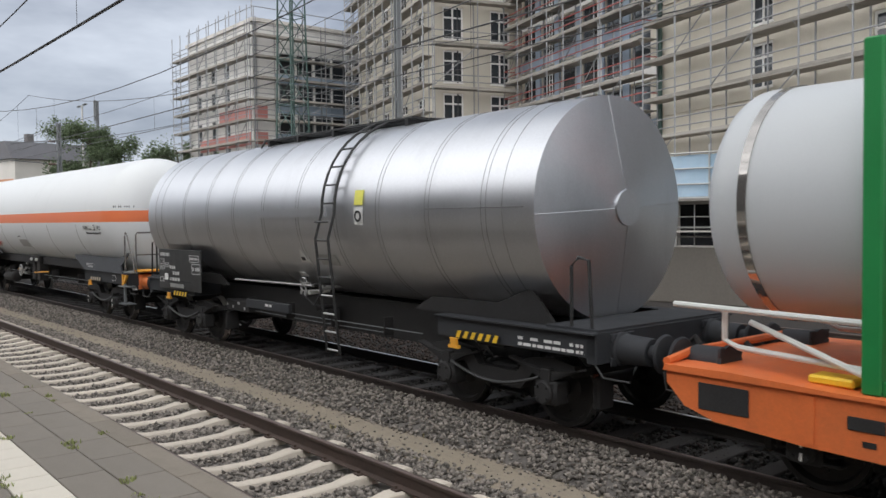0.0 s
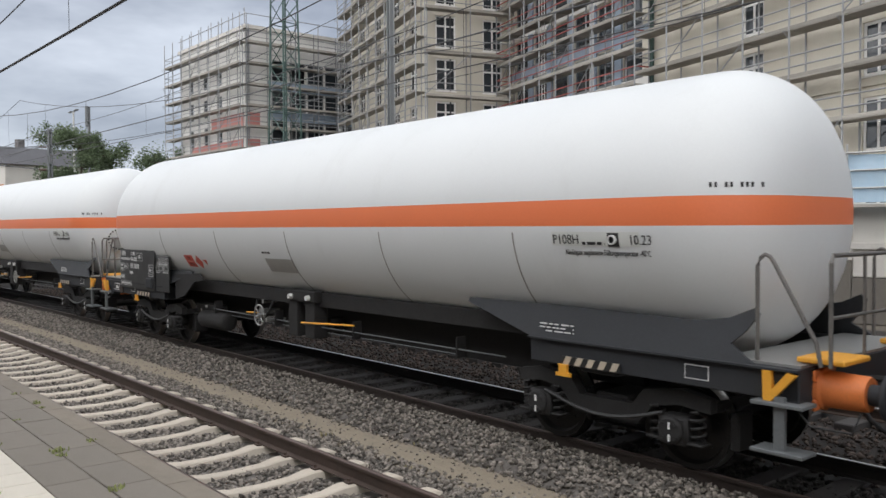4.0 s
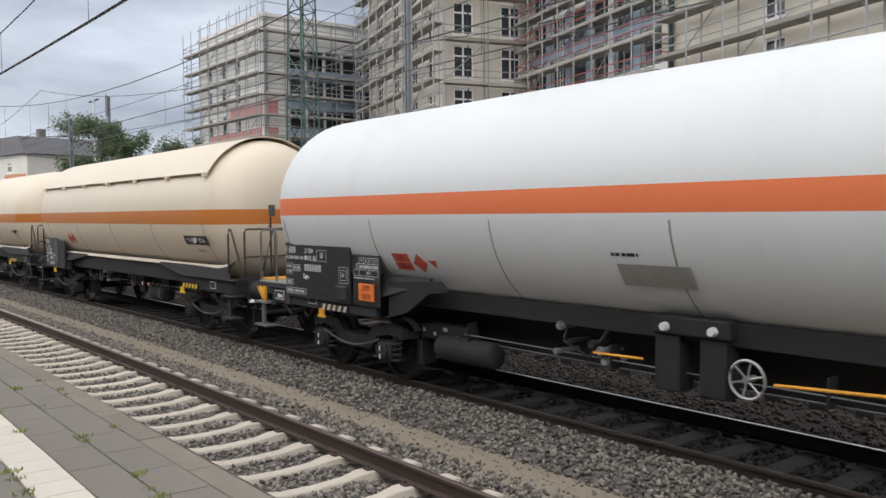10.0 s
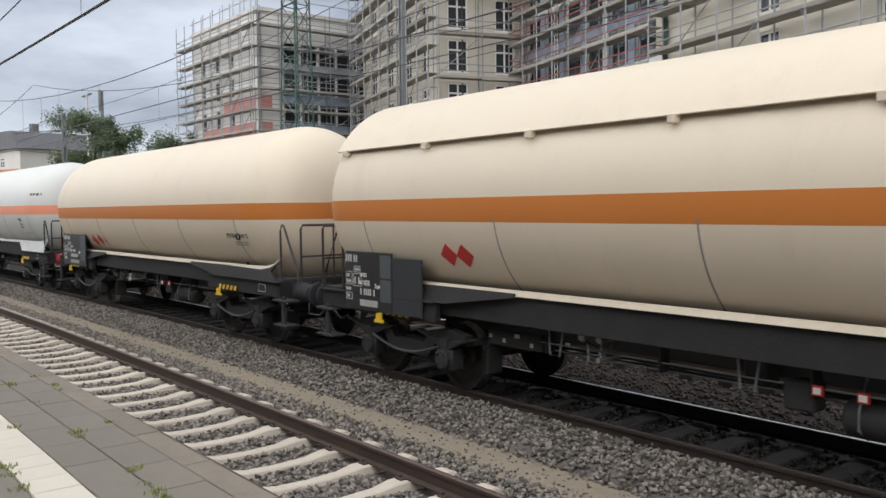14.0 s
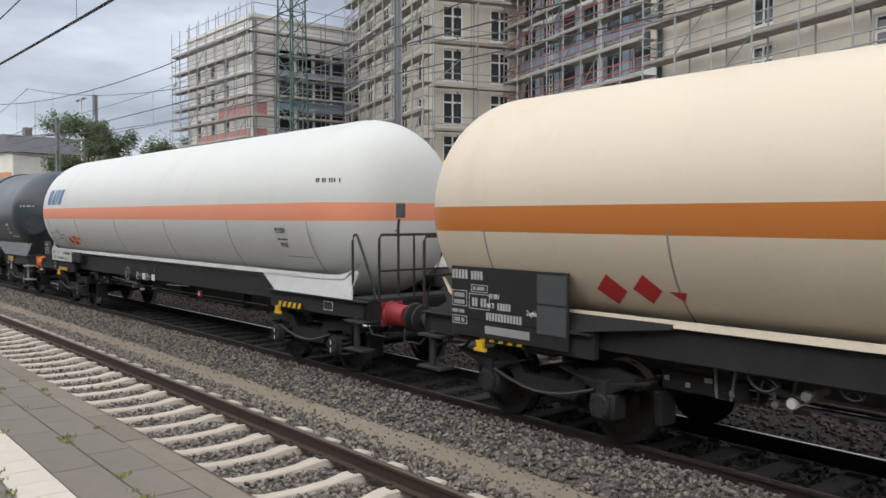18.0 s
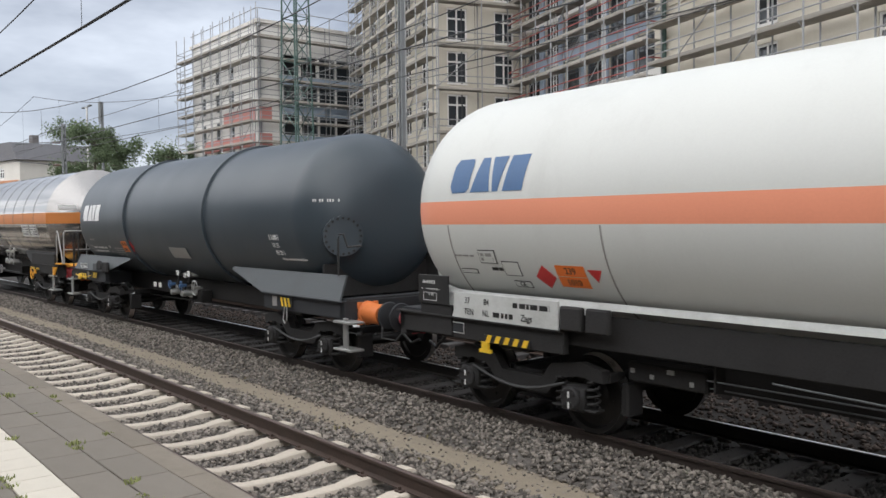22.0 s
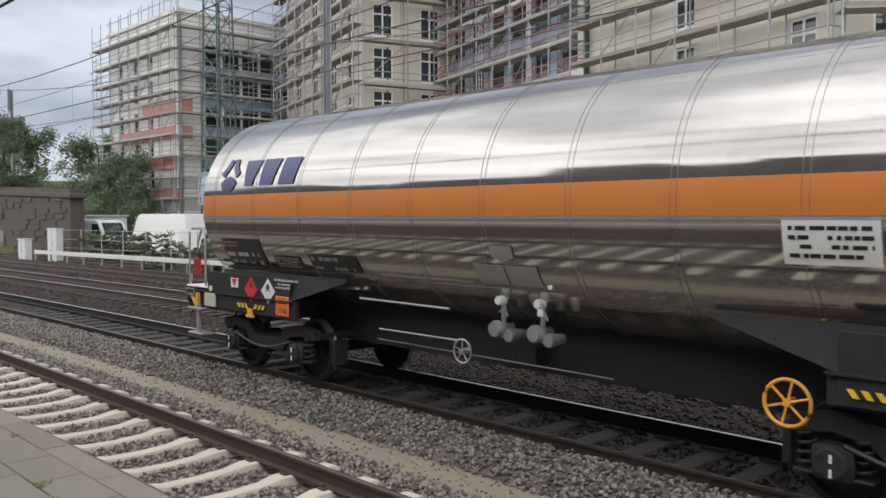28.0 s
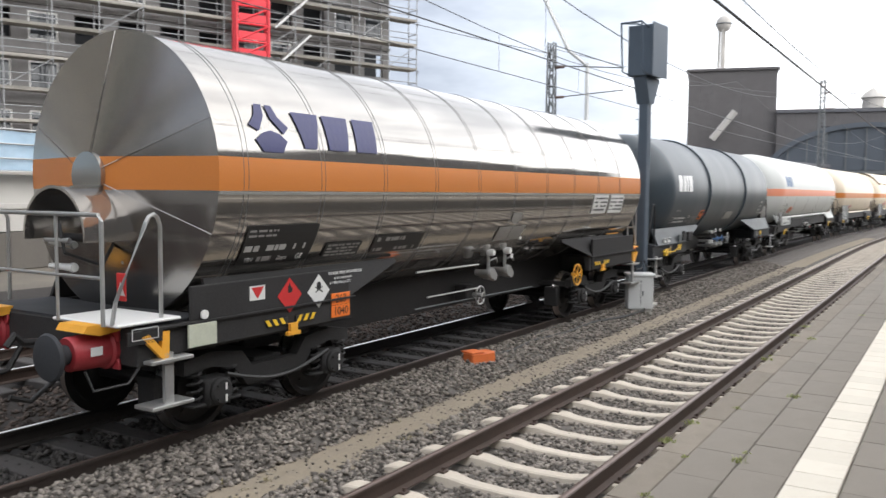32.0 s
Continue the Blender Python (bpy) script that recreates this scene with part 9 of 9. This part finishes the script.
for c, z0, lab in ((C1, 5.62, "overhead contact line above the platform track"), (C2, 5.27, "overhead contact line above the freight track"), (YARD[0], 6.05, "overhead contact line above the yard track")):
    ln = thing("overhead_line", pose(0, 0, 0), lab, "overhead line", "overhead lines")
    step = 4
    wave = lambda s: c + (0.15 * math.sin(s / 30) if c == C1 else 0.0)
    wire([(*along(s, wave(s))[:2], z0) for s in range(-150, 121, step)], 0.016 if c == C1 else 0.013, "contact_wire", ln)
    if c == C1:
        wire([(*along(s, wave(s) + 0.07)[:2], z0 + 0.03) for s in range(-150, 121, step)], 0.014, "contact_wire", ln)
        mess = lambda s: z0 + 0.35 + 1.1 * (((s + 10) % 60) / 30 - 1) ** 2
    else:
        mess = lambda s: z0 + 1.0 + 0.0036 * ((s + 48) % 50 - 25) ** 2
    wire([(*along(s, wave(s))[:2], mess(s)) for s in range(-150, 121, 3)], 0.013, "carrier_wire", ln)
    for s in range(-146, 118, 6):
        x, y, _ = along(s, wave(s))
        wire([(x, y, z0), (x, y, mess(s))], 0.005, "dropper", ln)
fd = thing("overhead_line", pose(0, 0, 0), "thin feeder wires slung between masts", "overhead line", "overhead lines")
for a, b in (((-104, 13.2, 9.3), (-62, 15.6, 9.2)), ((-62, 15.6, 9.2), (-28.2, 20.3, 12.2)), ((-104, 12, 8.2), (-62, 14.5, 8.0)), ((-62, 14.5, 8.0), (-28.2, 20.3, 9.0)), ((-28.2, 20.3, 9.5), (-5, 20.3, 9.6)), ((-5, 20.3, 9.6), (40.95, 19.4, 9.8)), ((40.95, 19.4, 10.1), (92, 13.0, 12.6)), ((-54, 29.5, 14), (-28.2, 20.3, 10.5)), ((-54, 29.5, 11.5), (-5, 20.3, 8.6))):
    wire([(a[0] + (b[0] - a[0]) * k / 10, a[1] + (b[1] - a[1]) * k / 10, a[2] + (b[2] - a[2]) * k / 10 - 0.7 * math.sin(math.pi * k / 10)) for k in range(11)], 0.016, "feeder_wire", fd)

# ---- right side: signal, boxes, station hall ----
sg_ = thing("signal", pose(19.15, 7.0, -0.28, 0, 0, -6), "dark signal on a post seen from behind with a ladder cage", "signal")
part("post", B(-0.11, 0.11, -0.11, 0.11, 0.2, 5.4, 0.015), M_SIGNAL, sg_)
bm = bmesh.new()
prism(bm, [(-0.12, 4.85), (0.12, 4.85), (0.44, 5.45), (-0.34, 5.45)], -0.16, 0.16)
part("bracket", bm, M_SIGNAL, sg_)
part("head", B(-0.36, 0.40, -0.30, 0.30, 5.47, 6.62, 0.02), M_SIGNAL, sg_)
part("back_plate", B(-0.39, 0.43, -0.33, -0.31, 5.45, 6.66), M_SIGNAL, sg_)
for pts in ([(-0.34, -0.2, 6.55), (-0.72, -0.2, 6.62), (-0.72, 0.3, 6.62), (0.1, 0.3, 6.75), (0.36, 0, 6.64)], [(-0.72, -0.2, 6.62), (-0.62, -0.2, 5.55), (-0.34, -0.2, 5.48)], [(-0.72, 0.3, 6.62), (-0.62, 0.3, 5.55), (-0.34, 0.2, 5.48)]):
    part("cage_rail", T(pts, 0.022, 6), M_SIGNAL, sg_, smooth=True)
for k in range(12):
    part("rung", T([(-0.12, 0.16, 0.9 + 0.36 * k), (0.12, 0.16, 0.9 + 0.36 * k)], 0.012, 5), M_SIGNAL, sg_)
part("base", B(-0.3, 0.3, -0.3, 0.3, -0.1, 0.2, 0.02), M_CONC, sg_)
bx = cabinet(18.3, 6.75, 0.56, 0.86, -62, "light grey cable box at the signal's foot")
bx.location.z = -0.22
ob_ = thing("cable_box", pose(11.2, 6.9, -0.18, 0, 0, -20), "small orange trackside cable box on the ballast", "box")
part("body", B(-0.24, 0.24, -0.12, 0.12, 0.02, 0.20, 0.02), M_ORWAG, ob_)
part("lid", B(-0.26, 0.0, -0.13, 0.13, 0.20, 0.225, 0.008), M_ORWAG, ob_)
part("foot", B(-0.2, 0.2, -0.1, 0.1, -0.03, 0.02), M_BLACK, ob_)
cb = thing("cable", pose(0, 0, 0), "black rubber cable lying on the ballast", "cable")
part("strand", T([(11.4, 6.92, -0.11), (12.3, 6.86, -0.12), (13.2, 6.95, -0.11), (14.4, 6.82, -0.12), (15.8, 6.86, -0.11), (17.0, 6.62, -0.12), (18.1, 6.55, -0.11), (18.3, 6.65, 0.0)], 0.022, 6), M_DRAIL, cb, smooth=True)
part("strand", T([(13.2, 7.28, -0.11), (14.0, 7.18, -0.10), (15.0, 7.22, -0.11), (15.7, 7.02, -0.11), (15.3, 6.90, -0.10)], 0.020, 6), M_DRAIL, cb, smooth=True)

st = thing("station_hall", pose(118, 11.2, -1.9, 0, 0, 6), "dark arched station hall with a brick tower beside it", "station")
# barrel roof seen from its open end; tracks run along local x
n = 28
outer = [(13.0 * math.cos(math.pi * k / n), 5.0 + 8.6 * math.sin(math.pi * k / n)) for k in range(n + 1)]
inner = [(12.4 * math.cos(math.pi * k / n), 4.9 + 8.1 * math.sin(math.pi * k / n)) for k in range(n + 1)]
vs = [(0, y, z) for y, z in outer] + [(70, y, z) for y, z in outer] + [(0, y, z) for y, z in inner] + [(70, y, z) for y, z in inner]
k1 = n + 1
fs = []
for i in range(n):
    fs += [(i, i + 1, k1 + i + 1, k1 + i), (2 * k1 + i, 3 * k1 + i, 3 * k1 + i + 1, 2 * k1 + i + 1), (i, 2 * k1 + i, 2 * k1 + i + 1, i + 1)]
raw("roof", vs, fs, M_HALL, st)
bm = bmesh.new()
top = [bm.verts.new((0.5, y, z)) for y, z in inner if z > 7.4]
bm.faces.new(top)
part("end_screen", bm, M_HALL, st)
for k in range(-5, 6):
    part("screen_bar", B(0.3, 0.45, 2.3 * k - 0.1, 2.3 * k + 0.1, 7.4, 5.0 + 8.0 * math.sqrt(max(0.05, 1 - (2.3 * k / 12.4) ** 2))), M_MASTG, st)
part("screen_beam", B(0.2, 0.5, -12.0, 12.0, 7.1, 7.5), M_MASTG, st)
for ys in (-12.7, 12.7):
    part("side_wall", B(0, 70, ys - 0.3, ys + 0.3, -0.4, 5.2), M_BRICK, st)
part("back_wall", B(69, 70, -12.4, 12.4, -0.4, 12), M_ROOMSHADE, st)
tw = thing("brick_tower", pose(128, 30.2, 0, 0, 0, 14), "dark brick tower block beside the station hall", "building")
part("body", B(0, 14, -6.2, 6.2, -0.4, 20.6, 0.05), M_BRICK, tw)
part("cornice", B(-0.3, 14.3, -6.5, 6.5, 20.6, 21.0, 0.05), M_BRICK, tw)
bm = bmesh.new()
prism(bm, [(-0.2, 21.0), (14.2, 21.0), (7, 21.8)], -6.4, 6.4)
part("roof", bm, M_ROOFT, tw)
part("wing", B(-1.0, 14, -21, -6.2, -0.4, 14.2, 0.05), M_BRICK, tw)
part("wing_roof", B(-1.3, 14, -21, -6.2, 14.2, 14.7), M_ROOFT, tw)
part("turret", lathe(bmesh.new(), [(14.7, 1.5), (16.4, 1.5), (16.6, 1.8), (17.4, 1.1), (17.9, 0.3), (18.2, 0.001)], "z", 12, c=(4, -19.5, 0)), M_CONC, tw, smooth=True)
part("chute", T([(-1.8, -0.5, 14.5), (-1.8, 2.6, 10.5)], 0.5, 8), M_CONC, tw)
for k in range(2):
    part("window", B(-1.06, -0.98, -19 + 5 * k, -17.2 + 5 * k, 9.5, 12.2), M_GLASS, tw)
bt = thing("ball_tower", pose(150, 37.0, -1.5), "slim tower with a ball-shaped top far behind", "tower")
for dx, dy in ((-0.7, 0), (0.7, 0), (0, 0.7)):
    part("shaft", T([(dx, dy, 0), (dx, dy, 32.5)], 0.22, 6), M_CONC, bt)
part("ball", lathe(bmesh.new(), [(32.0, 0.3), (32.3, 0.9), (32.9, 1.25), (33.5, 1.3), (34.1, 1.15), (34.6, 0.6), (34.8, 0.001)], "z", 20), M_CONC, bt, smooth=True)
part("ring", lathe(bmesh.new(), [(33.2, 1.35), (33.3, 1.45), (33.4, 1.35)], "z", 20), M_MASTG, bt, smooth=True)
cn = thing("crane", pose(150, 62, 0), "pale lattice tower crane jib in the distance", "crane")
part("mast", T([(0, 0, 0), (0, 0, 27)], 0.45, 6), M_CABIN, cn)
part("lower_jib", T([(-0.6, 3.6, 29.5), (0, 0, 26.5)], 0.4, 6), M_CABIN, cn)
part("jib", T([(-0.6, 3.6, 29.5), (-4.0, 16.0, 56)], 0.38, 6), M_CABIN, cn)
for k in range(14):
    f = k / 14
    part("lattice_bar", T([(-0.6 - 3.4 * f, 3.2 + 12.4 * f, 29.5 + 26.5 * f), (-0.6 - 3.4 * (f + 0.05), 4.2 + 12.4 * f, 30.2 + 26.5 * f)], 0.2, 4), M_CABIN, cn)
bl = thing("long_shed", pose(70, 26, 0, 0, 0, -12), "low dark station side building", "building")
part("body", B(0, 60, 0, 10, -0.4, 6.0, 0.05), M_BRICK, bl)
part("roof", B(-0.4, 60.4, -0.5, 10.5, 6.0, 6.4), M_ROOFT, bl)
# unseen walls added behind the camera; they close the place and block low sky
pw = thing("unseen_rear_wall", pose(0, -9.4, 0), "unseen brick wall added behind the platform to block low sky", "wall", kind="structure")
part("wall", B(-60, 60, -0.3, 0, -0.4, 3.6), M_BRICK, pw)
# uneven high blocks, added as a dark skyline for the tanks to reflect
rk = random.Random(31)
a = -60.0
while a < 60:
    b = a + rk.uniform(2.5, 8.0)
    part("reflection_wall", B(a, b - 0.02, -6.0 - rk.uniform(0, 2), -0.32, -0.4, rk.uniform(9.5, 12.5)), M_BRICK, pw)
    a = b


def motions():
    """Key the train's run; each wagon stands on its two bogies."""
    times = [0, 2, 4, 5, 6, 8, 10, 11, 13, 15, 17, 20, 22, 24, 26, 26.5, 27.5, 28.5, 29, 30, 31, 31.5, 32]

    def at_track(s):
        x, y, h = along(s, C2)
        return pose(x, y, 0, 0, 0, math.degrees(h))

    for w_, mid in TRAIN + [CARGO]:
        walk(w_, [(t, at_track(mid + ran(t))) for t in times])
    for wheel_, dx in WHEELS:
        walk(wheel_, [(k / 8, pose(dx, 0, 0.46) @ Matrix.Rotation(ran(k / 8) / 0.46, 4, "Y")) for k in range(33 * 8 - 7)])


motions()
